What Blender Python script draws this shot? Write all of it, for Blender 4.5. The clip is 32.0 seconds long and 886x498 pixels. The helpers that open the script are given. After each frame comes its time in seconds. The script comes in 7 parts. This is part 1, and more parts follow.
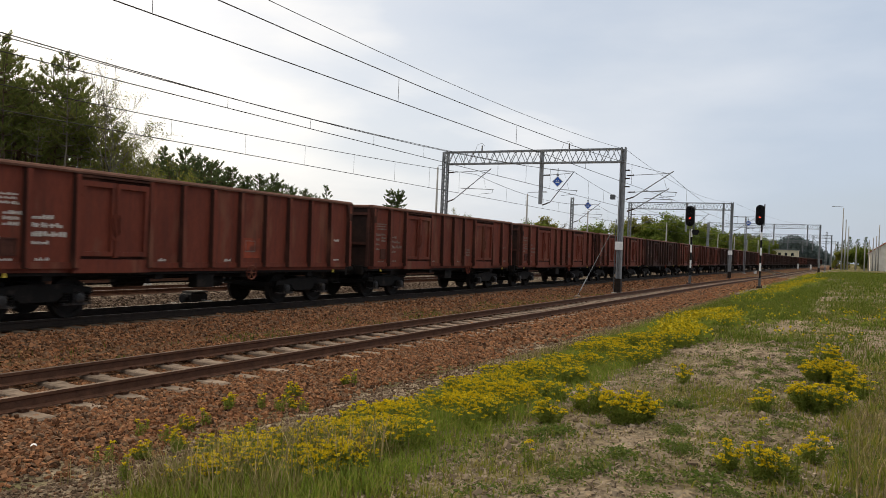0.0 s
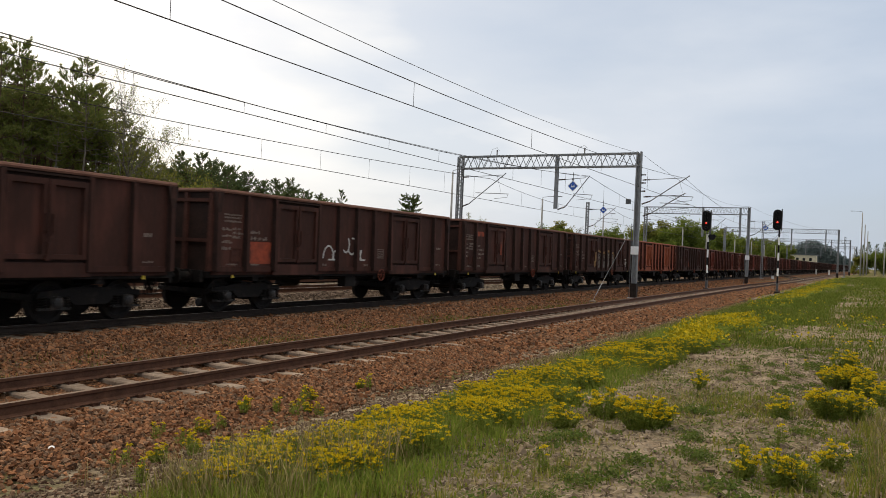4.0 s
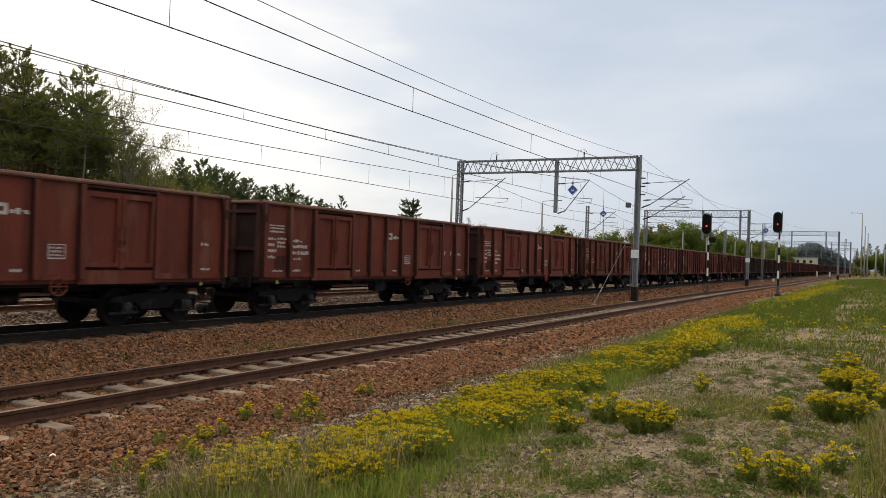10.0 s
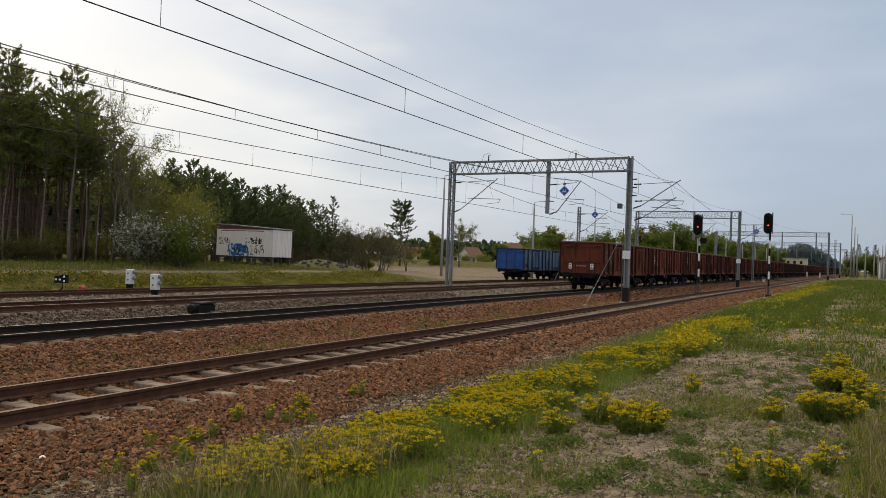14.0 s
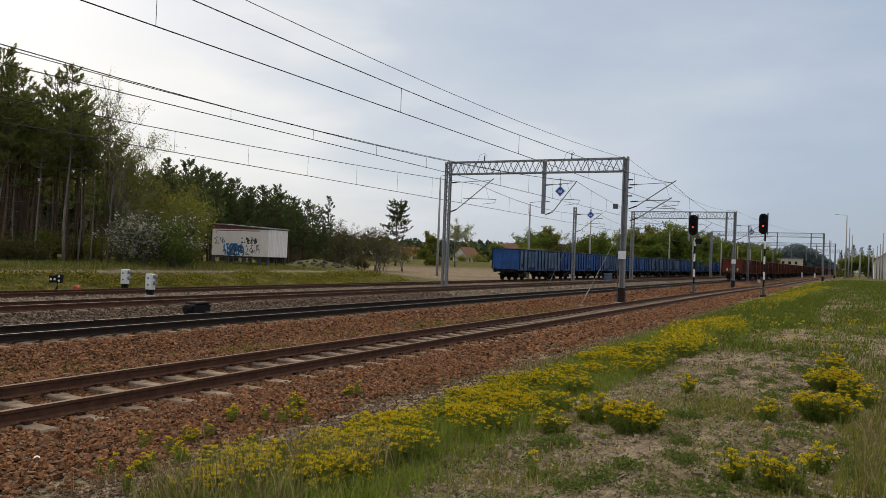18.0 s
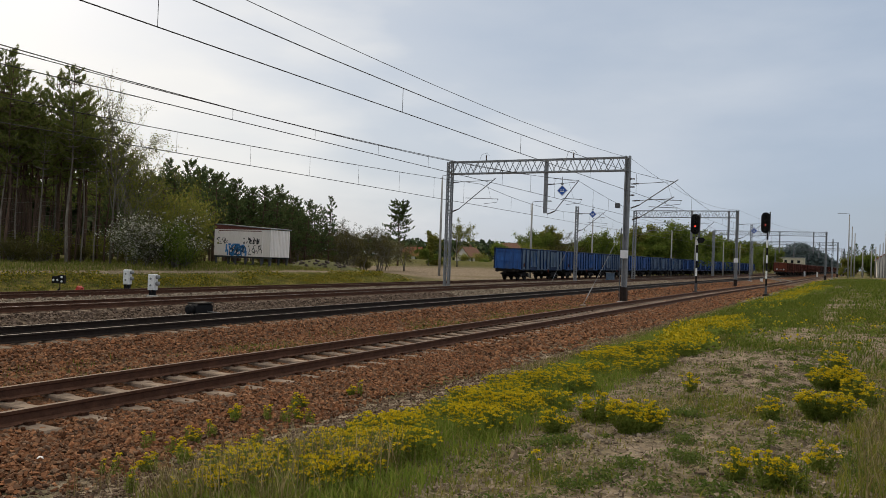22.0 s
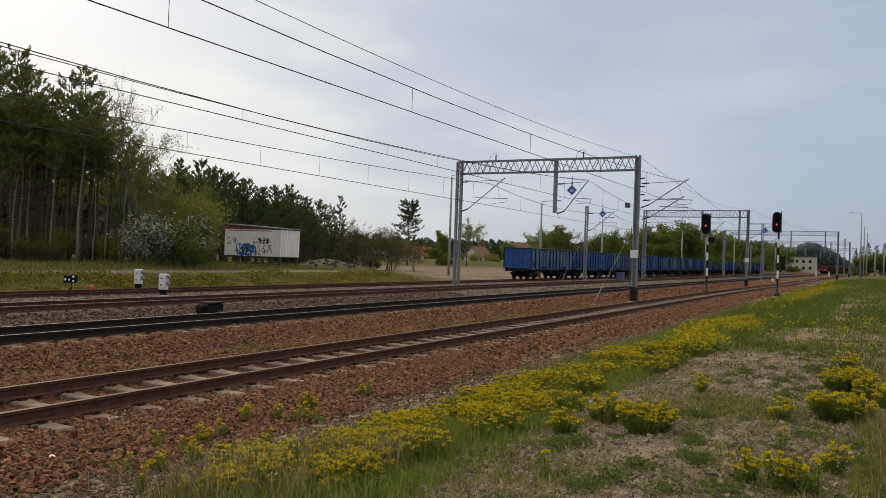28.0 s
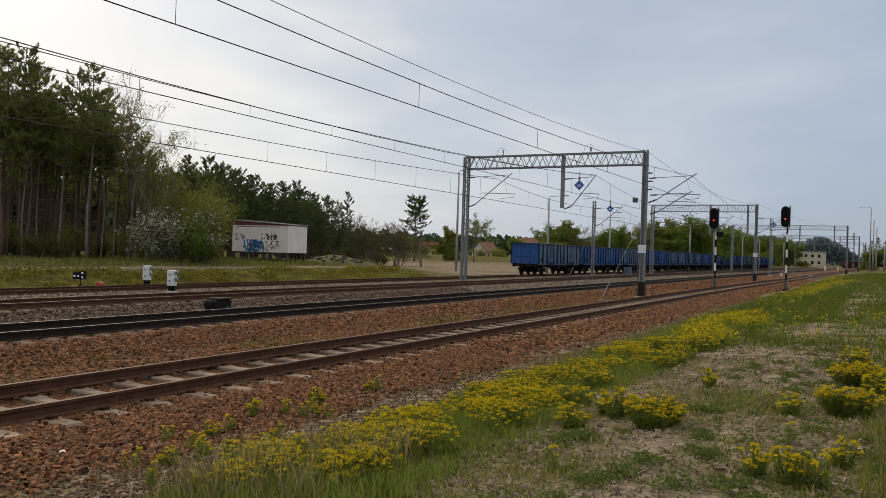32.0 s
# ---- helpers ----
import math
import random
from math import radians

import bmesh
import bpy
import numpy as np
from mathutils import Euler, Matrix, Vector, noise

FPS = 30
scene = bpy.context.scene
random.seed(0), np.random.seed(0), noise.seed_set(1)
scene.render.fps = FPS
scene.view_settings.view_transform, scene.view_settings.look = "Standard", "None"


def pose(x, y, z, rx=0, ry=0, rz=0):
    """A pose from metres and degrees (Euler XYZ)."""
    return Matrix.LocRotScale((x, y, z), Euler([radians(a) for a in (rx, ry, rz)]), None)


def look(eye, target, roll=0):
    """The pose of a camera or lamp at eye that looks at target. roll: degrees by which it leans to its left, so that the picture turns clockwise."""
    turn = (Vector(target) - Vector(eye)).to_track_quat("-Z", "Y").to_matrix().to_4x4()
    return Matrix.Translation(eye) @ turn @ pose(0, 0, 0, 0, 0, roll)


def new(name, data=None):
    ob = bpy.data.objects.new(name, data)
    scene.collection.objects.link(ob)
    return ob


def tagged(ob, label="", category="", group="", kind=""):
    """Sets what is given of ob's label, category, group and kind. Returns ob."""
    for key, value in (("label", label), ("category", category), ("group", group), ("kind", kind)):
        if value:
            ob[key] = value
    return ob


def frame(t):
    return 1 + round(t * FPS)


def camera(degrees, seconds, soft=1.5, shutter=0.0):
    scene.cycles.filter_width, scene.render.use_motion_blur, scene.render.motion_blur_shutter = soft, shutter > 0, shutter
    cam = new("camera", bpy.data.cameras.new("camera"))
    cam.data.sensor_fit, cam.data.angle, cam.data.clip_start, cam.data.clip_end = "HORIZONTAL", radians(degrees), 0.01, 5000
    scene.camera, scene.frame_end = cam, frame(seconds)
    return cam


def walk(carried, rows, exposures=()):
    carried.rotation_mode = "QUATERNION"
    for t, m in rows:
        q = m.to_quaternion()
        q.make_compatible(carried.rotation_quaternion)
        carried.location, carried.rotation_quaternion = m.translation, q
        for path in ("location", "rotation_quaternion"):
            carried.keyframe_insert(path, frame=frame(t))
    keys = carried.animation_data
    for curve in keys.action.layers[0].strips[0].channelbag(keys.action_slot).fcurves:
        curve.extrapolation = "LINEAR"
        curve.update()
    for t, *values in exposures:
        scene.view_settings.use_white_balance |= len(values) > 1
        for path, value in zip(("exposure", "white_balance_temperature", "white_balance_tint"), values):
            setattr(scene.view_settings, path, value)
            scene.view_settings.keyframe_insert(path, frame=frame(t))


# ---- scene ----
# World: y runs along the tracks, x to their right, z = 0 on the rails of the main track.
cam = camera(59.57, 32.0, 0.6, 0.12)
# seconds, turn to the left of the tracks, tilt upwards, lean
HEIGHT = 1.94
PATH = [
    (0.0, 27.276, -0.176, 2.407),
    (0.5, 27.377, -0.230, 2.393),
    (1.0, 27.504, -0.238, 2.383),
    (1.5, 27.625, -0.199, 2.385),
    (2.0, 27.749, -0.145, 2.381),
    (2.5, 27.897, -0.071, 2.394),
    (3.0, 28.070, 0.012, 2.433),
    (3.5, 28.243, 0.066, 2.496),
    (5.5, 28.700, 0.172, 2.361),
    (6.0, 28.788, 0.151, 2.348),
    (6.5, 28.836, 0.116, 2.341),
    (7.0, 28.852, 0.110, 2.325),
    (7.5, 28.867, 0.152, 2.300),
    (8.0, 28.851, 0.214, 2.259),
    (8.5, 28.756, 0.276, 2.206),
    (9.0, 28.622, 0.328, 2.168),
    (9.5, 28.508, 0.379, 2.128),
    (10.0, 28.424, 0.462, 2.090),
    (10.5, 28.352, 0.541, 2.081),
    (11.0, 28.279, 0.550, 2.077),
    (11.5, 28.228, 0.513, 2.046),
    (12.0, 28.206, 0.490, 2.014),
    (12.5, 28.156, 0.487, 2.025),
    (13.0, 28.042, 0.485, 2.057),
    (13.5, 27.920, 0.504, 2.086),
    (14.0, 27.833, 0.541, 2.105),
    (14.5, 27.750, 0.558, 2.093),
    (16.5, 27.463, 0.482, 2.044),
    (17.0, 27.467, 0.505, 2.091),
    (17.5, 27.497, 0.531, 2.134),
    (18.0, 27.527, 0.560, 2.164),
    (18.5, 27.565, 0.608, 2.154),
    (19.0, 27.630, 0.655, 2.128),
    (19.5, 27.687, 0.670, 2.133),
    (20.0, 27.716, 0.660, 2.133),
    (20.5, 27.720, 0.633, 2.116),
    (21.0, 27.708, 0.601, 2.103),
    (21.5, 27.692, 0.566, 2.068),
    (22.0, 27.679, 0.535, 2.016),
    (22.5, 27.689, 0.527, 2.000),
    (23.0, 27.703, 0.544, 1.983),
    (23.5, 27.704, 0.557, 1.929),
    (24.0, 27.712, 0.558, 1.909),
    (24.5, 27.752, 0.557, 1.934),
    (25.0, 27.823, 0.547, 1.946),
    (25.5, 27.911, 0.550, 1.931),
    (27.5, 28.284, 0.544, 1.993),
    (28.0, 28.380, 0.489, 2.018),
    (28.5, 28.467, 0.432, 2.030),
    (29.0, 28.566, 0.376, 2.029),
    (29.5, 28.660, 0.320, 2.056),
    (30.0, 28.725, 0.281, 2.108),
    (30.5, 28.776, 0.253, 2.114),
    (31.0, 28.827, 0.214, 2.047),
    (31.5, 28.871, 0.171, 1.955),
    (32.0, 28.908, 0.138, 1.865),
]
walk(cam, [(t, pose(0, 0, HEIGHT, 90 + tilt, 0, turn) @ pose(0, 0, 0, 0, 0, lean)) for t, turn, tilt, lean in PATH],
     [(0, 0.0, 6500, 10), (11, 0.0, 6450, 10), (12.3, 0.0, 6450, 10), (13, -0.13, 6350, 9.8), (14, -0.27, 6250, 9.4), (17, -0.27, 6230, 9.3), (20, -0.3, 6230, 9.3), (32, -0.34, 6230, 9.3)])

# ---- world, sun ----
world = bpy.data.worlds.new("world")
scene.world = world
world.use_nodes = True
_n, _l = world.node_tree.nodes, world.node_tree.links
_n.clear()
_out = _n.new("ShaderNodeOutputWorld")
_bg = _n.new("ShaderNodeBackground")
_sky = _n.new("ShaderNodeTexSky")
_sky.sky_type = "NISHITA"
_sky.sun_disc = False
_sky.sun_elevation = radians(28)
_sky.sun_rotation = radians(-62)
_sky.air_density, _sky.dust_density, _sky.ozone_density = 1.0, 2.0, 1.5
_co = _n.new("ShaderNodeTexCoord")
_map = _n.new("ShaderNodeMapping")
_map.inputs["Scale"].default_value = (1.0, 1.0, 3.2)
_no = _n.new("ShaderNodeTexNoise")
_no.inputs["Scale"].default_value, _no.inputs["Detail"].default_value, _no.inputs["Roughness"].default_value = 2.1, 6.0, 0.5
_ra = _n.new("ShaderNodeValToRGB")
_ra.color_ramp.elements[0].position, _ra.color_ramp.elements[0].color = 0.30, (0.7, 0.7, 0.7, 1)
_ra.color_ramp.elements[1].position, _ra.color_ramp.elements[1].color = 0.66, (1, 1, 1, 1)
_cl = _n.new("ShaderNodeValToRGB")  # thin cloud: bright towards the hidden sun, blue-grey away from it
_cl.color_ramp.elements[0].position, _cl.color_ramp.elements[0].color = 0.0, (5.7, 6.5, 7.7, 1)
_cl.color_ramp.elements[1].position, _cl.color_ramp.elements[1].color = 1.0, (11.2, 10.8, 10.2, 1)
_e = _cl.color_ramp.elements.new(0.62)
_e.color = (7.3, 7.75, 8.4, 1)
_dot = _n.new("ShaderNodeVectorMath")
_dot.operation = "DOT_PRODUCT"
_dot.inputs[1].default_value = (-0.86, 0.46, 0.22)
_mr = _n.new("ShaderNodeMapRange")
_mr.inputs["From Min"].default_value, _mr.inputs["From Max"].default_value = 0.50, 1.0
_add = _n.new("ShaderNodeMath")
_add.operation = "MULTIPLY_ADD"
_add.inputs[1].default_value, _add.inputs[2].default_value = 1.7, -0.84
_sum = _n.new("ShaderNodeMath")
_mix = _n.new("ShaderNodeMix")
_mix.data_type = "RGBA"
_l.new(_co.outputs["Generated"], _map.inputs["Vector"])
_l.new(_map.outputs["Vector"], _no.inputs["Vector"])
_l.new(_no.outputs["Fac"], _ra.inputs["Fac"])
_l.new(_co.outputs["Generated"], _dot.inputs[0])
_l.new(_dot.outputs["Value"], _mr.inputs["Value"])
_l.new(_no.outputs["Fac"], _add.inputs[0])
_l.new(_mr.outputs["Result"], _sum.inputs[0])
_l.new(_add.outputs["Value"], _sum.inputs[1])
_l.new(_sum.outputs["Value"], _cl.inputs["Fac"])
_l.new(_ra.outputs["Color"], _mix.inputs["Factor"])
_l.new(_sky.outputs["Color"], _mix.inputs["A"])
_l.new(_cl.outputs["Color"], _mix.inputs["B"])
# the overcast sky is brightest overhead
_sep = _n.new("ShaderNodeSeparateXYZ")
_l.new(_co.outputs["Generated"], _sep.inputs["Vector"])
_up = _n.new("ShaderNodeMapRange")
_up.data_type = "FLOAT_VECTOR"
_up.inputs[7].default_value, _up.inputs[8].default_value = (0.34, 0.34, 0.34), (0.9, 0.9, 0.9)
_up.inputs[9].default_value, _up.inputs[10].default_value = (1.0, 1.0, 1.0), (3.1, 2.5, 1.8)
_l.new(_sep.outputs["Z"], _up.inputs[6])
_sc = _n.new("ShaderNodeVectorMath")
_sc.operation = "MULTIPLY"
_l.new(_mix.outputs["Result"], _sc.inputs[0])
_l.new(_up.outputs[1], _sc.inputs[1])
_l.new(_sc.outputs["Vector"], _bg.inputs["Color"])
_bg.inputs["Strength"].default_value = 0.1
_l.new(_bg.outputs["Background"], _out.inputs["Surface"])
sun = new("sun", bpy.data.lights.new("sun", "SUN"))
sun.data.energy, sun.data.angle, sun.data.color = 1.6, radians(12), (1.0, 0.80, 0.54)
sun.matrix_world = look((-86, 46, 52), (0, 0, 0))
scene.view_settings.exposure = 0.0


# ---- materials ----
def material(name, dark, light, scale=3.0, rough=0.8, metal=0.0, bump=0.2, fine=40.0, jitter=0.0, island=0.0, streak=(1, 1, 1), spots=None, spot_level=0.62, spot_scale=1.5, relief=0.01, rust=None):
    """A surface of two tones mixed by broad and fine noise, with relief, and stains of a third tone."""
    m = bpy.data.materials.new(name)
    m.use_nodes = True
    n, l = m.node_tree.nodes, m.node_tree.links
    b = n["Principled BSDF"]
    b.inputs["Roughness"].default_value, b.inputs["Metallic"].default_value = rough, metal
    b.inputs["Specular IOR Level"].default_value = 0.5 if rough < 0.7 else 0.2
    co = n.new("ShaderNodeTexCoord")
    mp = n.new("ShaderNodeMapping")
    mp.inputs["Scale"].default_value = streak
    l.new(co.outputs["Object"], mp.inputs["Vector"])
    info = n.new("ShaderNodeObjectInfo")
    off = n.new("ShaderNodeVectorMath")
    off.operation = "MULTIPLY_ADD"
    off.inputs[1].default_value = (37.0, 17.0, 23.0)
    l.new(info.outputs["Random"], off.inputs[0])
    l.new(mp.outputs["Vector"], off.inputs[2])
    broad = n.new("ShaderNodeTexNoise")
    broad.inputs["Scale"].default_value, broad.inputs["Detail"].default_value, broad.inputs["Roughness"].default_value = scale, 6.0, 0.65
    small = n.new("ShaderNodeTexNoise")
    small.inputs["Scale"].default_value, small.inputs["Detail"].default_value = fine, 3.0
    l.new(off.outputs["Vector"], broad.inputs["Vector"])
    l.new(off.outputs["Vector"], small.inputs["Vector"])
    mixer = n.new("ShaderNodeMath")
    mixer.operation = "MULTIPLY_ADD"
    mixer.inputs[1].default_value = 0.35
    l.new(small.outputs["Fac"], mixer.inputs[0])
    sub = n.new("ShaderNodeMath")
    sub.operation = "MULTIPLY"
    sub.inputs[1].default_value = 0.65
    l.new(broad.outputs["Fac"], sub.inputs[0])
    l.new(sub.outputs["Value"], mixer.inputs[2])
    ramp = n.new("ShaderNodeValToRGB")
    ramp.color_ramp.elements[0].position, ramp.color_ramp.elements[0].color = 0.34, (*dark, 1)
    ramp.color_ramp.elements[1].position, ramp.color_ramp.elements[1].color = 0.66, (*light, 1)
    l.new(mixer.outputs["Value"], ramp.inputs["Fac"])
    colour = ramp.outputs["Color"]
    if spots:
        sp = n.new("ShaderNodeTexNoise")
        sp.inputs["Scale"].default_value, sp.inputs["Detail"].default_value = spot_scale, 7.0
        l.new(off.outputs["Vector"], sp.inputs["Vector"])
        sr = n.new("ShaderNodeMapRange")
        sr.inputs["From Min"].default_value, sr.inputs["From Max"].default_value = spot_level - 0.05, spot_level + 0.07
        l.new(sp.outputs["Fac"], sr.inputs["Value"])
        mx = n.new("ShaderNodeMix")
        mx.data_type = "RGBA"
        mx.inputs["B"].default_value = (*spots, 1)
        l.new(sr.outputs["Result"], mx.inputs["Factor"])
        l.new(colour, mx.inputs["A"])
        colour = mx.outputs["Result"]
    if rust:  # streaks that run down from scratches and seams
        ms = n.new("ShaderNodeMapping")
        ms.inputs["Scale"].default_value = (5.0, 5.0, 1.0)
        l.new(off.outputs["Vector"], ms.inputs["Vector"])
        rn = n.new("ShaderNodeTexNoise")
        rn.inputs["Scale"].default_value, rn.inputs["Detail"].default_value, rn.inputs["Roughness"].default_value = 1.3, 8.0, 0.7
        l.new(ms.outputs["Vector"], rn.inputs["Vector"])
        rr = n.new("ShaderNodeMapRange")
        rr.inputs["From Min"].default_value, rr.inputs["From Max"].default_value, rr.inputs["To Max"].default_value = 0.50, 0.74, 0.8
        l.new(rn.outputs["Fac"], rr.inputs["Value"])
        rx = n.new("ShaderNodeMix")
        rx.data_type = "RGBA"
        rx.inputs["B"].default_value = (*rust, 1)
        l.new(rr.outputs["Result"], rx.inputs["Factor"])
        l.new(colour, rx.inputs["A"])
        colour = rx.outputs["Result"]
    if jitter or island:
        hs = n.new("ShaderNodeHueSaturation")
        src = info.outputs["Random"]
        if island:
            src = n.new("ShaderNodeNewGeometry").outputs["Random Per Island"]
        mr = n.new("ShaderNodeMapRange")
        k = island or jitter
        mr.inputs["To Min"].default_value, mr.inputs["To Max"].default_value = 1 - k, 1 + k
        l.new(src, mr.inputs["Value"])
        l.new(mr.outputs["Result"], hs.inputs["Value"])
        l.new(colour, hs.inputs["Color"])
        colour = hs.outputs["Color"]
    l.new(colour, b.inputs["Base Color"])
    if bump:
        bp = n.new("ShaderNodeBump")
        bp.inputs["Strength"].default_value, bp.inputs["Distance"].default_value = bump, relief
        l.new(mixer.outputs["Value"], bp.inputs["Height"])
        l.new(bp.outputs["Normal"], b.inputs["Normal"])
    return m


def plain(name, colour, rough=0.6, metal=0.0, glow=0.0):
    m = bpy.data.materials.new(name)
    m.use_nodes = True
    b = m.node_tree.nodes["Principled BSDF"]
    b.inputs["Base Color"].default_value = (*colour, 1)
    b.inputs["Roughness"].default_value, b.inputs["Metallic"].default_value = rough, metal
    if glow:
        b.inputs["Emission Color"].default_value = (*colour, 1)
        b.inputs["Emission Strength"].default_value = glow
    return m


def shades(tones, leafy=0.0):
    """A material whose tone is picked per island from a row of colours, with fine noise."""
    m = material("shades", tones[0], tones[1], 6, 0.9, bump=0.0)
    n, l = m.node_tree.nodes, m.node_tree.links
    rp = n.new("ShaderNodeValToRGB")
    el = rp.color_ramp.elements
    el[0].color = (*tones[0], 1)
    el[1].color = (*tones[-1], 1)
    for i, c in enumerate(tones[1:-1]):
        el.new((i + 1) / (len(tones) - 1)).color = (*c, 1)
    l.new(n.new("ShaderNodeNewGeometry").outputs["Random Per Island"], rp.inputs["Fac"])
    b = n["Principled BSDF"]
    b.inputs["Specular IOR Level"].default_value = 0.1
    l.new(rp.outputs["Color"], b.inputs["Base Color"])
    if leafy:  # light shines through leaves
        tr, mx = n.new("ShaderNodeBsdfTranslucent"), n.new("ShaderNodeMixShader")
        l.new(rp.outputs["Color"], tr.inputs["Color"])
        mx.inputs["Fac"].default_value = leafy
        l.new(b.outputs["BSDF"], mx.inputs[1])
        l.new(tr.outputs["BSDF"], mx.inputs[2])
        l.new(mx.outputs["Shader"], n["Material Output"].inputs["Surface"])
    return m


PAINT = {
    "dark": material("dark_rust_paint", (0.026, 0.011, 0.008), (0.056, 0.021, 0.015), 1.2, 0.75, fine=18, streak=(1, 1, 0.35), spots=(0.068, 0.025, 0.018), spot_level=0.58, rust=(0.02, 0.011, 0.009)),
    "brown": material("brown_rust_paint", (0.092, 0.022, 0.0135), (0.155, 0.037, 0.021), 1.2, 0.72, fine=18, streak=(1, 1, 0.35), spots=(0.15, 0.056, 0.034), spot_level=0.6, rust=(0.05, 0.020, 0.015)),
    "red": material("red_brown_paint", (0.112, 0.026, 0.016), (0.175, 0.042, 0.024), 1.2, 0.7, fine=18, streak=(1, 1, 0.35), spots=(0.18, 0.065, 0.038), spot_level=0.6, rust=(0.075, 0.026, 0.018)),
    "orange": material("orange_rust_paint", (0.175, 0.046, 0.022), (0.26, 0.072, 0.034), 1.2, 0.75, fine=18, streak=(1, 1, 0.35), spots=(0.29, 0.085, 0.04), spot_level=0.58, rust=(0.08, 0.032, 0.02)),
    "blue": material("blue_paint", (0.009, 0.045, 0.17), (0.02, 0.105, 0.35), 1.2, 0.6, fine=18, streak=(1, 1, 0.35), spots=(0.07, 0.10, 0.15), spot_level=0.62, rust=(0.010, 0.018, 0.04)),
    "faded": material("faded_blue_paint", (0.04, 0.08, 0.145), (0.16, 0.21, 0.27), 1.2, 0.7, fine=18, streak=(1, 1, 0.35), spots=(0.02, 0.07, 0.2), spot_level=0.58, rust=(0.04, 0.05, 0.07)),
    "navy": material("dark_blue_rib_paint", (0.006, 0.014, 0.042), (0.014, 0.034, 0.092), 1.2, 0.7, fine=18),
    "near_black": material("sooty_end_plate", (0.014, 0.008, 0.007), (0.034, 0.017, 0.013), 2, 0.85, fine=20),
    "rusty": material("mottled_rust_paint", (0.085, 0.024, 0.014), (0.185, 0.05, 0.024), 1.6, 0.78, fine=18, streak=(1, 1, 0.35), spots=(0.055, 0.021, 0.015), spot_level=0.56, rust=(0.04, 0.017, 0.013)),
    "ochre": material("ochre_rust", (0.13, 0.05, 0.024), (0.27, 0.125, 0.055), 2, 0.85, fine=22, spots=(0.08, 0.03, 0.02), spot_level=0.5),
    # lighter than the sides: dust, plus sky light put into the tone
    "skylit_dust": material("dusty_brown_rail", (0.085, 0.038, 0.027), (0.165, 0.083, 0.060), 1.5, 0.85, fine=22),
    "deep_brown": material("grimy_brown_rib", (0.032, 0.013, 0.010), (0.080, 0.030, 0.021), 2, 0.8, fine=20),
    # for post flanks and door gaps: dirt and shade painted in
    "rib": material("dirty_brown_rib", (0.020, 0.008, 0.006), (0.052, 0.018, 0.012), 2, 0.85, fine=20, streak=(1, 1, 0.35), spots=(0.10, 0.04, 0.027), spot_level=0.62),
    "patch": material("fresh_orange_patch", (0.13, 0.034, 0.02), (0.34, 0.065, 0.03), 2.2, 0.7, fine=10, spots=(0.10, 0.032, 0.022), spot_level=0.54, spot_scale=2.5),
}
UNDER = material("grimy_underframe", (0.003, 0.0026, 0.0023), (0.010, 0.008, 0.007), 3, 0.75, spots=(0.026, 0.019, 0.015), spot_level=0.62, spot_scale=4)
AXLE_BOX = material("oily_axle_box", (0.007, 0.006, 0.006), (0.03, 0.027, 0.025), 5, 0.45, 0.3, spots=(0.06, 0.046, 0.038), spot_level=0.6, spot_scale=5)
WHEEL_STEEL = material("wheel_steel", (0.007, 0.006, 0.006), (0.022, 0.018, 0.016), 6, 0.7, 0.2)
WHITE_MARK = material("faded_white_lettering", (0.30, 0.28, 0.26), (0.55, 0.52, 0.48), 8, 0.7, bump=0)
YELLOW_MARK = material("yellow_marking", (0.45, 0.33, 0.03), (0.62, 0.48, 0.05), 8, 0.6, bump=0)
FAINT_MARK = material("worn_lettering", (0.09, 0.065, 0.055), (0.22, 0.18, 0.155), 8, 0.8, bump=0)
ORANGE_MARK = material("orange_lettering", (0.26, 0.15, 0.07), (0.40, 0.26, 0.13), 8, 0.6, bump=0)
GREEN_MARK = material("lime_label", (0.42, 0.55, 0.05), (0.55, 0.66, 0.08), 8, 0.6, bump=0)
RED_PAINT = material("red_paint", (0.30, 0.03, 0.02), (0.48, 0.06, 0.04), 8, 0.5)
SPRAY_WHITE = material("white_spray", (0.34, 0.34, 0.33), (0.55, 0.55, 0.53), 6, 0.6, bump=0)
SPRAY_GREY = material("grey_white_spray", (0.20, 0.185, 0.165), (0.36, 0.34, 0.31), 4, 0.65, bump=0)
SPRAY_DULL = material("worn_silver_spray", (0.10, 0.085, 0.072), (0.23, 0.205, 0.18), 3, 0.7, bump=0, spots=(0.06, 0.03, 0.024), spot_level=0.53, spot_scale=4)
SPRAY_YELLOW = material("yellow_spray", (0.06, 0.024, 0.014), (0.36, 0.19, 0.03), 3, 0.6, bump=0)
SPRAY_BLUE = material("blue_spray", (0.02, 0.14, 0.45), (0.05, 0.28, 0.62), 6, 0.5, bump=0)
SPRAY_BLACK = material("black_spray", (0.008, 0.008, 0.01), (0.025, 0.025, 0.03), 6, 0.5, bump=0)
MAIN_SIDE = material("oily_dark_rail", (0.012, 0.009, 0.008), (0.034, 0.024, 0.019), 6, 0.7, 0.2, fine=50)
RAIL_SIDE = material("rusty_rail", (0.05, 0.024, 0.015), (0.12, 0.058, 0.036), 6, 0.75, 0.2, fine=50)
RAIL_TOP = material("worn_rail_head", (0.09, 0.078, 0.07), (0.17, 0.152, 0.14), 5, 0.68, 0.3, bump=0.05, streak=(1, 0.1, 1))
RAIL_DULL = material("dull_rail_head", (0.085, 0.055, 0.04), (0.165, 0.115, 0.088), 5, 0.7, 0.2, bump=0.05, streak=(1, 0.1, 1))
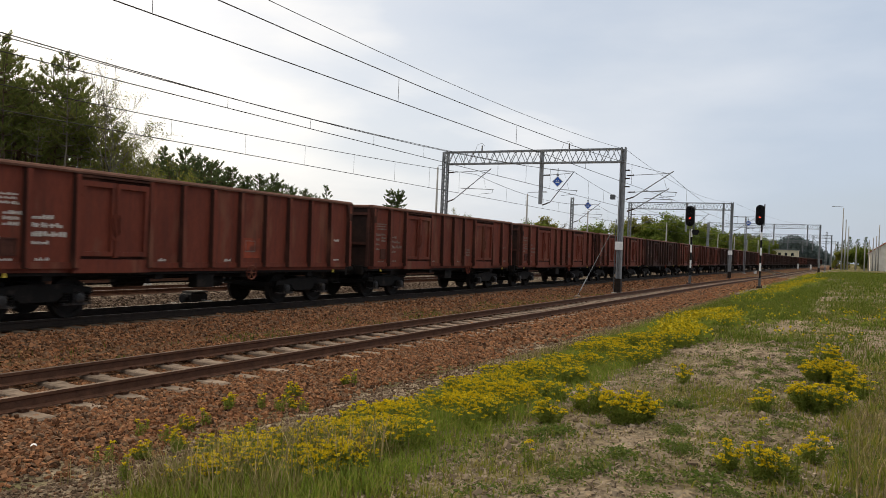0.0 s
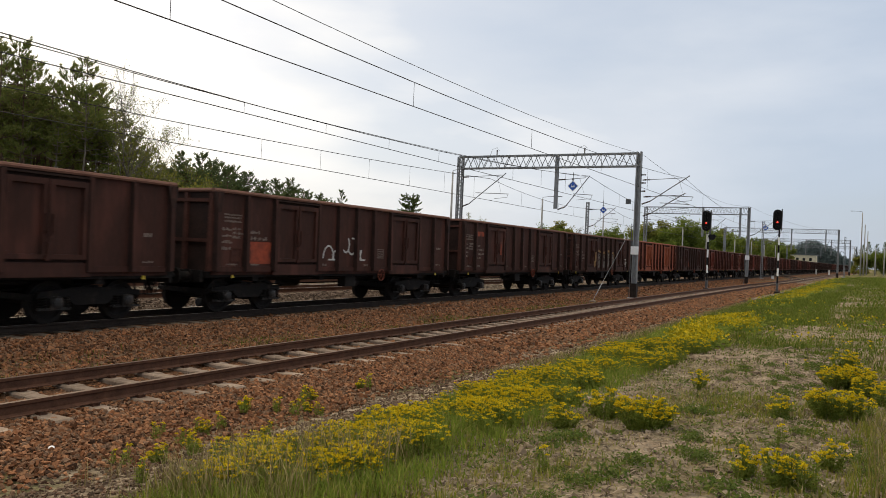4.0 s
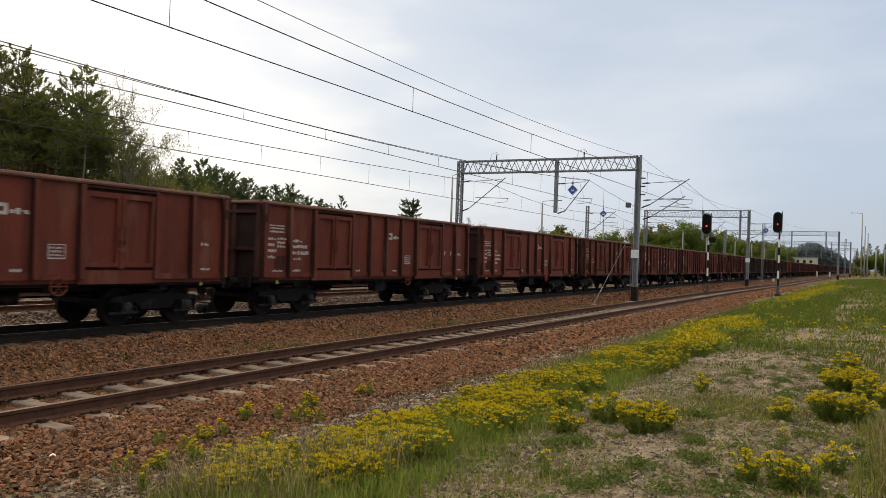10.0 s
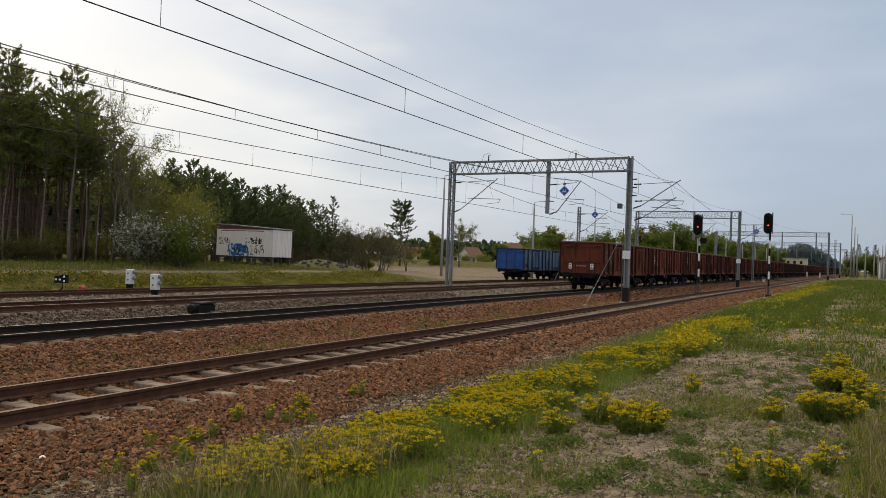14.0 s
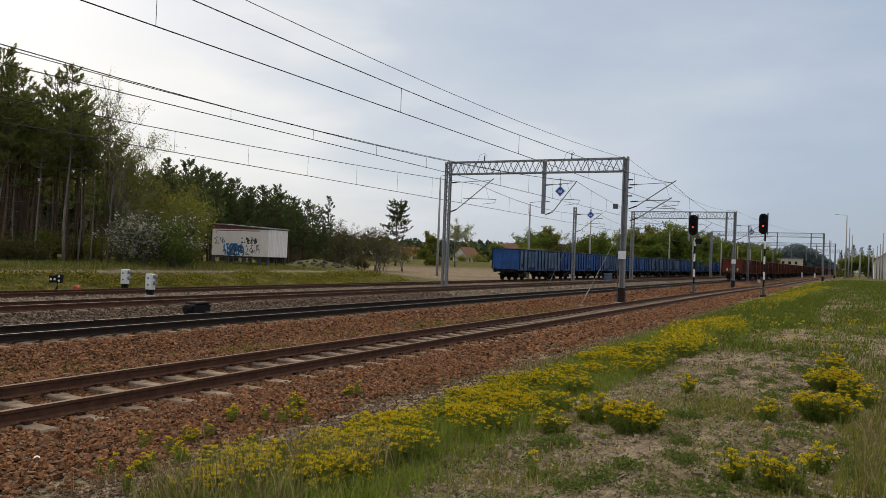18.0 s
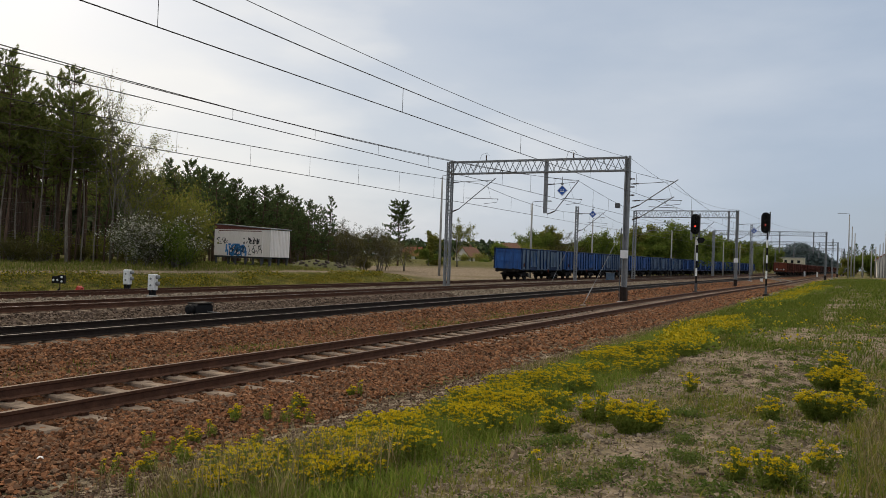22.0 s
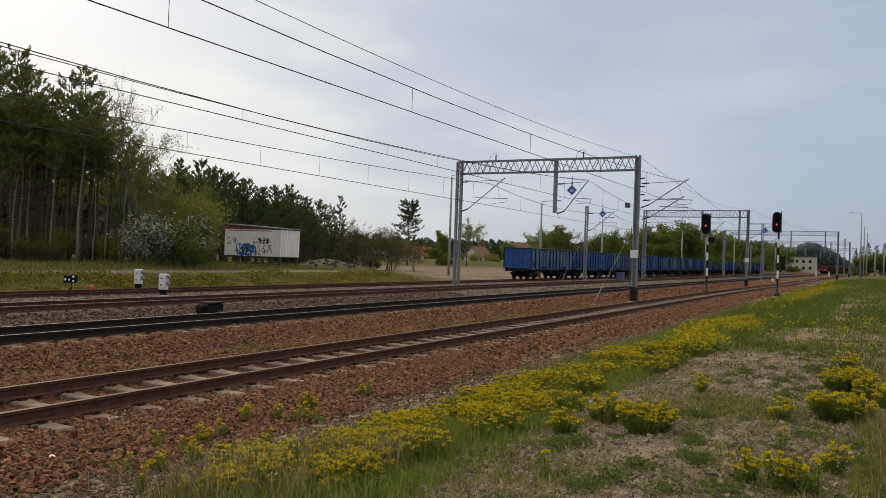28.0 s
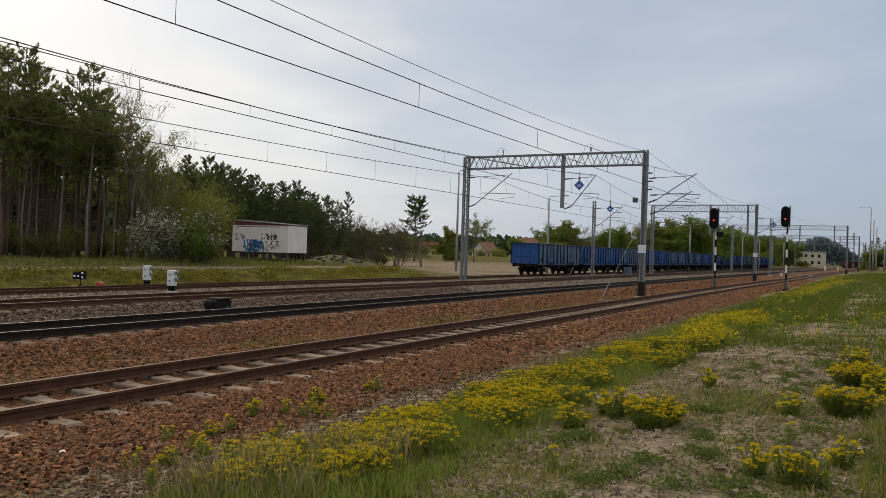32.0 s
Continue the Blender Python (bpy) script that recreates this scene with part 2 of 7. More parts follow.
CONCRETE = material("sleeper_concrete", (0.155, 0.112, 0.082), (0.29, 0.222, 0.168), 5, 0.9, fine=60, jitter=0.18, bump=0.5)
DARK_SLEEPER = material("oil_dark_concrete", (0.11, 0.08, 0.058), (0.22, 0.165, 0.12), 5, 0.9, fine=60, jitter=0.2, bump=0.5)
GALVANIZED = material("galvanized_steel", (0.15, 0.158, 0.168), (0.27, 0.28, 0.29), 3, 0.6, 0.35, fine=30, bump=0.08)
DARK_STEEL = material("weathered_steel", (0.055, 0.058, 0.062), (0.13, 0.135, 0.14), 4, 0.55, 0.5, bump=0.1)
MAST_CONCRETE = material("mast_concrete", (0.24, 0.235, 0.22), (0.38, 0.37, 0.35), 3, 0.85, fine=50)
WIRE = plain("dark_copper_wire", (0.035, 0.033, 0.033), 0.5, 0.7)
PORCELAIN = plain("brown_porcelain", (0.032, 0.016, 0.012), 0.25)
BLACK_ENAMEL = material("black_enamel", (0.004, 0.004, 0.005), (0.009, 0.009, 0.010), 5, 0.75, bump=0.05)
RED_LIGHT = plain("red_signal_lamp", (1.0, 0.05, 0.03), 0.4, 0, 6.0)
LENS_DARK = plain("unlit_lens", (0.01, 0.012, 0.012), 0.1)
BLUE_SIGN = material("blue_sign_enamel", (0.012, 0.075, 0.36), (0.02, 0.10, 0.45), 8, 0.4, bump=0)
WHITE_SIGN = material("white_sign_enamel", (0.62, 0.63, 0.64), (0.78, 0.78, 0.78), 6, 0.5, bump=0)
WHITE_BOX = material("white_relay_box_paint", (0.58, 0.59, 0.59), (0.76, 0.76, 0.75), 4, 0.6, spots=(0.40, 0.37, 0.32), spot_level=0.66, spot_scale=5)

# ---- building helpers ----
class Shape:
    """Collects boxes, bars and plates into one mesh."""

    def __init__(self):
        self.v, self.f = [], []

    def add(self, verts, faces):
        k = len(self.v)
        self.v.extend(verts)
        self.f.extend(tuple(i + k for i in face) for face in faces)
        return self

    def box(self, x0, x1, y0, y1, z0, z1):
        return self.add([(x, y, z) for z in (z0, z1) for x, y in ((x0, y0), (x1, y0), (x1, y1), (x0, y1))], BOX)

    def chamfered(self, x0, x1, y0, y1, z0, z1, c):
        """A box whose top edges are cut off by c."""
        lo = [(x0, y0, z0), (x1, y0, z0), (x1, y1, z0), (x0, y1, z0)]
        mid = [(x, y, z1 - c) for x, y, _ in lo]
        top = [(x0 + c, y0 + c, z1), (x1 - c, y0 + c, z1), (x1 - c, y1 - c, z1), (x0 + c, y1 - c, z1)]
        fs = [(3, 2, 1, 0), (8, 9, 10, 11)]
        for a in (0, 4):
            fs += [(a + i, a + (i + 1) % 4, a + 4 + (i + 1) % 4, a + 4 + i) for i in range(4)]
        return self.add(lo + mid + top, fs)

    def bar(self, a, b, w, h=None, up=(0, 0, 1)):
        """A square bar from a to b."""
        a, b = Vector(a), Vector(b)
        d = (b - a).normalized()
        s = d.cross(Vector(up))
        if s.length < 1e-4:
            s = d.cross(Vector((0, 1, 0)))
        s.normalize()
        u = s.cross(d)
        h = h or w
        vs = [tuple(p + s * i * w / 2 + u * j * h / 2) for p in (a, b) for i, j in ((-1, -1), (1, -1), (1, 1), (-1, 1))]
        return self.add(vs, [(3, 2, 1, 0), (4, 5, 6, 7), (0, 1, 5, 4), (1, 2, 6, 5), (2, 3, 7, 6), (3, 0, 4, 7)])

    def rod(self, pts, r, n=6, ends=True):
        """A round rod through points; r is a radius or one for each point."""
        pts = [Vector(p) for p in pts]
        rs = r if isinstance(r, (list, tuple)) else [r] * len(pts)
        k = len(self.v)
        for i, p in enumerate(pts):
            d = (pts[min(i + 1, len(pts) - 1)] - pts[max(i - 1, 0)]).normalized()
            s = d.cross(Vector((0, 0, 1)) if abs(d.z) < 0.95 else Vector((1, 0, 0))).normalized()
            u = s.cross(d)
            for j in range(n):
                a = 2 * math.pi * j / n
                self.v.append(tuple(p + (s * math.cos(a) + u * math.sin(a)) * rs[i]))
        for i in range(len(pts) - 1):
            for j in range(n):
                a, b = k + i * n + j, k + i * n + (j + 1) % n
                self.f.append((a, b, b + n, a + n))
        if ends:
            self.f.append(tuple(k + j for j in range(n))[::-1])
            self.f.append(tuple(k + (len(pts) - 1) * n + j for j in range(n)))
        return self

    def lathe(self, at, axis, profile, n=14):
        """A turned body: profile rows of (distance along the axis, radius)."""
        at, d = Vector(at), Vector(axis).normalized()
        s = d.orthogonal().normalized()
        u = d.cross(s)
        k = len(self.v)
        for t, r in profile:
            for j in range(n):
                a = 2 * math.pi * j / n
                self.v.append(tuple(at + d * t + (s * math.cos(a) + u * math.sin(a)) * r))
        for i in range(len(profile) - 1):
            for j in range(n):
                a, b = k + i * n + j, k + i * n + (j + 1) % n
                self.f.append((a, b, b + n, a + n))
        self.f.append(tuple(k + j for j in range(n))[::-1])
        self.f.append(tuple(k + (len(profile) - 1) * n + j for j in range(n)))
        return self

    def prism(self, outline, thick, m=None):
        """A plate: outline in its own x-z plane, thickness along y, placed by the matrix m."""
        n = len(outline)
        vs = [Vector((x, -thick / 2, z)) for x, z in outline] + [Vector((x, thick / 2, z)) for x, z in outline]
        if m is not None:
            vs = [m @ v for v in vs]
        return self.add([tuple(v) for v in vs], [tuple(range(n)), tuple(range(2 * n - 1, n - 1, -1))] + [(i + n, (i + 1) % n + n, (i + 1) % n, i) for i in range(n)])

    def mesh(self, name, mat, smooth=False):
        me = bpy.data.meshes.new(name)
        me.from_pydata(self.v, [], self.f)
        me.materials.append(mat)
        if smooth:
            me.polygons.foreach_set("use_smooth", [True] * len(me.polygons))
        me.update()
        return me


BOX = [(3, 2, 1, 0), (4, 5, 6, 7), (0, 1, 5, 4), (1, 2, 6, 5), (2, 3, 7, 6), (3, 0, 4, 7)]


def part(name, shape, mat, parent=None, label="", smooth=False):
    """Links a shape or a ready mesh as one object under a thing or a part."""
    ob = new(name, shape if isinstance(shape, bpy.types.Mesh) else shape.mesh(name, mat, smooth))
    ob.parent = parent
    return tagged(ob, label)


def thing(name, label, category, at=(0, 0, 0), turn=0, group=""):
    ob = tagged(new(name), label, category, group)
    ob.matrix_basis = pose(*at, 0, 0, turn)
    ob.empty_display_size = 0.3
    return ob


def setting(name, shape, mat, label, smooth=False):
    ob = new(name, shape if isinstance(shape, bpy.types.Mesh) else shape.mesh(name, mat, smooth))
    return tagged(ob, label, kind="structure")


def raw_mesh(name, verts, faces, mat, smooth=False):
    """A mesh from arrays of vertices and of equal-sided faces."""
    me = bpy.data.meshes.new(name)
    verts, faces = np.asarray(verts, np.float32), np.asarray(faces, np.int32)
    k = faces.shape[1]
    me.vertices.add(len(verts))
    me.vertices.foreach_set("co", verts.ravel())
    me.loops.add(faces.size)
    me.loops.foreach_set("vertex_index", faces.ravel())
    me.polygons.add(len(faces))
    me.polygons.foreach_set("loop_start", np.arange(0, faces.size, k, dtype=np.int32))
    me.polygons.foreach_set("use_smooth", np.full(len(faces), smooth))
    me.materials.append(mat)
    me.update(calc_edges=True)
    me.validate()
    return me


def bend(y):
    """The tracks' slight curve to the right, far off."""
    y = max(y, 0)
    return 4.0e-5 * y * y if y < 500 else 10.0 + 0.04 * (y - 500)


TRACK = {"A": (-9.54, -0.08), "B": (-16.09, 0.0), "C": (-22.42, 0.02), "D": (-31.3, -0.25)}
SPACING = {"A": 0.735, "B": 0.62, "C": 0.65, "D": 0.65}


def swerve(track, y):
    """How far a track has left its straight line at y."""
    b = bend(y)
    if track == "A":
        b += 0.9 * (min(max((y - 45) / 60, 0), 1)) ** 2
    return b

# ---- ground ----
PROFILE = [(-400, 0.7), (-60, 0.55), (-41, 0.45), (-37, 0.25), (-34.2, -0.5), (-32.9, -0.44), (-29.6, -0.44), (-28.2, -0.5), (-25.2, -0.36), (-24.2, -0.21), (-20.7, -0.21),
           (-19.9, -0.36), (-18.5, -0.36), (-17.8, -0.23), (-14.4, -0.23), (-13.3, -0.52), (-11.9, -0.52), (-11.1, -0.30), (-10.4, -0.30), (-10.1, -0.35), (-8.98, -0.35), (-8.7, -0.30), (-7.95, -0.30), (-6.5, -0.42), (-4.5, -0.12), (-1.0, 0.28), (2.0, 0.34), (400, 0.5)]


def level(x, y):
    """Height of the ground."""
    x = min(max(x - bend(y), -399), 399)
    for (xa, za), (xb, zb) in zip(PROFILE, PROFILE[1:]):
        if x <= xb:
            z = za + (zb - za) * (x - xa) / (xb - xa)
            break
    if x < -33.5 and y > 58:  # the yard beyond the last siding lies lower
        k = min((y - 58) / 14, 1)
        z += (-0.38 - z) * k * k * (3 - 2 * k)
    if x < -46 and y > 120:  # a low grassy ridge across the yard
        z += 1.3 * math.exp(-((y - 174) / 10) ** 2) * min((-46 - x) / 12, 1) * (1 + 0.3 * noise.noise((x * 0.12, 2, 0)))
    if x > -6.5:
        z += 0.05 * noise.noise((x * 0.9, y * 0.9, 0)) + 0.02 * noise.noise((x * 3, y * 3, 5))
        if y < 24:
            z += 0.030 * noise.noise((x * 5.5, y * 5.5, 8)) + 0.018 * noise.noise((x * 12, y * 12, 1))
        z += 0.2 * min(max((y - 40) / 140, 0), 1) * min(max((x + 6.5) / 3, 0), 1)
    elif x < -36:
        z += 0.12 * noise.noise((x * 0.25, y * 0.25, 3)) * min((-36 - x) / 3, 1)
    return z


def ground_material():
    m = bpy.data.materials.new("ground_soil_ballast_grass")
    m.use_nodes = True
    n, l = m.node_tree.nodes, m.node_tree.links
    b = n["Principled BSDF"]
    b.inputs["Roughness"].default_value, b.inputs["Specular IOR Level"].default_value = 1.0, 0.05
    co = n.new("ShaderNodeTexCoord")
    at = n.new("ShaderNodeAttribute")
    at.attribute_name = "cover"
    sep = n.new("ShaderNodeSeparateColor")
    l.new(at.outputs["Color"], sep.inputs["Color"])

    def tone(a, c, scale, detail=6, lo=0.36, hi=0.64):
        t = n.new("ShaderNodeTexNoise")
        t.inputs["Scale"].default_value, t.inputs["Detail"].default_value, t.inputs["Roughness"].default_value = scale, detail, 0.7
        l.new(co.outputs["Object"], t.inputs["Vector"])
        r = n.new("ShaderNodeValToRGB")
        r.color_ramp.elements[0].position, r.color_ramp.elements[0].color = lo, (*a, 1)
        r.color_ramp.elements[1].position, r.color_ramp.elements[1].color = hi, (*c, 1)
        l.new(t.outputs["Fac"], r.inputs["Fac"])
        return r.outputs["Color"], t.outputs["Fac"]

    def blend(f, a, c):
        x = n.new("ShaderNodeMix")
        x.data_type = "RGBA"
        l.new(f, x.inputs["Factor"])
        l.new(a, x.inputs["A"])
        l.new(c, x.inputs["B"])
        return x.outputs["Result"]

    def stones(cols, scale):
        v = n.new("ShaderNodeTexVoronoi")
        v.inputs["Scale"].default_value = scale
        l.new(co.outputs["Object"], v.inputs["Vector"])
        s = n.new("ShaderNodeSeparateColor")
        l.new(v.outputs["Color"], s.inputs["Color"])
        r = n.new("ShaderNodeValToRGB")
        e = r.color_ramp.elements
        e[0].color, e[1].color = (*cols[0], 1), (*cols[-1], 1)
        for i, c in enumerate(cols[1:-1]):
            e.new((i + 1) / (len(cols) - 1)).color = (*c, 1)
        l.new(s.outputs["Red"], r.inputs["Fac"])
        return r.outputs["Color"], v.outputs["Distance"]

    sand, f0 = tone((0.095, 0.07, 0.047), (0.34, 0.275, 0.20), 4.5, 9)
    grass, f1 = tone((0.050, 0.060, 0.014), (0.135, 0.118, 0.038), 1.1, 8)
    red, d1 = stones([(0.065, 0.030, 0.016), (0.13, 0.062, 0.032), (0.19, 0.098, 0.055), (0.10, 0.066, 0.042)], 17)
    grey, d2 = stones([(0.055, 0.040, 0.030), (0.115, 0.085, 0.064), (0.18, 0.14, 0.105)], 17)
    moss, f2 = tone((0.048, 0.050, 0.018), (0.23, 0.175, 0.034), 1.1, 9, 0.38, 0.68)
    col = blend(sep.outputs["Green"], sand, grass)
    col = blend(at.outputs["Alpha"], col, moss)
    col = blend(sep.outputs["Red"], col, red)
    col = blend(sep.outputs["Blue"], col, grey)
    l.new(col, b.inputs["Base Color"])
    bp = n.new("ShaderNodeBump")
    bp.inputs["Strength"].default_value, bp.inputs["Distance"].default_value = 0.9, 0.05
    bp.invert = True
    fine = n.new("ShaderNodeTexNoise")
    fine.inputs["Scale"].default_value, fine.inputs["Detail"].default_value = 14, 6
    l.new(co.outputs["Object"], fine.inputs["Vector"])
    mh = n.new("ShaderNodeMath")
    mh.operation = "MULTIPLY_ADD"
    mh.inputs[1].default_value = 0.5
    l.new(fine.outputs["Fac"], mh.inputs[0])
    l.new(d1, mh.inputs[2])
    l.new(mh.outputs["Value"], bp.inputs["Height"])
    l.new(bp.outputs["Normal"], b.inputs["Normal"])
    return m


def smooth_step(a, b, x):
    k = min(max((x - a) / (b - a), 0), 1)
    return k * k * (3 - 2 * k)


def cover(x, y):
    """Shares of red ballast, grass and grey ballast at a place."""
    u = x - bend(y)
    wob = 0.35 * noise.noise((u * 0.8, y * 0.8, 9)) + 0.2 * noise.noise((u * 3, y * 3, 2))
    red = smooth_step(-6.6, -7.5, u + wob) * smooth_step(-18.6, -17.6, u)
    strip = smooth_step(-13.6, -13.1, u + wob * 0.5) * smooth_step(-11.9, -12.4, u + wob * 0.5)  # grass along the foot of the bed
    red *= 1 - 0.45 * strip
    grey = smooth_step(-17.6, -18.6, u) * smooth_step(-33.8, -32.8, u + wob)
    g = 0.5 + 1.3 * noise.noise((u * 0.55, y * 0.35, 4)) + 0.5 * noise.noise((u * 2.1, y * 2.1, 7))
    if u > -6.5:
        g += 0.9 * smooth_step(-3.4, -4.6, u) * smooth_step(-5.7, -5.1, u + wob) - 0.8 * smooth_step(-5.1, -5.7, u + wob) + smooth_step(25, 60, y) * 0.6 - 0.15
    elif u < -33:
        g = 0.9 if y < 58 else 0.9 - 0.9 * smooth_step(60, 75, y) * smooth_step(-90, -80, u) * smooth_step(165, 150, y) + 0.7 * noise.noise((u * 0.1, y * 0.1, 1))
    moss = smooth_step(-34.1, -34.9, u + wob) * smooth_step(-37.6, -37.0, u + wob) * smooth_step(64, 56, y)  # the slope beyond the sidings
    if u < -36.5 and y < 60:  # a worn path along its top
        g *= 1 - 0.9 * smooth_step(-36.9, -37.5, u + 0.6 * wob) * smooth_step(-39.8, -39.2, u + wob)
    return red, min(max(g, 0), 1), grey, moss


def build_ground():
    xs = [-3000, -1200, -500, -260, -160, -110, -85, -70] + [-60 + 0.75 * i for i in range(29)] + [-38 + 0.5 * i for i in range(56)] + [-10 + 0.25 * i for i in range(13)] + [-6.9 + 0.1 * i for i in range(90)] + [2.3, 3, 4, 5, 7, 10, 15, 25, 45, 90, 200, 600, 3000]
    ys = [-3000, -600, -150, -60, -30, -15, -8, -4] + [-2 + 0.5 * i for i in range(9)] + [2.4 + 0.11 * i for i in range(110)] + [14.6 + 0.25 * i for i in range(34)] + [23 + 0.6 * i for i in range(40)] + [47 + 1.5 * i for i in range(50)] + [125 + 10 * i for i in range(30)] + [450, 550, 700, 1000, 1600, 4500]
    vs, cols = [], []
    for y in ys:
        for x in xs:
            xx = x + bend(min(y, 600))
            vs.append((xx, y, level(xx, min(y, 600))))
            cols += cover(xx, min(y, 600))
    nx = len(xs)
    fs = [(j * nx + i, j * nx + i + 1, (j + 1) * nx + i + 1, (j + 1) * nx + i) for j in range(len(ys) - 1) for i in range(nx - 1)]
    me = raw_mesh("ground", vs, fs, ground_material(), True)
    at = me.color_attributes.new("cover", "FLOAT_COLOR", "POINT")
    at.data.foreach_set("color", cols)
    return setting("ground", me, None, "sandy trackside ground with sparse grass and ballast beds")


ground = build_ground()


# ---- tracks ----
def rail_mesh(track, side, head, y0=-14.0, y1=330.0):
    cx, z = TRACK[track]
    prof = [(-0.036, 0), (-0.034, -0.04), (-0.009, -0.055), (-0.009, -0.14), (-0.07, -0.165), (-0.07, -0.175), (0.07, -0.175), (0.07, -0.165), (0.009, -0.14), (0.009, -0.055), (0.034, -0.04), (0.036, 0)]
    ys, y = [], y0
    while y < y1:
        ys.append(y)
        y += 3 if y < 60 else 8
    s = Shape()
    k = len(prof)
    for y in ys:
        s.v += [(cx + swerve(track, y) + side * 0.7535 + a, y, z + b) for a, b in prof]
    for j in range(len(ys) - 1):
        for i in range(k):
            a, b = j * k + i, j * k + (i + 1) % k
            s.f.append((a, b, b + k, a + k))
    me = s.mesh("rail", MAIN_SIDE if track == "B" else RAIL_SIDE)
    me.materials.append(head)
    for i, p in enumerate(me.polygons):
        if i % k == k - 1:
            p.material_index = 1
    return me


def sleeper_mesh(mat):
    s = Shape()
    s.chamfered(-1.3, -0.45, -0.13, 0.13, -0.18, 0.0, 0.025)
    s.chamfered(0.45, 1.3, -0.13, 0.13, -0.18, 0.0, 0.025)
    s.chamfered(-0.46, 0.46, -0.11, 0.11, -0.18, -0.012, 0.02)
    return s.mesh("sleeper", mat)


def clip_mesh():
    s = Shape()
    for side in (-0.7535, 0.7535):
        for d in (-1, 1):
            x = side + d * 0.105
            s.rod([(x - d * 0.045, -0.05, 0.02), (x + d * 0.03, -0.06, 0.045), (x + d * 0.06, 0, 0.05), (x + d * 0.03, 0.06, 0.045), (x - d * 0.045, 0.05, 0.02)], 0.014, 5)
            s.box(x - 0.03, x + 0.04, -0.05, 0.05, 0.0, 0.03)
    return s.mesh("rail_clip", RAIL_SIDE)


SLEEPER = {"A": sleeper_mesh(CONCRETE), "B": sleeper_mesh(DARK_SLEEPER)}
SLEEPER["C"] = SLEEPER["D"] = SLEEPER["B"]
CLIPS = clip_mesh()
TRACK_LABEL = {"A": "rusty secondary track on pale concrete sleepers in red ballast", "B": "main track with worn rails on dark concrete sleepers",
               "C": "main track beyond the train, in grey ballast", "D": "low siding track with dull rails in grey ballast"}
Y_LAST = {"A": 70, "B": 60, "C": 50, "D": 40}
Y_FIRST = {"A": 2, "B": 4, "C": 7, "D": 10}


def build_track(name):
    cx, z = TRACK[name]
    top = tagged(new("track_" + name.lower()), TRACK_LABEL[name], kind="structure")
    head = RAIL_TOP if name in "BC" else RAIL_DULL
    for side in (-1, 1):
        part("rail", rail_mesh(name, side, head), None, top)
    pitch, zs = SPACING[name], z - 0.19
    y = 6.0 - pitch * 20
    far = Shape()
    while y < 260:
        x = cx + swerve(name, y)
        if Y_FIRST[name] < y < Y_LAST[name]:
            sl = part("sleeper", SLEEPER[name], None, top)
            sl.location = (x, y, zs + random.uniform(-0.008, 0.008))
            sl.rotation_euler = (0, 0, random.uniform(-0.012, 0.012))
            if name == "A" and y < 34:
                part("rail_clip", CLIPS, None, sl)
        else:
            far.box(x - 1.3, x + 1.3, y - 0.13, y + 0.13, zs - 0.18, zs)
        y += pitch
    far_ob = part("far_sleepers", far, CONCRETE if name == "A" else DARK_SLEEPER, top)
    tagged(far_ob, kind="stuff")
    return top


for _t in "ABCD":
    build_track(_t)


def crossover():
    """Rails that lead from the secondary track over to the main track, far off."""
    top = tagged(new("track_crossover"), "distant crossover rails between two tracks", kind="structure")
    for side in (-1, 1):
        pts = []
        for q in range(13):
            f = q / 12
            k = f * f * (3 - 2 * f)
            y = 122 + 56 * f
            xa, xb = TRACK["A"][0] + swerve("A", y), TRACK["B"][0] + swerve("B", y)
            pts.append((xa + (xb - xa) * k + side * 0.7535, y, -0.09 + 0.02 * k))
        for a, b in zip(pts, pts[1:]):
            part("rail", Shape().bar(a, b, 0.07, 0.16), RAIL_TOP, top)
    return top


crossover()

# ---- the freight train ----
HALF, WIDE, LOW, TOP = 6.3, 1.46, 1.14, 3.29
POST_AT = [-6.24, -5.15, -4.02, -2.05, -1.0, 0.0, 1.0, 2.05, 4.02, 5.15, 6.24]
POST_SINGLE = [-6.24, -5.15, -4.02, -2.05, -1.01, 0.02, 1.06, 2.1, 3.13, 4.17, 5.2, 6.24]
DOORS = [(-3.95, -2.12), (2.12, 3.95)]
SHARED = {}


def once(key, make):
    if key not in SHARED:
        SHARED[key] = make()
    return SHARED[key]


def post_shape():
    s = Shape()
    s.add([(0, -0.075, LOW), (0.16, -0.058, LOW + 0.02), (0.16, 0.058, LOW + 0.02), (0, 0.075, LOW), (0, -0.075, TOP - 0.1), (0.11, -0.052, TOP - 0.12), (0.11, 0.052, TOP - 0.12), (0, 0.075, TOP - 0.1)],
          [(0, 1, 5, 4), (1, 2, 6, 5), (2, 3, 7, 6), (3, 2, 1, 0), (4, 5, 6, 7)])
    return s


def corner_shape():
    """A corner post that flares out under the top rail."""
    s = post_shape()
    s.add([(0, -0.085, TOP - 0.5), (0, 0.085, TOP - 0.62), (0, -0.085, TOP - 0.1), (0, 0.085, TOP - 0.1), (0.13, -0.06, TOP - 0.62), (0.13, 0.06, TOP - 0.62), (0.1, -0.15, TOP - 0.1), (0.1, 0.15, TOP - 0.1), (0, -0.15, TOP - 0.1), (0, 0.15, TOP - 0.1)],
          [(4, 5, 7, 6), (0, 4, 6, 8), (5, 1, 9, 7)])
    return s


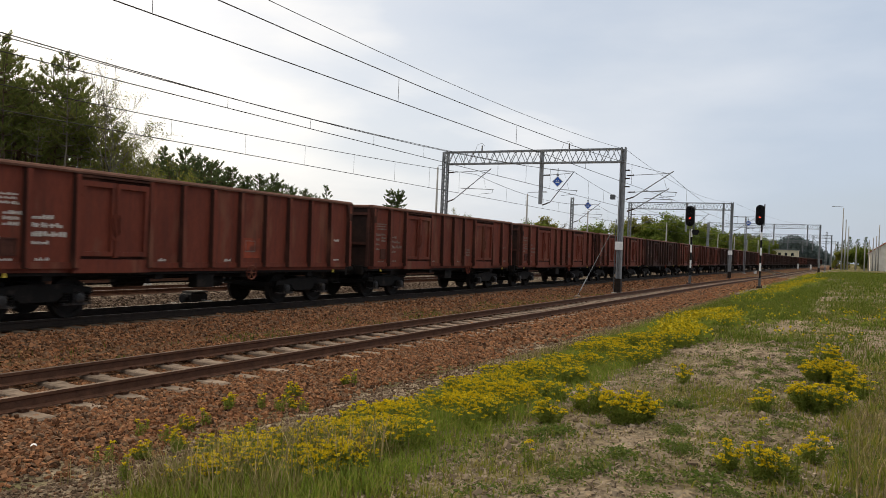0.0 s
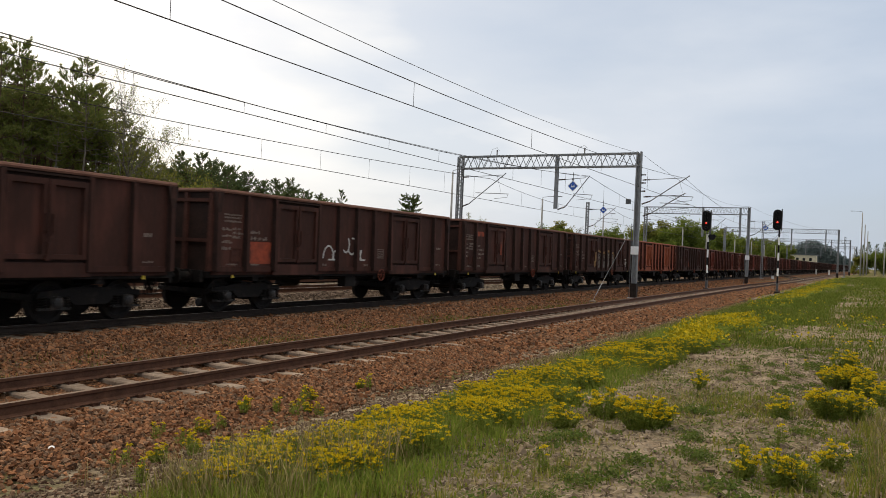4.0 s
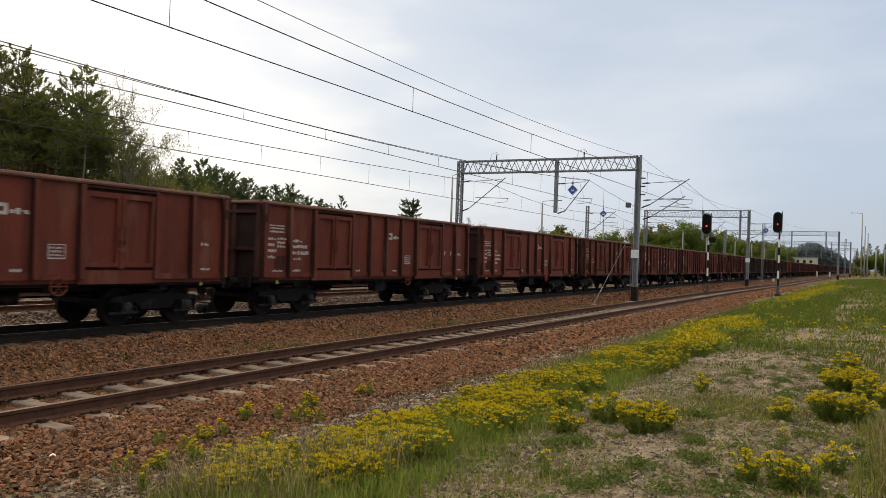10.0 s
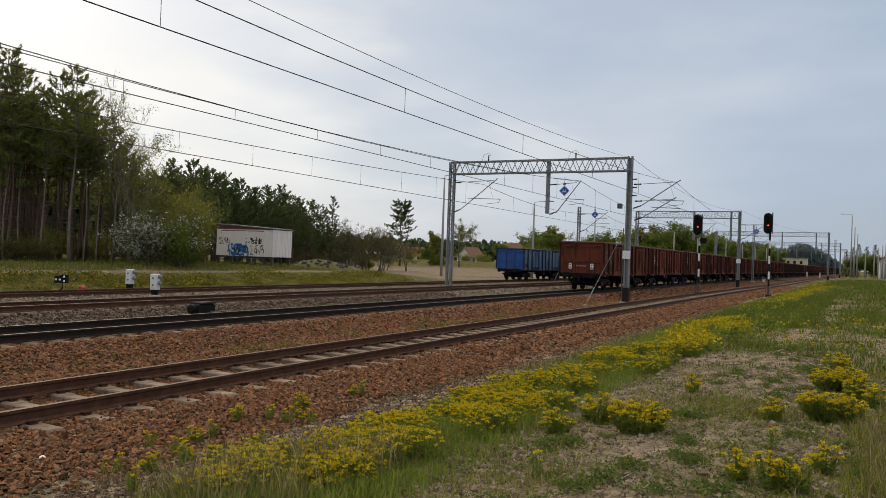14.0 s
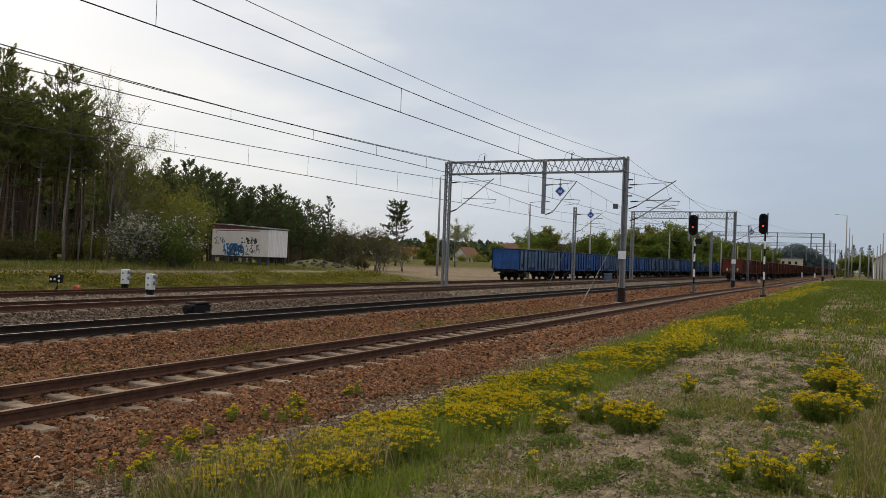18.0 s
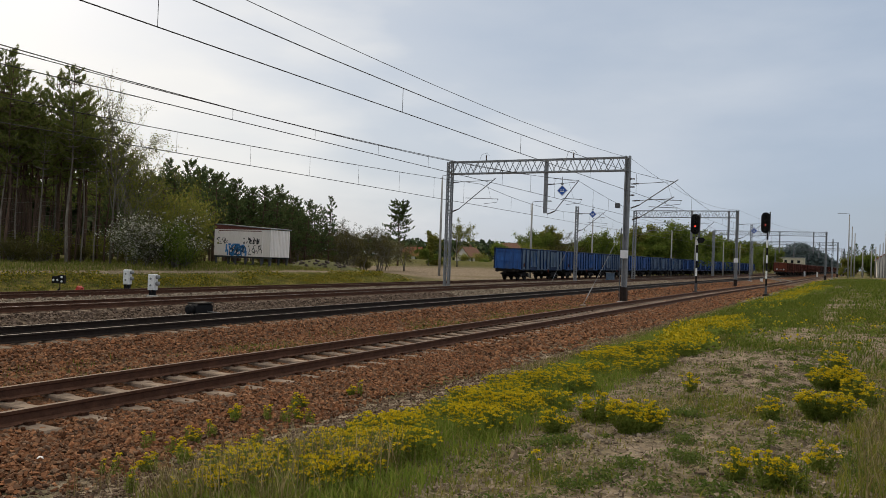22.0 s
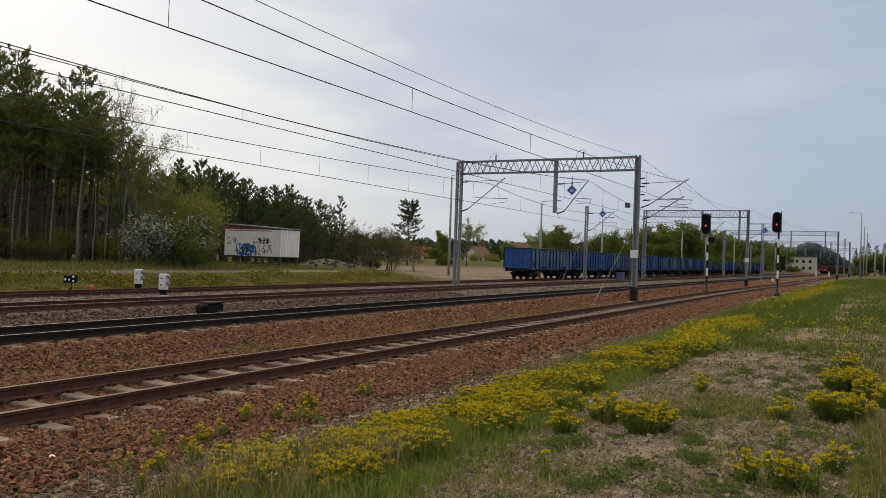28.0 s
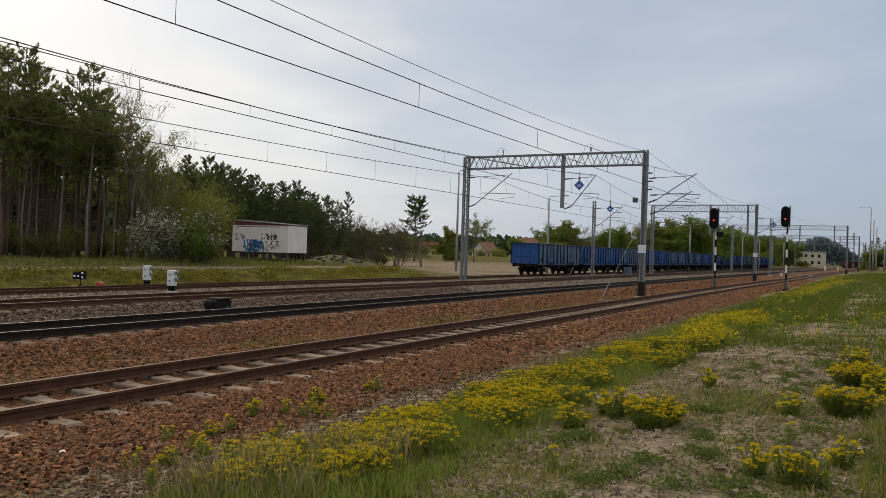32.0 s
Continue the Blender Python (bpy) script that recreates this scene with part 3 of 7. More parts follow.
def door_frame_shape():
    """A dark plate standing in for the shaded gaps behind a pair of leaves, with hinge strips at its edges."""
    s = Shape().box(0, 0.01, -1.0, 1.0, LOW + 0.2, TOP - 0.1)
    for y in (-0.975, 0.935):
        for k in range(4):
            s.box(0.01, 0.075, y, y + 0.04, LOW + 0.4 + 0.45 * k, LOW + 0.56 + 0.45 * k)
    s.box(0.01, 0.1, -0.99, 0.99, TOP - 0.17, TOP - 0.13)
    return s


def leaf_shape(w):
    """One door leaf, seen from outside: a plate in a raised frame."""
    s = Shape()
    z0, z1 = LOW + 0.27, TOP - 0.24
    s.box(0.012, 0.03, 0.02, w - 0.02, z0, z1)
    for a in ((0.012, 0.10, 0, 0.11, z0, z1), (0.012, 0.10, w - 0.11, w, z0, z1), (0.03, 0.10, 0.11, w - 0.11, z1 - 0.12, z1), (0.03, 0.10, 0.11, w - 0.11, z0, z0 + 0.1)):
        s.box(*a)
    for z in (z0 + 0.1, z0 + 0.7, z0 + 1.3):
        s.box(0.1, 0.115, 0.0, 0.1, z, z + 0.06)
    return s


def latch_shape():
    s = Shape()
    s.rod([(0.125, 0, LOW + 0.3), (0.125, 0, TOP - 0.3)], 0.022, 6)
    for z in (LOW + 0.62, LOW + 1.12):
        s.box(0.05, 0.13, -0.09, 0.09, z, z + 0.08)
    for y in (-0.07, 0.08):
        s.rod([(0.1, y, LOW + 0.75), (0.15, y, LOW + 0.85), (0.15, y, LOW + 1.2)], 0.024, 5)
    s.box(0.05, 0.14, -0.05, 0.05, LOW + 0.24, LOW + 0.36)
    return s


def end_shape():
    """End wall, looking outwards along y."""
    s = Shape()
    s.box(-WIDE + 0.03, WIDE - 0.03, -0.03, 0.0, LOW, TOP - 0.1)
    return s


def end_frame_shape():
    s = Shape()
    for x in (-1.36, -0.48, 0.48, 1.36):
        s.add([(x - 0.08, 0, LOW), (x - 0.05, 0.1, LOW), (x + 0.05, 0.1, LOW), (x + 0.08, 0, LOW), (x - 0.08, 0, TOP - 0.12), (x - 0.05, 0.06, TOP - 0.12), (x + 0.05, 0.06, TOP - 0.12), (x + 0.08, 0, TOP - 0.12)],
              [(1, 0, 4, 5), (2, 1, 5, 6), (3, 2, 6, 7), (0, 1, 2, 3), (7, 6, 5, 4)])
    for z in (LOW + 0.75, TOP - 0.36):
        s.box(-1.3, 1.3, 0.0, 0.075, z, z + 0.09)
    return s


def top_rail_shape():
    s = Shape()
    a = 0.075
    prof = [(-a, -0.1), (a, -0.1), (a + 0.01, -0.06), (a * 0.75, -0.02), (a * 0.3, 0.0), (-a * 0.3, 0.0), (-a * 0.75, -0.02), (-a - 0.01, -0.06)]
    for x in (-WIDE, WIDE):
        s.prism(prof, 2 * HALF + 0.15, pose(x, 0, TOP))
    for y in (-HALF, HALF):
        s.prism(prof, 2 * WIDE - 0.16, pose(0, y, TOP, 0, 0, 90))
    return s


def underframe_shape():
    s = Shape()
    for x in (-0.55, 0.3):
        s.box(x, x + 0.25, -6.45, 6.45, 0.82, 1.05)
    for y in (-6.55, 6.45):
        s.box(-1.3, 1.3, y, y + 0.1, 0.86, 1.16)
    for y in (-4.5, -1.5, 0, 1.5, 4.5):
        s.box(-1.3, 1.3, y - 0.12, y + 0.12, 0.86, 1.04)
    for x in (-1.36, 1.24):
        s.box(x, x + 0.12, -6.4, 6.4, 0.98, 1.13)
    return s


def floor_shape():
    return Shape().box(-WIDE + 0.04, WIDE - 0.04, -HALF + 0.03, HALF - 0.03, 1.05, 1.14)


def wheelset_shape():
    s = Shape()
    s.rod([(-1.0, 0, 0), (1.0, 0, 0)], 0.085, 8)
    for d in (-1, 1):
        s.lathe((d * 0.68, 0, 0), (d, 0, 0), [(0, 0.2), (0, 0.485), (0.03, 0.475), (0.035, 0.462), (0.135, 0.455), (0.135, 0.37), (0.10, 0.34), (0.09, 0.19), (0.17, 0.15)], 20)
    return s


def bogie_shape():
    s = Shape()
    for x in (-1.05, 0.97):
        s.add([(x + a, y, z) for a in (0, 0.1) for y, z in ((-1.32, 0.56), (-0.62, 0.56), (-0.4, 0.40), (0.4, 0.40), (0.62, 0.56), (1.32, 0.56), (1.28, 0.70), (0.45, 0.78), (-0.45, 0.78), (-1.28, 0.70))],
              [tuple(range(9, -1, -1)), tuple(range(10, 20))] + [(i, (i + 1) % 10, (i + 1) % 10 + 10, i + 10) for i in range(10)])
        for y in (-0.62, 0.62):
            s.bar((x + 0.05, y * 0.85, 0.42), (x + 0.05, y * 1.5, 0.34), 0.05, 0.07)
    s.box(-1.0, 1.0, -0.22, 0.22, 0.5, 0.82)
    for y in (-1.36, 1.28):
        s.box(-0.95, 0.95, y, y + 0.08, 0.52, 0.64)
    for y in (-0.4, 0.4):
        s.box(-0.85, 0.85, y - 0.05, y + 0.05, 0.3, 0.4)
    return s


def axlebox_shape():
    """An axle box with its round cover and the wings that carry the springs."""
    s = Shape().chamfered(-0.08, 0.13, -0.15, 0.15, -0.14, 0.14, 0.04)
    s.lathe((0.13, 0, 0), (1, 0, 0), [(0, 0.13), (0.03, 0.125), (0.04, 0.09), (0.055, 0.09), (0.06, 0.05)], 12)
    for a in range(4):
        s.box(0.15, 0.175, 0.1 * math.cos(a * 1.571 + 0.785) - 0.018, 0.1 * math.cos(a * 1.571 + 0.785) + 0.018, 0.1 * math.sin(a * 1.571 + 0.785) - 0.018, 0.1 * math.sin(a * 1.571 + 0.785) + 0.018)
    s.box(-0.05, 0.09, -0.36, 0.36, -0.15, -0.10)
    return s


def spring_shape():
    pts = [(0.03 + 0.075 * math.cos(a * 0.7), 0.075 * math.sin(a * 0.7), -0.1 + 0.0062 * a) for a in range(40)]
    return Shape().rod(pts, 0.016, 4)


def buffer_shape():
    s = Shape()
    s.lathe((0, 0, 0), (0, 1, 0), [(0, 0.17), (0.04, 0.17), (0.04, 0.11), (0.32, 0.10), (0.32, 0.07), (0.42, 0.07), (0.42, 0.21), (0.46, 0.215), (0.475, 0.16)], 14)
    return s


def coupler_shape():
    s = Shape()
    s.box(-0.05, 0.05, 0, 0.25, 0.95, 1.06)
    s.rod([(0, 0.2, 1.0), (0.0, 0.35, 0.9), (0.0, 0.4, 0.72)], 0.035, 6)
    for d in (-0.07, 0.07):
        s.rod([(d, 0.36, 0.88), (d, 0.42, 0.6)], 0.022, 6)
    for d in (-0.3, 0.3):
        s.rod([(d, 0.05, 0.95), (d, 0.22, 0.85), (d, 0.25, 0.62), (d * 0.9, 0.3, 0.5)], 0.026, 6)
    return s


def brake_gear_shape():
    s = Shape()
    s.lathe((-0.7, -1.2, 0.72), (0, 1, 0), [(0, 0.1), (0.06, 0.19), (0.9, 0.19), (0.96, 0.1)], 12)
    s.lathe((0.75, 0.6, 0.74), (0, 1, 0), [(0, 0.08), (0.05, 0.15), (0.55, 0.15), (0.6, 0.08)], 12)
    s.rod([(0.45, -3.2, 0.72), (0.45, 3.2, 0.72)], 0.025, 6)
    s.rod([(1.15, -2.9, 0.92), (1.15, 2.9, 0.92)], 0.02, 6)
    s.box(1.0, 1.3, -0.25, 0.35, 0.62, 0.95)
    return s


def handwheel_shape():
    s = Shape()
    pts = [(0.05, 0.19 * math.cos(a * math.pi / 8), 0.19 * math.sin(a * math.pi / 8)) for a in range(17)]
    s.rod(pts, 0.022, 6, False)
    for a in range(3):
        c, d = math.cos(a * math.pi / 3), math.sin(a * math.pi / 3)
        s.rod([(0.05, -0.18 * c, -0.18 * d), (0.05, 0.18 * c, 0.18 * d)], 0.014, 5)
    s.rod([(-0.2, 0, 0), (0.07, 0, 0)], 0.03, 6)
    return s


def step_shape():
    s = Shape()
    for y in (-0.17, 0.17):
        s.rod([(0, y, 0.42), (0, y, 0)], 0.016, 5)
    s.box(-0.1, 0.1, -0.18, 0.18, -0.02, 0.0)
    return s


def document_shape():
    """A shallow box for papers, with a raised rim."""
    s = Shape().box(0, 0.012, -0.16, 0.16, 0, 0.32)
    for a in ((-0.18, -0.15, -0.02, 0.34), (0.15, 0.18, -0.02, 0.34), (-0.15, 0.15, -0.02, 0.01), (-0.15, 0.15, 0.31, 0.34)):
        s.box(0, 0.03, *a)
    return s


def chute_shape():
    """The sill plate below a door."""
    a, b = LOW + 0.2, LOW - 0.1
    return Shape().add([(0, -1.0, a), (0, 1.0, a), (0, 1.03, b), (0, -1.03, b), (0.045, -1.0, a), (0.045, 1.0, a), (0.05, 1.03, b), (0.05, -1.03, b)],
                       [(0, 1, 2, 3), (7, 6, 5, 4), (0, 3, 7, 4), (1, 0, 4, 5), (2, 1, 5, 6), (3, 2, 6, 7)])


def put(name, key, make, mat, parent, m=None, label="", smooth=False):
    ob = part(name, once(key, lambda: make().mesh(name, mat, smooth)), None, parent, label)
    if m is not None:
        ob.matrix_basis = m
    return ob


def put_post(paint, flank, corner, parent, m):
    """A hat-section post: front in the wagon's paint, flanks darkened for shade and dirt."""
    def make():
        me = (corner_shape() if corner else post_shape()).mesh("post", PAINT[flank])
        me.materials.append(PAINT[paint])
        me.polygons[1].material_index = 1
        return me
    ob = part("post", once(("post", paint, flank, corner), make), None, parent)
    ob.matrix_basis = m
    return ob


TURN = pose(0, 0, 0, 0, 0, 180)
AXLES = []


def wagon(paint, label, door_paint=None, rib=None, end_paint=None, red_wheel=False, group="open wagons of the freight train", full=True, chute=None, doors=DOORS, posts=POST_AT):
    """An open bogie wagon; its origin lies between the rails, its length along y."""
    w = thing("freight_wagon", label, "freight wagon", group=group)
    mat, dk = PAINT[paint], PAINT[door_paint or paint]
    dp = door_paint or paint
    put("floor", ("floor", paint), floor_shape, mat, w)
    rp_ = rib or ("skylit_dust" if paint in ("brown", "dark", "red", "rusty") else paint)
    put("top_rail", ("rail", rp_), top_rail_shape, PAINT[rp_], w)
    ribp = rib or ("near_black" if paint == "dark" else "rib")
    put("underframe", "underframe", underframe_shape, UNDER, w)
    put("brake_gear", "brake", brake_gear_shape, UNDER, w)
    for side, turn in ((1, pose(WIDE, 0, 0)), (-1, pose(-WIDE, 0, 0) @ TURN)):
        put("side_wall", ("wall", paint), lambda: Shape().box(-0.03, 0.0, -HALF + 0.001, HALF - 0.001, LOW, TOP - 0.1), mat, w, turn)
        put("sill", ("sill", paint), lambda: Shape().box(0.0, 0.035, -HALF, HALF, LOW - 0.005, LOW + 0.13), mat, w, turn)
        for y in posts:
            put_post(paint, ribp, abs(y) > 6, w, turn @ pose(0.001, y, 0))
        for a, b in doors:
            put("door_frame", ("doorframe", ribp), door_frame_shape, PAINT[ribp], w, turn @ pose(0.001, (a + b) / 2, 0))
            for y in (a, (a + b) / 2 + 0.01):
                leaf = put("door_leaf", ("leaf", dp), lambda: leaf_shape(0.9), dk, w, turn @ pose(0.002, y, 0))
                if full and y == a:
                    put("latch", ("latch", dp), latch_shape, dk, leaf, pose(0, 0.91, 0))
            put("sill_plate", ("chute", chute or paint), chute_shape, PAINT[chute or paint], w, turn @ pose(0.036, (a + b) / 2, 0))
    for turn in (pose(0, HALF, 0), pose(0, -HALF, 0) @ TURN):
        ep = end_paint or paint
        ef = {"dark": "brown", "near_black": "deep_brown"}.get(ep, ep)
        put("end_wall", ("end", ep), end_shape, PAINT[ep], w, turn)
        put("end_frame", ("endframe", ef), end_frame_shape, PAINT[ef], w, turn @ pose(0, 0.001, 0))
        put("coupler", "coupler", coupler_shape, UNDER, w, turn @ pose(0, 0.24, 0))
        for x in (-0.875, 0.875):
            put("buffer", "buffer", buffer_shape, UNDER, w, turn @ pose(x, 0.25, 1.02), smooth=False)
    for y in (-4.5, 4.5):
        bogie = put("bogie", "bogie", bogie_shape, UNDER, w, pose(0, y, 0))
        for dy in (-0.9, 0.9):
            ax = put("wheelset", "wheelset", wheelset_shape, WHEEL_STEEL, bogie, pose(0, dy, 0.46))
            AXLES.append(ax)
            if full:
                put("axle_box", "axlebox", axlebox_shape, AXLE_BOX, bogie, pose(1.02, dy, 0.46))
                for sy in (-0.27, 0.27):
                    put("spring", "spring", spring_shape, UNDER, bogie, pose(1.02, dy + sy, 0.46))
    if full:
        put("handwheel", ("handwheel", red_wheel), handwheel_shape, RED_PAINT if red_wheel else PAINT["brown"], w, pose(WIDE - 0.02, -1.65 if len(AXLES) == 8 else 1.6, 1.0), "red-painted handbrake wheel" if red_wheel else "")
        put("document_box", ("docbox", ribp), document_shape, PAINT["deep_brown"], w, pose(WIDE + 0.001, -5.5, 1.42), "small dark document holder")
        for y in (-5.9, 5.9):
            put("step", "step", step_shape, UNDER, w, pose(1.28, y, 0.62))
    return w


# from the last wagon forwards
ORDER = ["rusty", "red", "brown", "brown", "red", "brown", "brown", "brown", "brown", "brown", "dark", "dark", "dark", "dark", "orange", "dark", "brown", "brown", "red", "brown", "dark", "brown"]
TONE = {"dark": "dark brown rust-stained open freight wagon with ribbed steel sides", "brown": "brown steel open freight wagon with ribbed sides and double doors",
        "red": "red-brown open freight wagon with double doors and white lettering", "rusty": "rust-mottled orange-brown open freight wagon at the train's tail", "orange": "orange-rusted open freight wagon with dark door leaves"}
WAGONS = []
for _i in range(44):
    _p = ORDER[_i] if _i < len(ORDER) else random.choice(["dark", "dark", "dark", "brown"])
    # ends facing the gaps are near black; the tail end is rusty
    WAGONS.append(wagon(_p, TONE[_p], None, end_paint="rusty" if _i == 0 else "near_black", red_wheel=_i in (1, 4, 8, 9), full=_i < 22, chute={1: "ochre", 15: "dark"}.get(_i), doors=DOORS[:1] if _i == 16 else DOORS, posts=POST_SINGLE if _i == 16 else POST_AT))

# wagons parked on the siding
BLUE = []
for _i in range(14):
    _p = ["faded", "blue", "faded", "blue", "faded", "faded", "blue", "blue", "blue", "blue", "faded", "blue", "blue", "blue"][_i]
    _w = wagon(_p, "parked open freight wagon in blue paint with ribs" if _p == "blue" else "parked open freight wagon in faded grey-blue paint", rib="navy", end_paint="blue", chute="navy", group="blue wagons on the siding", full=_i < 3)
    _y = 73.2 + 6.9 + 14.0 * _i
    _w.matrix_basis = pose(TRACK["D"][0] + bend(_y), _y, TRACK["D"][1], 0, 0, -math.degrees(8e-5 * _y))
    BLUE.append(_w)


SPEED, LAST_REAR = 18.96, 12.35


def motions():
    for i, w in enumerate(WAGONS):
        rows = []
        for k in range(33):
            y = LAST_REAR + HALF + 14.0 * i + SPEED * (k - 12)
            rows.append((k, pose(TRACK["B"][0] + bend(y), y, 0, 0, 0, -math.degrees(8e-5 * max(y, 0)))))
        walk(w, rows)
    # every axle of the train turns alike
    train_axles = AXLES[:4 * len(WAGONS)]
    step = 1 / 15
    for k, ax in enumerate(train_axles[:2]):
        rows = [(j * step, pose(0, (-0.9, 0.9)[k], 0.46, -math.degrees(SPEED * j * step / 0.46), 0, 0)) for j in range(481)]
        walk(ax, rows)
    for j, ax in enumerate(train_axles[2:]):
        src = train_axles[j % 2]
        ax.rotation_mode = "QUATERNION"
        keys = ax.animation_data_create()
        keys.action = src.animation_data.action
        keys.action_slot = src.animation_data.action_slot

# ---- lettering, labels and graffiti on the wagons ----
SIDE = pose(WIDE + 0.004, 0, 0, 0, 0, 90)  # x runs along the wagon, -y points away from its side


def strokes(rng, x0, x1, z0, z1, n, w):
    """Loose painted strokes on the wagon's side."""
    s = Shape()
    for i in range(n):
        x, z = rng.uniform(x0, x1), rng.uniform(z0, z1)
        a, r = rng.uniform(0, 6.3), rng.uniform(0.25, 0.55) * (z1 - z0)
        turn = rng.choice((-1, 1)) * rng.uniform(1.5, 4.5)
        pts = [(min(max(x + r * math.cos(a + turn * q / 7) * 0.7, x0), x1), min(max(z + r * math.sin(a + turn * q / 7), z0), z1)) for q in range(8)]
        for (xa, za), (xb, zb) in zip(pts, pts[1:]):
            if abs(xa - xb) + abs(za - zb) > 0.01:
                s.bar((xa, -0.0004 * i, za), (xb, -0.0004 * i, zb), w, 0.004, up=(0, 1, 0))
    return s


def mark(w, name, shape, mat, label=""):
    ob = part(name, shape, mat, w, label)
    ob.matrix_basis = SIDE
    return ob


def line_shape(rng, x, z, ln, h):
    """A line of writing as one ragged bar."""
    low, high, a = [], [], x
    while a < x + ln:
        w = h * rng.uniform(0.45, 0.75)
        b, g = a + w, rng.uniform(0.18, 0.3) * h * (3.0 if rng.random() < 0.18 else 1.0)
        z0, z1 = z + h * rng.choice((0, 0, 0.1)), z + h * rng.choice((1.0, 1.0, 0.85, 0.6))
        low += [(a, z0), (b, z0), (b, z + 0.42 * h), (b + g, z + 0.42 * h)]
        high += [(a, z1), (b, z1), (b, z + 0.56 * h), (b + g, z + 0.56 * h)]
        a = b + g
    return Shape().prism(low[:-2] + high[:-2][::-1], 0.003)


def writing(w, name, rng, rows, tone):
    for x, z, ln, h in rows:
        mark(w, name, line_shape(rng, x, z, ln, h), tone)


def standard_marks(w, k, tone, logo=True):
    rng = random.Random(k)
    up = rng.uniform(-0.06, 0.06)
    writing(w, "lettering", rng, [(-5.95, 2.62 + up, 0.62, 0.045), (-5.95, 2.54 + up, 0.6, 0.05), (-5.95, 2.44 + up, 0.64, 0.06)], tone)
    writing(w, "lettering", rng, [(-6.0, 2.22 - 0.17 * i + up, rng.uniform(0.24, 0.34), 0.085) for i in range(4)] + [(-5.62, 2.24 - 0.11 * i + up, rng.uniform(0.26, 0.36), 0.075) for i in range(3)], tone)
    writing(w, "number_bar", rng, [(-5.0, 2.16, 0.42, 0.09), (-5.0, 1.99, 0.72, 0.10), (-5.0, 1.80, 0.80, 0.11), (-5.0, 1.64, 0.45, 0.08)], tone)
    mark(w, "label_panel", Shape().box(1.34, 1.74, -0.002, 0, 1.57, 1.60).box(1.34, 1.74, -0.002, 0, 1.86, 1.88).box(1.34, 1.36, -0.002, 0, 1.601, 1.859).box(1.72, 1.74, -0.002, 0, 1.601, 1.859), tone)
    writing(w, "label_line", rng, [(1.39, 1.63 + 0.075 * i, 0.28, 0.045) for i in range(3)], tone)
    writing(w, "small_label", rng, [(-5.8, 1.30, 0.4, 0.05), (-4.9, 1.3, 0.3, 0.07), (-1.7, 1.3, 0.2, 0.07), (0.55, 1.3, 0.2, 0.07), (5.5, 1.95, 0.24, 0.09), (5.5, 1.34, 0.3, 0.06)], tone)
    if logo:
        mark(w, "logo", Shape().box(0.14, 0.46, -0.003, 0, 2.42, 2.65), tone)
        mark(w, "logo_core", Shape().box(0.22, 0.38, -0.006, -0.0035, 2.49, 2.58), PAINT["brown"])
        mark(w, "wordmark", line_shape(random.Random(3), 0.51, 2.44, 0.4, 0.15), tone)
    mark(w, "yellow_label", Shape().box(0.75, 0.95, -0.003, 0, 1.17, 1.27), YELLOW_MARK)
    for x in (-5.5, 5.6):
        part("jacking_mark", Shape().prism([(-0.05, 0.03), (0.05, 0.03), (0.025, 0.09), (0.03, 0.17), (-0.03, 0.17), (-0.025, 0.09)], 0.03, pose(WIDE - 0.06, x, 0.93, 0, 0, 90)), YELLOW_MARK, w)


for _k, _w in enumerate(WAGONS[:22]):
    standard_marks(_w, _k, ORANGE_MARK if _k in (8, 5) else WHITE_MARK if 0 < _k < 10 or _k == 16 else FAINT_MARK, _k < 10)

_r = random.Random(4)
# the last wagon's tail boards
for _x in (-0.75, 0.75):
    _b = part("tail_board", Shape().box(_x - 0.1, _x + 0.1, -HALF - 0.14, -HALF - 0.115, 1.43, 1.81), WHITE_SIGN, WAGONS[0], "white tail board with a dark emblem")
    part("emblem", Shape().prism([(-0.07, -0.13), (0.07, -0.13), (0, -0.01)], 0.004, pose(_x, -HALF - 0.143, 1.62)).prism([(0.07, 0.13), (-0.07, 0.13), (0, 0.01)], 0.004, pose(_x, -HALF - 0.143, 1.62)), SPRAY_BLACK, _b)
mark(WAGONS[0], "primer_patch", Shape().box(-6.1, -5.25, -0.002, 0.0, 1.28, 1.9), UNDER, "dark primer patch")
part("end_plate", Shape().box(-0.35, 0.35, -HALF - 0.09, -HALF - 0.08, 1.62, 1.66), WHITE_MARK, WAGONS[0])
# graffiti
def blob(rng, cx, cz, rx, rz, grow=0.0):
    a0 = rng.uniform(0, 6.28)
    return [(cx + (rx + grow) * math.copysign(abs(math.cos(a)) ** 0.35, math.cos(a)) * (1 + 0.07 * math.sin(3 * a + a0)), cz + (rz + grow) * math.copysign(abs(math.sin(a)) ** 0.35, math.sin(a)) * (1 + 0.06 * math.sin(4 * a + a0))) for a in [i * 6.2832 / 20 for i in range(20)]]


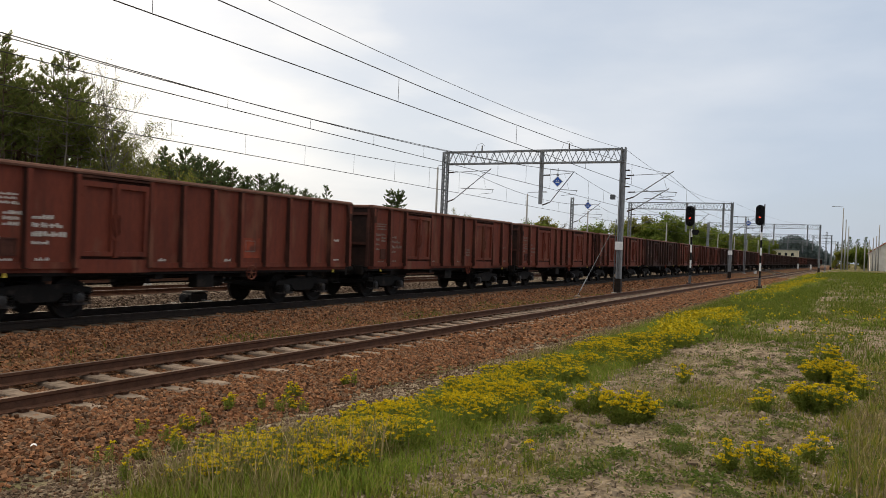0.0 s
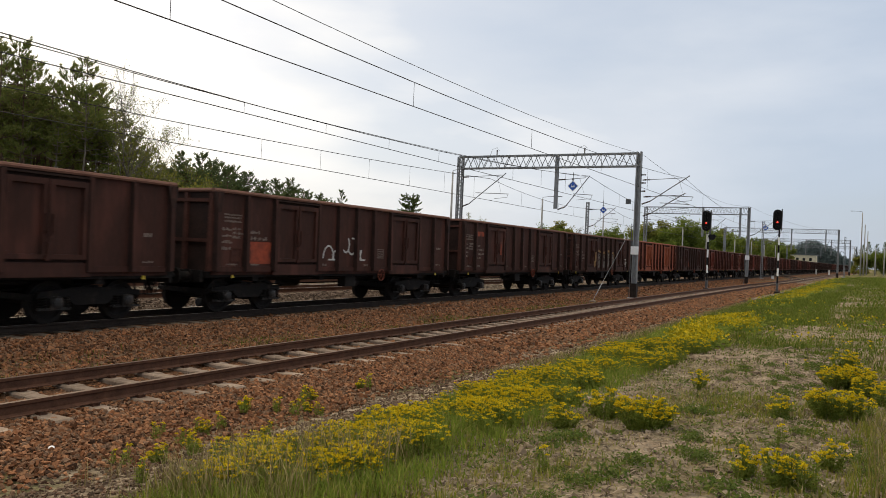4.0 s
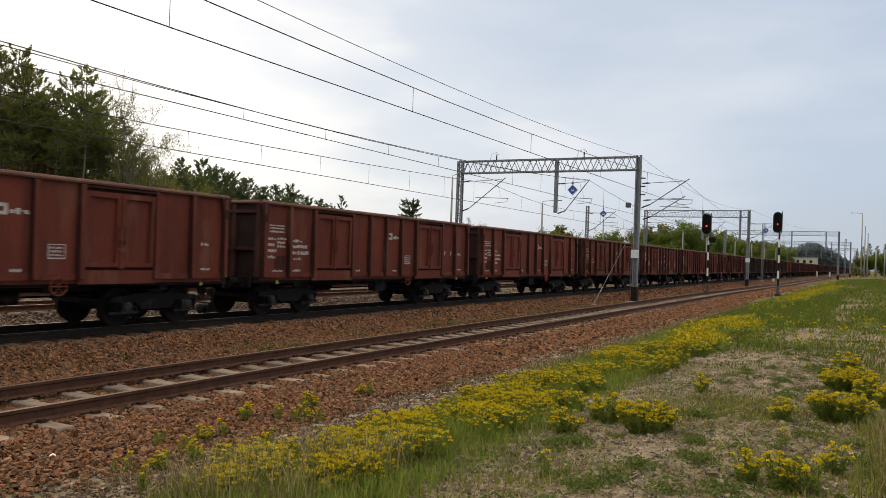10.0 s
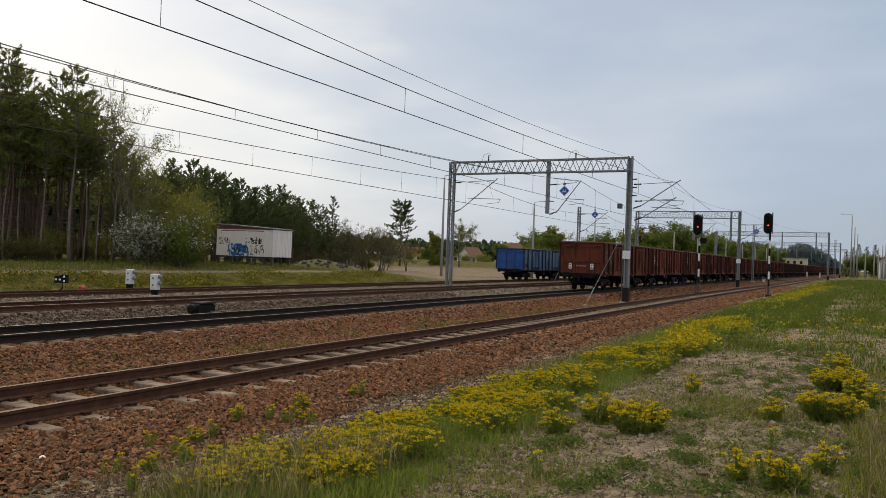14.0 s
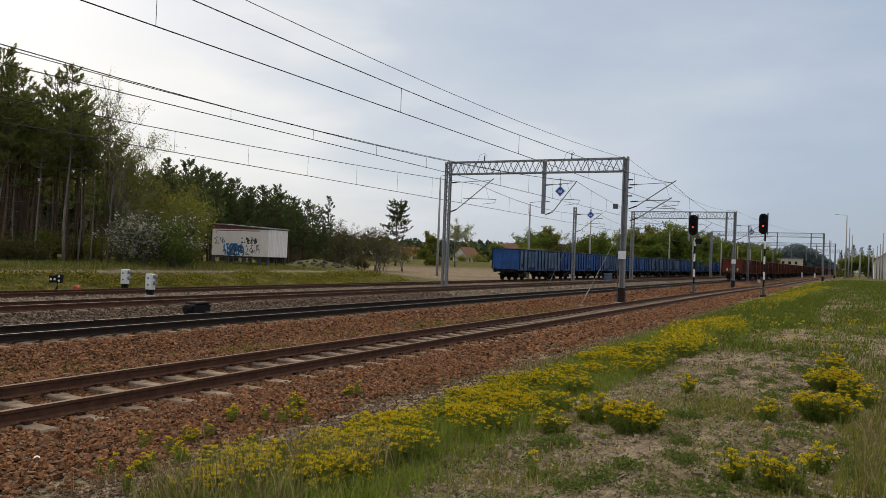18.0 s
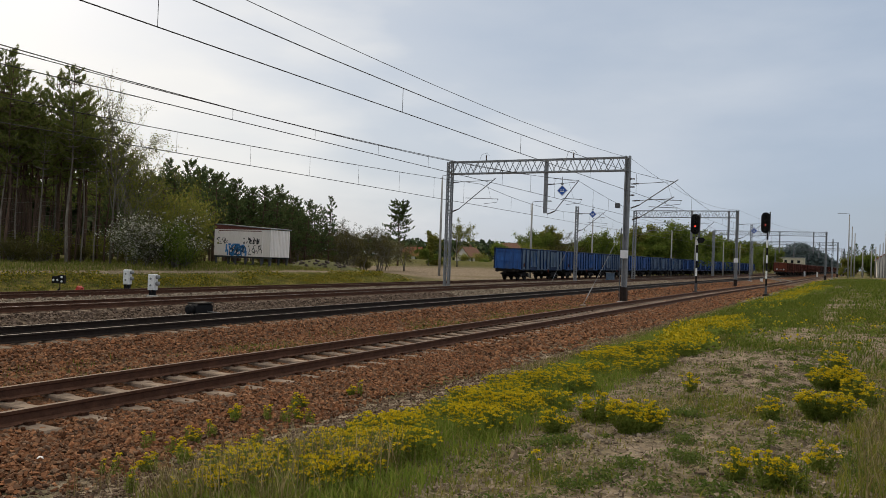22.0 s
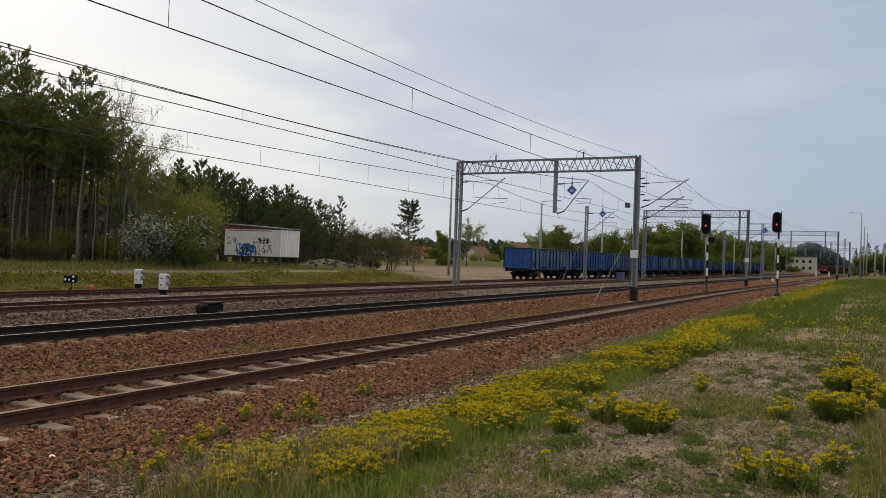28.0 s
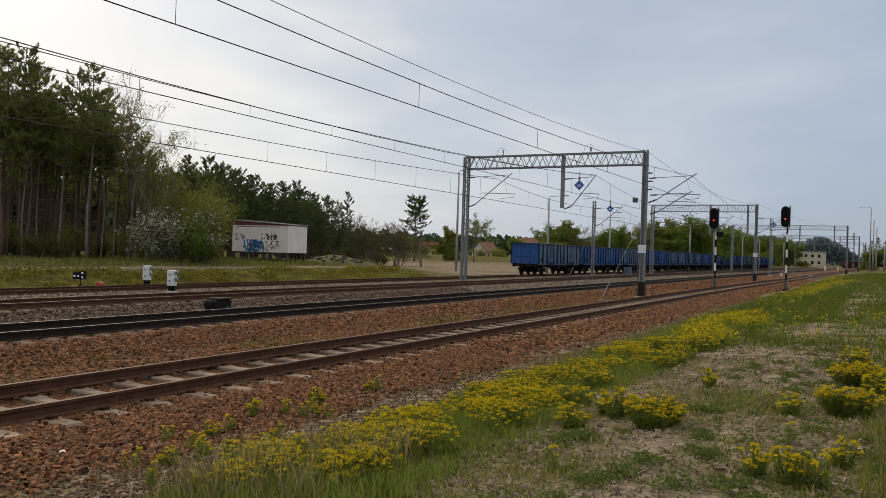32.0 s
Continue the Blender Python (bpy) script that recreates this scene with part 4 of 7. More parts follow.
for _x, _rx in ((-1.53, 0.46), (-0.5, 0.43), (0.5, 0.43), (1.48, 0.4)):
    _q = [random.Random(int(_x * 100)) for _ in range(3)]
    _up = 0.05 * math.sin(_x * 3)
    mark(WAGONS[13], "graffiti_glow", Shape().prism(blob(_q[0], _x, 1.80 + _up, _rx + 0.0, 0.56), 0.003, pose(0, -0.002, 0)), SPRAY_YELLOW, "yellow sprayed glow round a letter")
    mark(WAGONS[13], "graffiti_rim", Shape().prism(blob(_q[1], _x, 1.70 + _up, _rx - 0.01, 0.52), 0.003, pose(0, -0.006, 0)), PAINT["near_black"], "dark sprayed outline")
    mark(WAGONS[13], "graffiti_fill", Shape().prism(blob(_q[2], _x, 1.69 + _up, _rx - 0.06, 0.46), 0.003, pose(0, -0.010, 0)), SPRAY_DULL, "silver-white sprayed letter shape")
    mark(WAGONS[13], "graffiti_line", strokes(_q[2], _x - _rx + 0.12, _x + _rx - 0.12, 1.45, 2.05, 5, 0.06), PAINT["near_black"]).location.x += 0.013
for _x, _z, _h in ((-2.35, 1.95, 0.32), (1.93, 1.85, 0.35), (-2.5, 1.5, 0.2)):
    mark(WAGONS[13], "graffiti_flame", Shape().prism(blob(random.Random(int(_z * 100)), _x, _z, 0.12, _h), 0.003, pose(0, -0.002, 0)), SPRAY_YELLOW, "orange-yellow sprayed flame").location.x += 0.11 if _x < -2 else 0
mark(WAGONS[2], "graffiti_tag", strokes(random.Random(8), -0.9, -0.12, 1.55, 2.2, 11, 0.045), SPRAY_WHITE)
mark(WAGONS[2], "warning_label", Shape().box(-0.9, -0.58, -0.004, 0, 1.3, 1.46), YELLOW_MARK, "yellow label")
for _x in (4.35, 4.85):
    mark(WAGONS[3], "paint_streak", Shape().prism([(_x, 1.95), (_x + 0.05, 1.93), (_x + 0.1, 2.1), (_x + 0.06, 2.12)], 0.003), SPRAY_WHITE, "short white paint streak")
mark(WAGONS[12], "paint_stroke", Shape().box(-2.6, -2.42, -0.003, 0, 1.85, 2.45), PAINT["patch"]).location.x += 0.06
mark(WAGONS[13], "graffiti_tag", strokes(_r, 4.2, 5.0, 1.35, 1.85, 10, 0.04), SPRAY_WHITE)
mark(WAGONS[6], "graffiti_tag", strokes(_r, -1.9, 0.9, 1.35, 2.2, 12, 0.06), SPRAY_WHITE)
mark(WAGONS[6], "graffiti_tag", strokes(_r, 2.25, 2.9, 1.45, 2.05, 13, 0.06), SPRAY_GREY).location.x += 0.03
mark(WAGONS[6], "graffiti_tag", strokes(_r, 4.15, 4.98, 1.42, 2.15, 15, 0.06), SPRAY_GREY)
mark(WAGONS[11], "graffiti_tag", strokes(_r, -1.8, 0.6, 1.5, 2.2, 9, 0.05), SPRAY_WHITE)
mark(WAGONS[1], "warning_label", Shape().box(-1.72, -1.3, -0.004, 0, 1.52, 1.8), YELLOW_MARK, "yellow label with a dark sign")
mark(WAGONS[1], "warning_sign", Shape().box(-1.6, -1.42, -0.006, -0.003, 1.58, 1.64).box(-1.6, -1.5, -0.006, -0.003, 1.68, 1.72), SPRAY_BLACK)
part("handrail", Shape().rod([(WIDE + 0.02, HALF + 0.12, 1.45), (WIDE + 0.02, HALF + 0.22, 1.47), (WIDE + 0.02, HALF + 0.22, 2.45), (WIDE + 0.02, HALF + 0.05, 2.5)], 0.022, 6), WHITE_MARK, WAGONS[14], "white-painted handrail")
mark(WAGONS[14], "dark_panel", Shape().box(-6.2, -5.23, -0.002, 0.0, 1.28, 3.18).box(-5.07, -4.1, -0.002, 0.0, 1.28, 3.18), PAINT["brown"], "dark brown rusted panel")
# fresh paint patches: wagon, x from and to, z from and to
for _k, _a, _b, _c, _d in ((16, 1.15, 1.95, 1.4, 1.95), (15, -1.97, -1.06, 1.38, 1.95), (11, -5.1, -4.1, 1.35, 1.95), (12, -5.0, -4.25, 2.62, 2.82), (17, 3.0, 3.8, 1.7, 2.3)):
    mark(WAGONS[_k], "paint_patch", Shape().box(_a, _b, -0.002, 0.0, _c, _d), PAINT["patch"], "fresh orange paint patch")
mark(WAGONS[8], "lime_label", Shape().box(0.62, 0.9, -0.004, 0, 1.36, 1.62), GREEN_MARK)

# ---- overhead line ----
def lattice(top, name, a, b, w, h, bays, mat=None, chord=0.07, web=0.035):
    """A lattice beam or mast from a to b as one part: four chords and zigzag webs."""
    a, b = Vector(a), Vector(b)
    d = (b - a).normalized()
    s = d.cross(Vector((0, 0, 1)))
    s = Vector((0, 1, 0)) if s.length < 0.1 else s.normalized()
    u = s.cross(d).normalized()
    c = [(i * s * w / 2 + j * u * h / 2) for i, j in ((-1, -1), (1, -1), (1, 1), (-1, 1))]
    for k in c:
        part("chord", Shape().bar(a + k, b + k, chord), mat or GALVANIZED, top)
    web_shape = Shape()
    n = (b - a) / bays
    for q in range(bays):
        for f in range(4):
            p0, p1 = c[f], c[(f + 1) % 4]
            if (q + f) % 2:
                p0, p1 = p1, p0
            web_shape.bar(a + n * q + p0, a + n * (q + 0.5) + p1, web)
            web_shape.bar(a + n * (q + 0.5) + p1, a + n * (q + 1) + p0, web)
    part("web", web_shape, mat or GALVANIZED, top)


def insulator(top, a, b, n=6):
    a, b = Vector(a), Vector(b)
    l = (b - a).length
    prof = []
    for i in range(n):
        t = l * i / n
        prof += [(t, 0.03), (t + l / n * 0.35, 0.055), (t + l / n * 0.5, 0.055), (t + l / n * 0.8, 0.03)]
    part("insulator", Shape().lathe(a, b - a, prof + [(l, 0.035)], 9), PORCELAIN, top, smooth=True)


def cantilever(top, root, reach, z_root_low, z_top, z_wire):
    """Hinged arm: root is (x, y) on the mast, reach the signed way across to the track."""
    x, y = root
    d = 1 if reach > 0 else -1
    tip = x + reach
    insulator(top, (x + d * 0.05, y, z_root_low), (x + d * 0.55, y, z_root_low + 0.18))
    insulator(top, (x + d * 0.05, y, z_top - 0.12), (x + d * 0.5, y, z_top - 0.10))
    part("bracket_tube", Shape().rod([(x + d * 0.55, y, z_root_low + 0.18), (tip + d * 0.25, y, z_top + 0.12)], 0.032, 8), GALVANIZED, top)
    part("tie_rod", Shape().rod([(x + d * 0.5, y, z_top - 0.10), (tip, y, z_top)], 0.02, 6), GALVANIZED, top)
    part("registration_tube", Shape().rod([(x + d * 1.05, y, z_wire + 0.42), (tip + d * 0.5, y, z_wire + 0.34)], 0.024, 6), GALVANIZED, top)
    part("steady_arm", Shape().rod([(tip + d * 0.45, y, z_wire + 0.32), (tip + d * 0.4, y, z_wire + 0.12), (tip - d * 0.55, y, z_wire + 0.02)], 0.014, 5), DARK_STEEL, top)
    part("hanger", Shape().rod([(tip - d * 0.4, y, z_top - 0.02), (tip - d * 0.05, y, z_wire + 0.36)], 0.006, 4), WIRE, top)


def footing(top, x, y, z, s=0.75):
    part("footing", Shape().chamfered(x - s / 2, x + s / 2, y - s / 2, y + s / 2, z - 0.4, z + 0.08, 0.05), MAST_CONCRETE, top, "concrete footing")


def mast_plate(top, x, y, z):
    part("number_plate", Shape().box(x - 0.22, x + 0.26, y - 0.3, y - 0.28, z, z + 0.5), WHITE_SIGN, top, "blank white plate")


def portal(y, xl, xr, drops, zr=8.42, label="", h=0.8):
    g = thing("catenary_portal", label, "catenary portal", group="portals over the tracks")
    zl, zrr = level(xl, y), level(xr, y)
    lattice(g, "beam", (xl, y, zr - h / 2), (xr, y, zr - h / 2), 0.55, h, max(10, round((xr - xl) * 1.3)))
    for x, z, n in ((xl, zl, 18), (xr, zrr, 0)):
        if n:
            lattice(g, "mast", (x, y, z), (x, y, zr + 0.02), 0.26, 0.32, n, chord=0.08, web=0.04)
        else:  # two channels with batten plates
            for d in (-0.12, 0.12):
                part("channel", Shape().box(x + d - 0.04, x + d + 0.04, y - 0.14, y + 0.14, z, zr + 0.1), GALVANIZED, g)
            part("web_plate", Shape().box(x - 0.08, x + 0.08, y - 0.02, y + 0.02, z, zr), GALVANIZED, g)
            part("mast_foot", Shape().box(x - 0.19, x + 0.19, y - 0.17, y + 0.17, z + 0.08, z + 0.95), MAIN_SIDE, g, "dark tarred mast foot")
            part("cable_duct", Shape().rod([(x - 0.26, y - 0.1, z), (x - 0.26, y - 0.1, z + 4.6)], 0.03, 6), DARK_STEEL, g)
        footing(g, x, y, z)
    for x in drops:
        part("drop_post", Shape().box(x - 0.11, x + 0.11, y - 0.09, y + 0.09, 4.95, zr - 0.05), GALVANIZED, g)
    return g


def blue_sign(y, x, z, s=0.62, size=0.5, label="blue diamond sign with a white overhead-line symbol"):
    """A square plate on its corner, hung by a short arm."""
    t = thing("catenary_sign", label, "sign", (x, y, z))
    q = size * 0.72
    part("plate", Shape().prism([(-q, 0), (0, -q), (q, 0), (0, q)], 0.02), BLUE_SIGN, t)
    k = size * 0.2
    part("border", Shape().prism([(-q, 0), (0, -q), (0, -q + 0.05), (-q + 0.05, 0), (0, q - 0.05), (q - 0.05, 0), (0, -q + 0.05), (0, -q), (q, 0), (0, q)], 0.004, pose(0, -0.014, 0)), WHITE_SIGN, t)
    part("symbol_bar", Shape().box(-k * 1.25, k * 1.25, -0.016, -0.011, -k * 0.85, -k * 0.2), WHITE_SIGN, t)
    for dx in (-0.75, 0.75):
        part("symbol_dot", Shape().box(k * (dx - 0.32), k * (dx + 0.32), -0.016, -0.011, k * 0.25, k * 0.85), WHITE_SIGN, t)
    part("eye", Shape().lathe((0, 0.0, q + 0.07), (0, -1, 0), [(0, 0.03), (0, 0.09), (0.02, 0.09), (0.02, 0.03)], 12), GALVANIZED, t)
    part("hanger", Shape().rod([(0, 0.02, q), (0, 0.02, q + s)], 0.02, 6), DARK_STEEL, t)
    return t


G1 = portal(47.4, -24.5, -12.2, [-17.5], label="galvanized lattice portal spanning two tracks")
cantilever(G1, (-24.33, 47.4), 3.0, 5.02, 7.16, 5.55)
cantilever(G1, (-17.4, 47.4), 1.85, 4.9, 6.94, 5.5)
cantilever(G1, (-12.0, 47.4), 2.6, 5.3, 6.9, 5.42)
cantilever(G1, (-12.0, 47.8), 2.3, 4.6, 5.9, 5.0)
for _x in (-21.8, -15.7):
    insulator(G1, (_x, 47.4, 8.42), (_x, 47.4, 8.85))
    part("arc_horn", Shape().rod([(_x - 0.5, 47.4, 8.46), (_x - 0.35, 47.4, 8.9), (_x, 47.4, 9.0), (_x + 0.2, 47.4, 8.8)], 0.012, 5), DARK_STEEL, G1)
for _z in (6.1, 6.6, 7.1):
    insulator(G1, (-12.05, 47.4, _z), (-11.75, 47.4, _z), 4)
part("switch_box", Shape().chamfered(-12.88, -12.62, 47.2, 47.5, 5.3, 5.6, 0.03), DARK_STEEL, G1)
mast_plate(G1, -12.2, 47.4, 2.2)
G2 = portal(96.0, -23.6, -11.65, [-16.8, -12.6], label="galvanized lattice portal spanning two tracks")
cantilever(G2, (-23.5, 96.0), 4.0, 5.2, 7.0, 5.6)
cantilever(G2, (-16.7, 96.0), 2.2, 5.2, 7.0, 5.6)
cantilever(G2, (-11.5, 96.0), 2.6, 5.2, 7.0, 5.5)
mast_plate(G2, -11.65, 96.0, 2.4)
G3 = portal(165.0, -24.5, -3.9, [-12.1, -6.1], 9.1, label="long galvanized lattice portal far down the line")
G4 = portal(226.0, -23.5, -2.6, [-13.0, -7.0], 9.1, label="long galvanized lattice portal far down the line")
G5 = portal(290.0, -22.5, -1.4, [-12.0], 9.1, label="long galvanized lattice portal far down the line")
blue_sign(47.0, -16.25, 6.38, 0.5)
blue_sign(76.6, -23.15, 6.74, 0.5, 0.56)


def catenary(name, x, z_contact, z_mess, supports, label, stagger=0.25, first=8.7, dropper_step=7.5, r=0.0115):
    """Contact wire and messenger with droppers, from support to support."""
    t = thing(name, label, "overhead wire", group="overhead wires")
    for i, (ya, yb) in enumerate(zip(supports, supports[1:])):
        k = 1 if i % 2 else -1
        mess, cont = Shape(), Shape()
        pm, pc = [], []
        for q in range(13):
            f = q / 12
            y = ya + (yb - ya) * f
            xx = x + bend(y) + stagger * k * (1 - 2 * f)
            pc.append((xx, y, z_contact))
            pm.append((xx, y, z_contact + z_mess + (1.45 - z_mess) * (2 * f - 1) ** 2))
        part("contact_wire", cont.rod(pc, r, 5), WIRE, t)
        part("messenger_wire", mess.rod(pm, r, 5), WIRE, t)
        for j in range(-20, 90):
            y = first + j * dropper_step
            if not ya + 1.5 < y < yb - 1.5:
                continue
            f = (y - ya) / (yb - ya)
            xx = x + bend(y) + stagger * k * (1 - 2 * f)
            part("dropper", Shape().rod([(xx, y, z_contact), (xx, y, z_contact + z_mess + (1.45 - z_mess) * (2 * f - 1) ** 2)], 0.007, 4), WIRE, t)
    return t


SUPPORTS = [-12, 47.4, 96, 165, 226, 290]
catenary("overhead_wire", -9.75, 5.42, 0.58, SUPPORTS, "contact wire and messenger over the secondary track")
catenary("overhead_wire", -15.6, 5.6, 0.3, SUPPORTS, "contact wire and messenger over the main track", 0.15, 12.8, 3.8, 0.013)
catenary("overhead_wire", -22.4, 5.45, 0.75, [-20, 47.4, 76.6, 96, 165, 226, 290], "contact wire and messenger over the far main track", 0.15, 20.9, 4.0, 0.015)


def span_wire(a, b, sag, r=0.010, label="bare feeder wire between mast tops"):
    t = thing("feeder_wire", label, "wire", group="feeder wires")
    pts = []
    for q in range(17):
        f = q / 16
        pts.append(tuple(Vector(a).lerp(Vector(b), f) - Vector((0, 0, sag * (1 - (2 * f - 1) ** 2)))))
    part("conductor", Shape().rod(pts, r, 5), WIRE, t)
    return t


span_wire((-12.2, -9.4, 8.4), (-12.2, 47.4, 8.42), 0.88)
span_wire((-12.2, 47.4, 8.5), (-11.65, 96, 8.6), 0.9)
span_wire((-11.65, 96, 8.6), (-3.9, 165, 9.2), 0.9)
span_wire((-15.4, -14, 6.6), (-15.4, 47.4, 7.0), 0.95, 0.011, "second messenger wire over the main track")

# ---- signals ----
def light_signal(x, y, z_head, label, arm=False, low_head=False):
    z = level(x, y)
    t = thing("light_signal", label, "railway signal", (x, y, z), group="red light signals")
    zh = z_head - z
    part("base", Shape().chamfered(-0.22, 0.22, -0.22, 0.22, -0.3, 0.15, 0.04), MAIN_SIDE, t)
    part("bracket_foot", Shape().box(-0.09, 0.09, -0.09, 0.09, 0.15, 0.8), DARK_STEEL, t)
    zz, i = 0.75, 0
    while zz < zh - 2.1:
        part("mast_band", Shape().rod([(0, 0, zz), (0, 0, zz + 0.62)], 0.07, 10), WHITE_SIGN if i % 2 else BLACK_ENAMEL, t)
        zz += 0.62
        i += 1
    part("mast", Shape().rod([(0.14, 0.1, zz - 0.1), (0.14, 0.1, zh + 0.05)], 0.05, 8), DARK_STEEL, t)
    part("elbow", Shape().rod([(0, 0, zz - 0.05), (0.05, 0.05, zz + 0.15), (0.14, 0.1, zz + 0.4)], 0.05, 8), DARK_STEEL, t)
    # the head: a rounded black screen with hooded lamps
    w, h = 0.33, 1.66
    out = [(w * math.cos(a * math.pi / 8), h / 2 - w + w * math.sin(a * math.pi / 8)) for a in range(9)] + [(w * math.cos(a * math.pi / 8), -h / 2 + w + w * math.sin(a * math.pi / 8)) for a in range(8, 17)]
    head = part("head", Shape().prism(out, 0.12, pose(-0.16, -0.12, zh - h / 2)), BLACK_ENAMEL, t, "black rounded signal head")
    for k in range(4):
        zk = zh - 0.28 - k * 0.36
        part("hood", Shape().lathe((-0.16, -0.18, zk), (0, -1, -0.1), [(0, 0.1), (0.22, 0.105), (0.22, 0.098), (0.02, 0.09)], 12), BLACK_ENAMEL, head)
        lit = k == 2
        part("lamp", Shape().lathe((-0.16, -0.184, zk), (0, -1, 0), [(0, 0.05), (0.02, 0.045), (0.03, 0.02)], 12), RED_LIGHT if lit else LENS_DARK, head, "lit red lamp" if lit else "")
    if low_head:
        part("lower_head", Shape().prism([(-0.3, 0), (-0.18, -0.28), (0.18, -0.28), (0.3, 0), (0.22, 0.14), (-0.22, 0.14)], 0.14, pose(0.3, -0.12, zh - 2.05)), BLACK_ENAMEL, t)
        part("bracket", Shape().rod([(-0.16, -0.05, zh - h), (-0.1, 0, zh - h - 0.35), (0.0, 0, zz)], 0.035, 6), DARK_STEEL, t)
    for q in range(10):
        part("rung", Shape().rod([(-0.15, 0.14, 0.9 + q * 0.3), (0.15, 0.14, 0.9 + q * 0.3)], 0.012, 5), DARK_STEEL, t)
    return t


light_signal(-10.78, 64.3, 6.05, "black signal head showing red on a banded mast", low_head=True)
light_signal(-5.8, 66.8, 6.35, "black signal head showing red on a white-banded mast")


# ---- guys, poles, lamps ----
def guy(a, b, label="steel guy wire anchored by a concrete block"):
    t = thing("guy_wire", label, "guy wire", group="mast guys")
    part("wire", Shape().rod([a, b], 0.013, 6), GALVANIZED, t)
    part("tensioner", Shape().rod([Vector(a).lerp(Vector(b), 0.06), Vector(a).lerp(Vector(b), 0.2)], 0.028, 6), GALVANIZED, t)
    part("anchor_block", Shape().chamfered(a[0] - 0.13, a[0] + 0.13, a[1] - 0.18, a[1] + 0.18, level(a[0], a[1]) - 0.2, level(a[0], a[1]) + 0.16, 0.05), CONCRETE, t)
    return t


guy((-12.55, 40.3, -0.4), (-12.25, 47.2, 4.2))
guy((-26.4, 73.9, -0.35), (-24.95, 76.5, 4.6))


def single_mast(x, y, h, cant, label="galvanized lattice catenary mast", sign=False):
    z = level(x, y)
    t = thing("catenary_mast", label, "catenary mast", group="single masts")
    lattice(t, "mast", (x, y, z), (x, y, z + h), 0.19, 0.24, 14, chord=0.075, web=0.04)
    footing(t, x, y, z, 0.65)
    if cant:
        cantilever(t, (x + (0.1 if cant > 0 else -0.1), y), cant, 5.0, 6.9, 5.5)
    return t


single_mast(-24.9, 76.9, 7.9, 2.6)
single_mast(-13.6, 129.6, 8.9, 2.4)
single_mast(-23.4, 158.4, 9.0, 0)
single_mast(-2.9, 172.0, 8.0, -2.4)
blue_sign(129.2, -13.2, 7.6, 0.5, 0.7)


def lamp_post(x, y, h, arm, label, mat=None, turn=0):
    """A concrete post with a short curved arm and a flat lantern."""
    t = thing("lamp_post", label, "lamp post", (x, y, level(x, y)), turn, group="yard lamp posts")
    part("post", Shape().rod([(0, 0, -0.3), (0, 0, h * 0.5), (0, 0, h - 0.25)], [0.16, 0.13, 0.09], 10), mat or MAST_CONCRETE, t, smooth=True)
    if arm:
        part("arm", Shape().rod([(0, 0, h - 0.3), (0, 0, h - 0.08), (arm * 0.35, 0, h), (arm, 0, h + 0.03)], 0.035, 6), DARK_STEEL, t)
        part("lantern", Shape().chamfered(arm - 0.3, arm + 0.3, -0.13, 0.13, h - 0.02, h + 0.1, 0.05), GALVANIZED, t)
    return t


LAMPS = [(-42.1, 79.5, 11.7, 1.6), (-34.9, 89.9, 9.5, 2.2), (-36.5, 121.0, 9.3, 1.6), (-32.5, 133.0, 8.4, 1.6), (-30.2, 152.0, 8.9, 1.5), (-28.2, 166.0, 8.4, 0), (-25.9, 190.0, 8.2, 1.5), (-24.4, 208.0, 8.2, 1.5),
         (-23.2, 226.0, 8.2, 1.5), (-22.0, 244.0, 8.2, 1.5), (-0.1, 182.7, 13.4, -1.9), (0.5, 188.8, 11.2, 0), (1.1, 194.8, 10.0, 0), (2.7, 193.4, 6.2, 0), (4.4, 194.2, 6.3, 0), (5.2, 194.6, 7.0, 0), (6.0, 195.1, 7.6, 0), (6.6, 195.3, 8.0, 0), (7.1, 195.6, 10.5, 0), (-1.9, 262, 8.5, 0), (-1.0, 290, 8.5, 0), (-2.6, 236, 8.5, 0)]
for _x, _y, _h, _a in LAMPS:
    lamp_post(_x, _y, _h, _a, "slender pale lamp post with a curved arm" if _a else "slender pale concrete pole")


# ---- trackside boxes ----
def relay_box(x, y, h):
    t = thing("relay_box", "white-painted metal relay box on a dark pedestal beside the rails", "relay box", (x, y, level(x, y)), 12, "white relay boxes")
    part("pedestal", Shape().chamfered(-0.2, 0.2, -0.18, 0.18, -0.1, 0.1, 0.03), MAST_CONCRETE, t)
    for d in (-0.13, 0.13):
        part("leg", Shape().box(d - 0.04, d + 0.04, -0.05, 0.05, 0.1, 0.36), BLACK_ENAMEL, t)
    part("cable_gland", Shape().rod([(0.0, 0, 0.1), (0.03, 0.02, 0.36)], 0.06, 8), BLACK_ENAMEL, t)
    body = part("cabinet", Shape().chamfered(-0.17, 0.17, -0.14, 0.14, 0.35, 0.35 + h, 0.03), WHITE_BOX, t)
    part("door", Shape().box(-0.15, 0.15, -0.158, -0.143, 0.4, 0.3 + h), WHITE_BOX, body)
    for z in (0.35 + h * 0.3, 0.35 + h * 0.72):
        part("lock", Shape().lathe((0.0, -0.158, z), (0, -1, 0), [(0, 0.05), (0.03, 0.05), (0.035, 0.02)], 10), GALVANIZED, body)
        part("terminal", Shape().lathe((0.17, 0.05, z + 0.08), (1, 0, 0), [(0, 0.1), (0.12, 0.1), (0.16, 0.04)], 12), GALVANIZED, body)
    return t


relay_box(-28.9, 25.9, 0.74)
relay_box(-33.8, 28.6, 0.78)

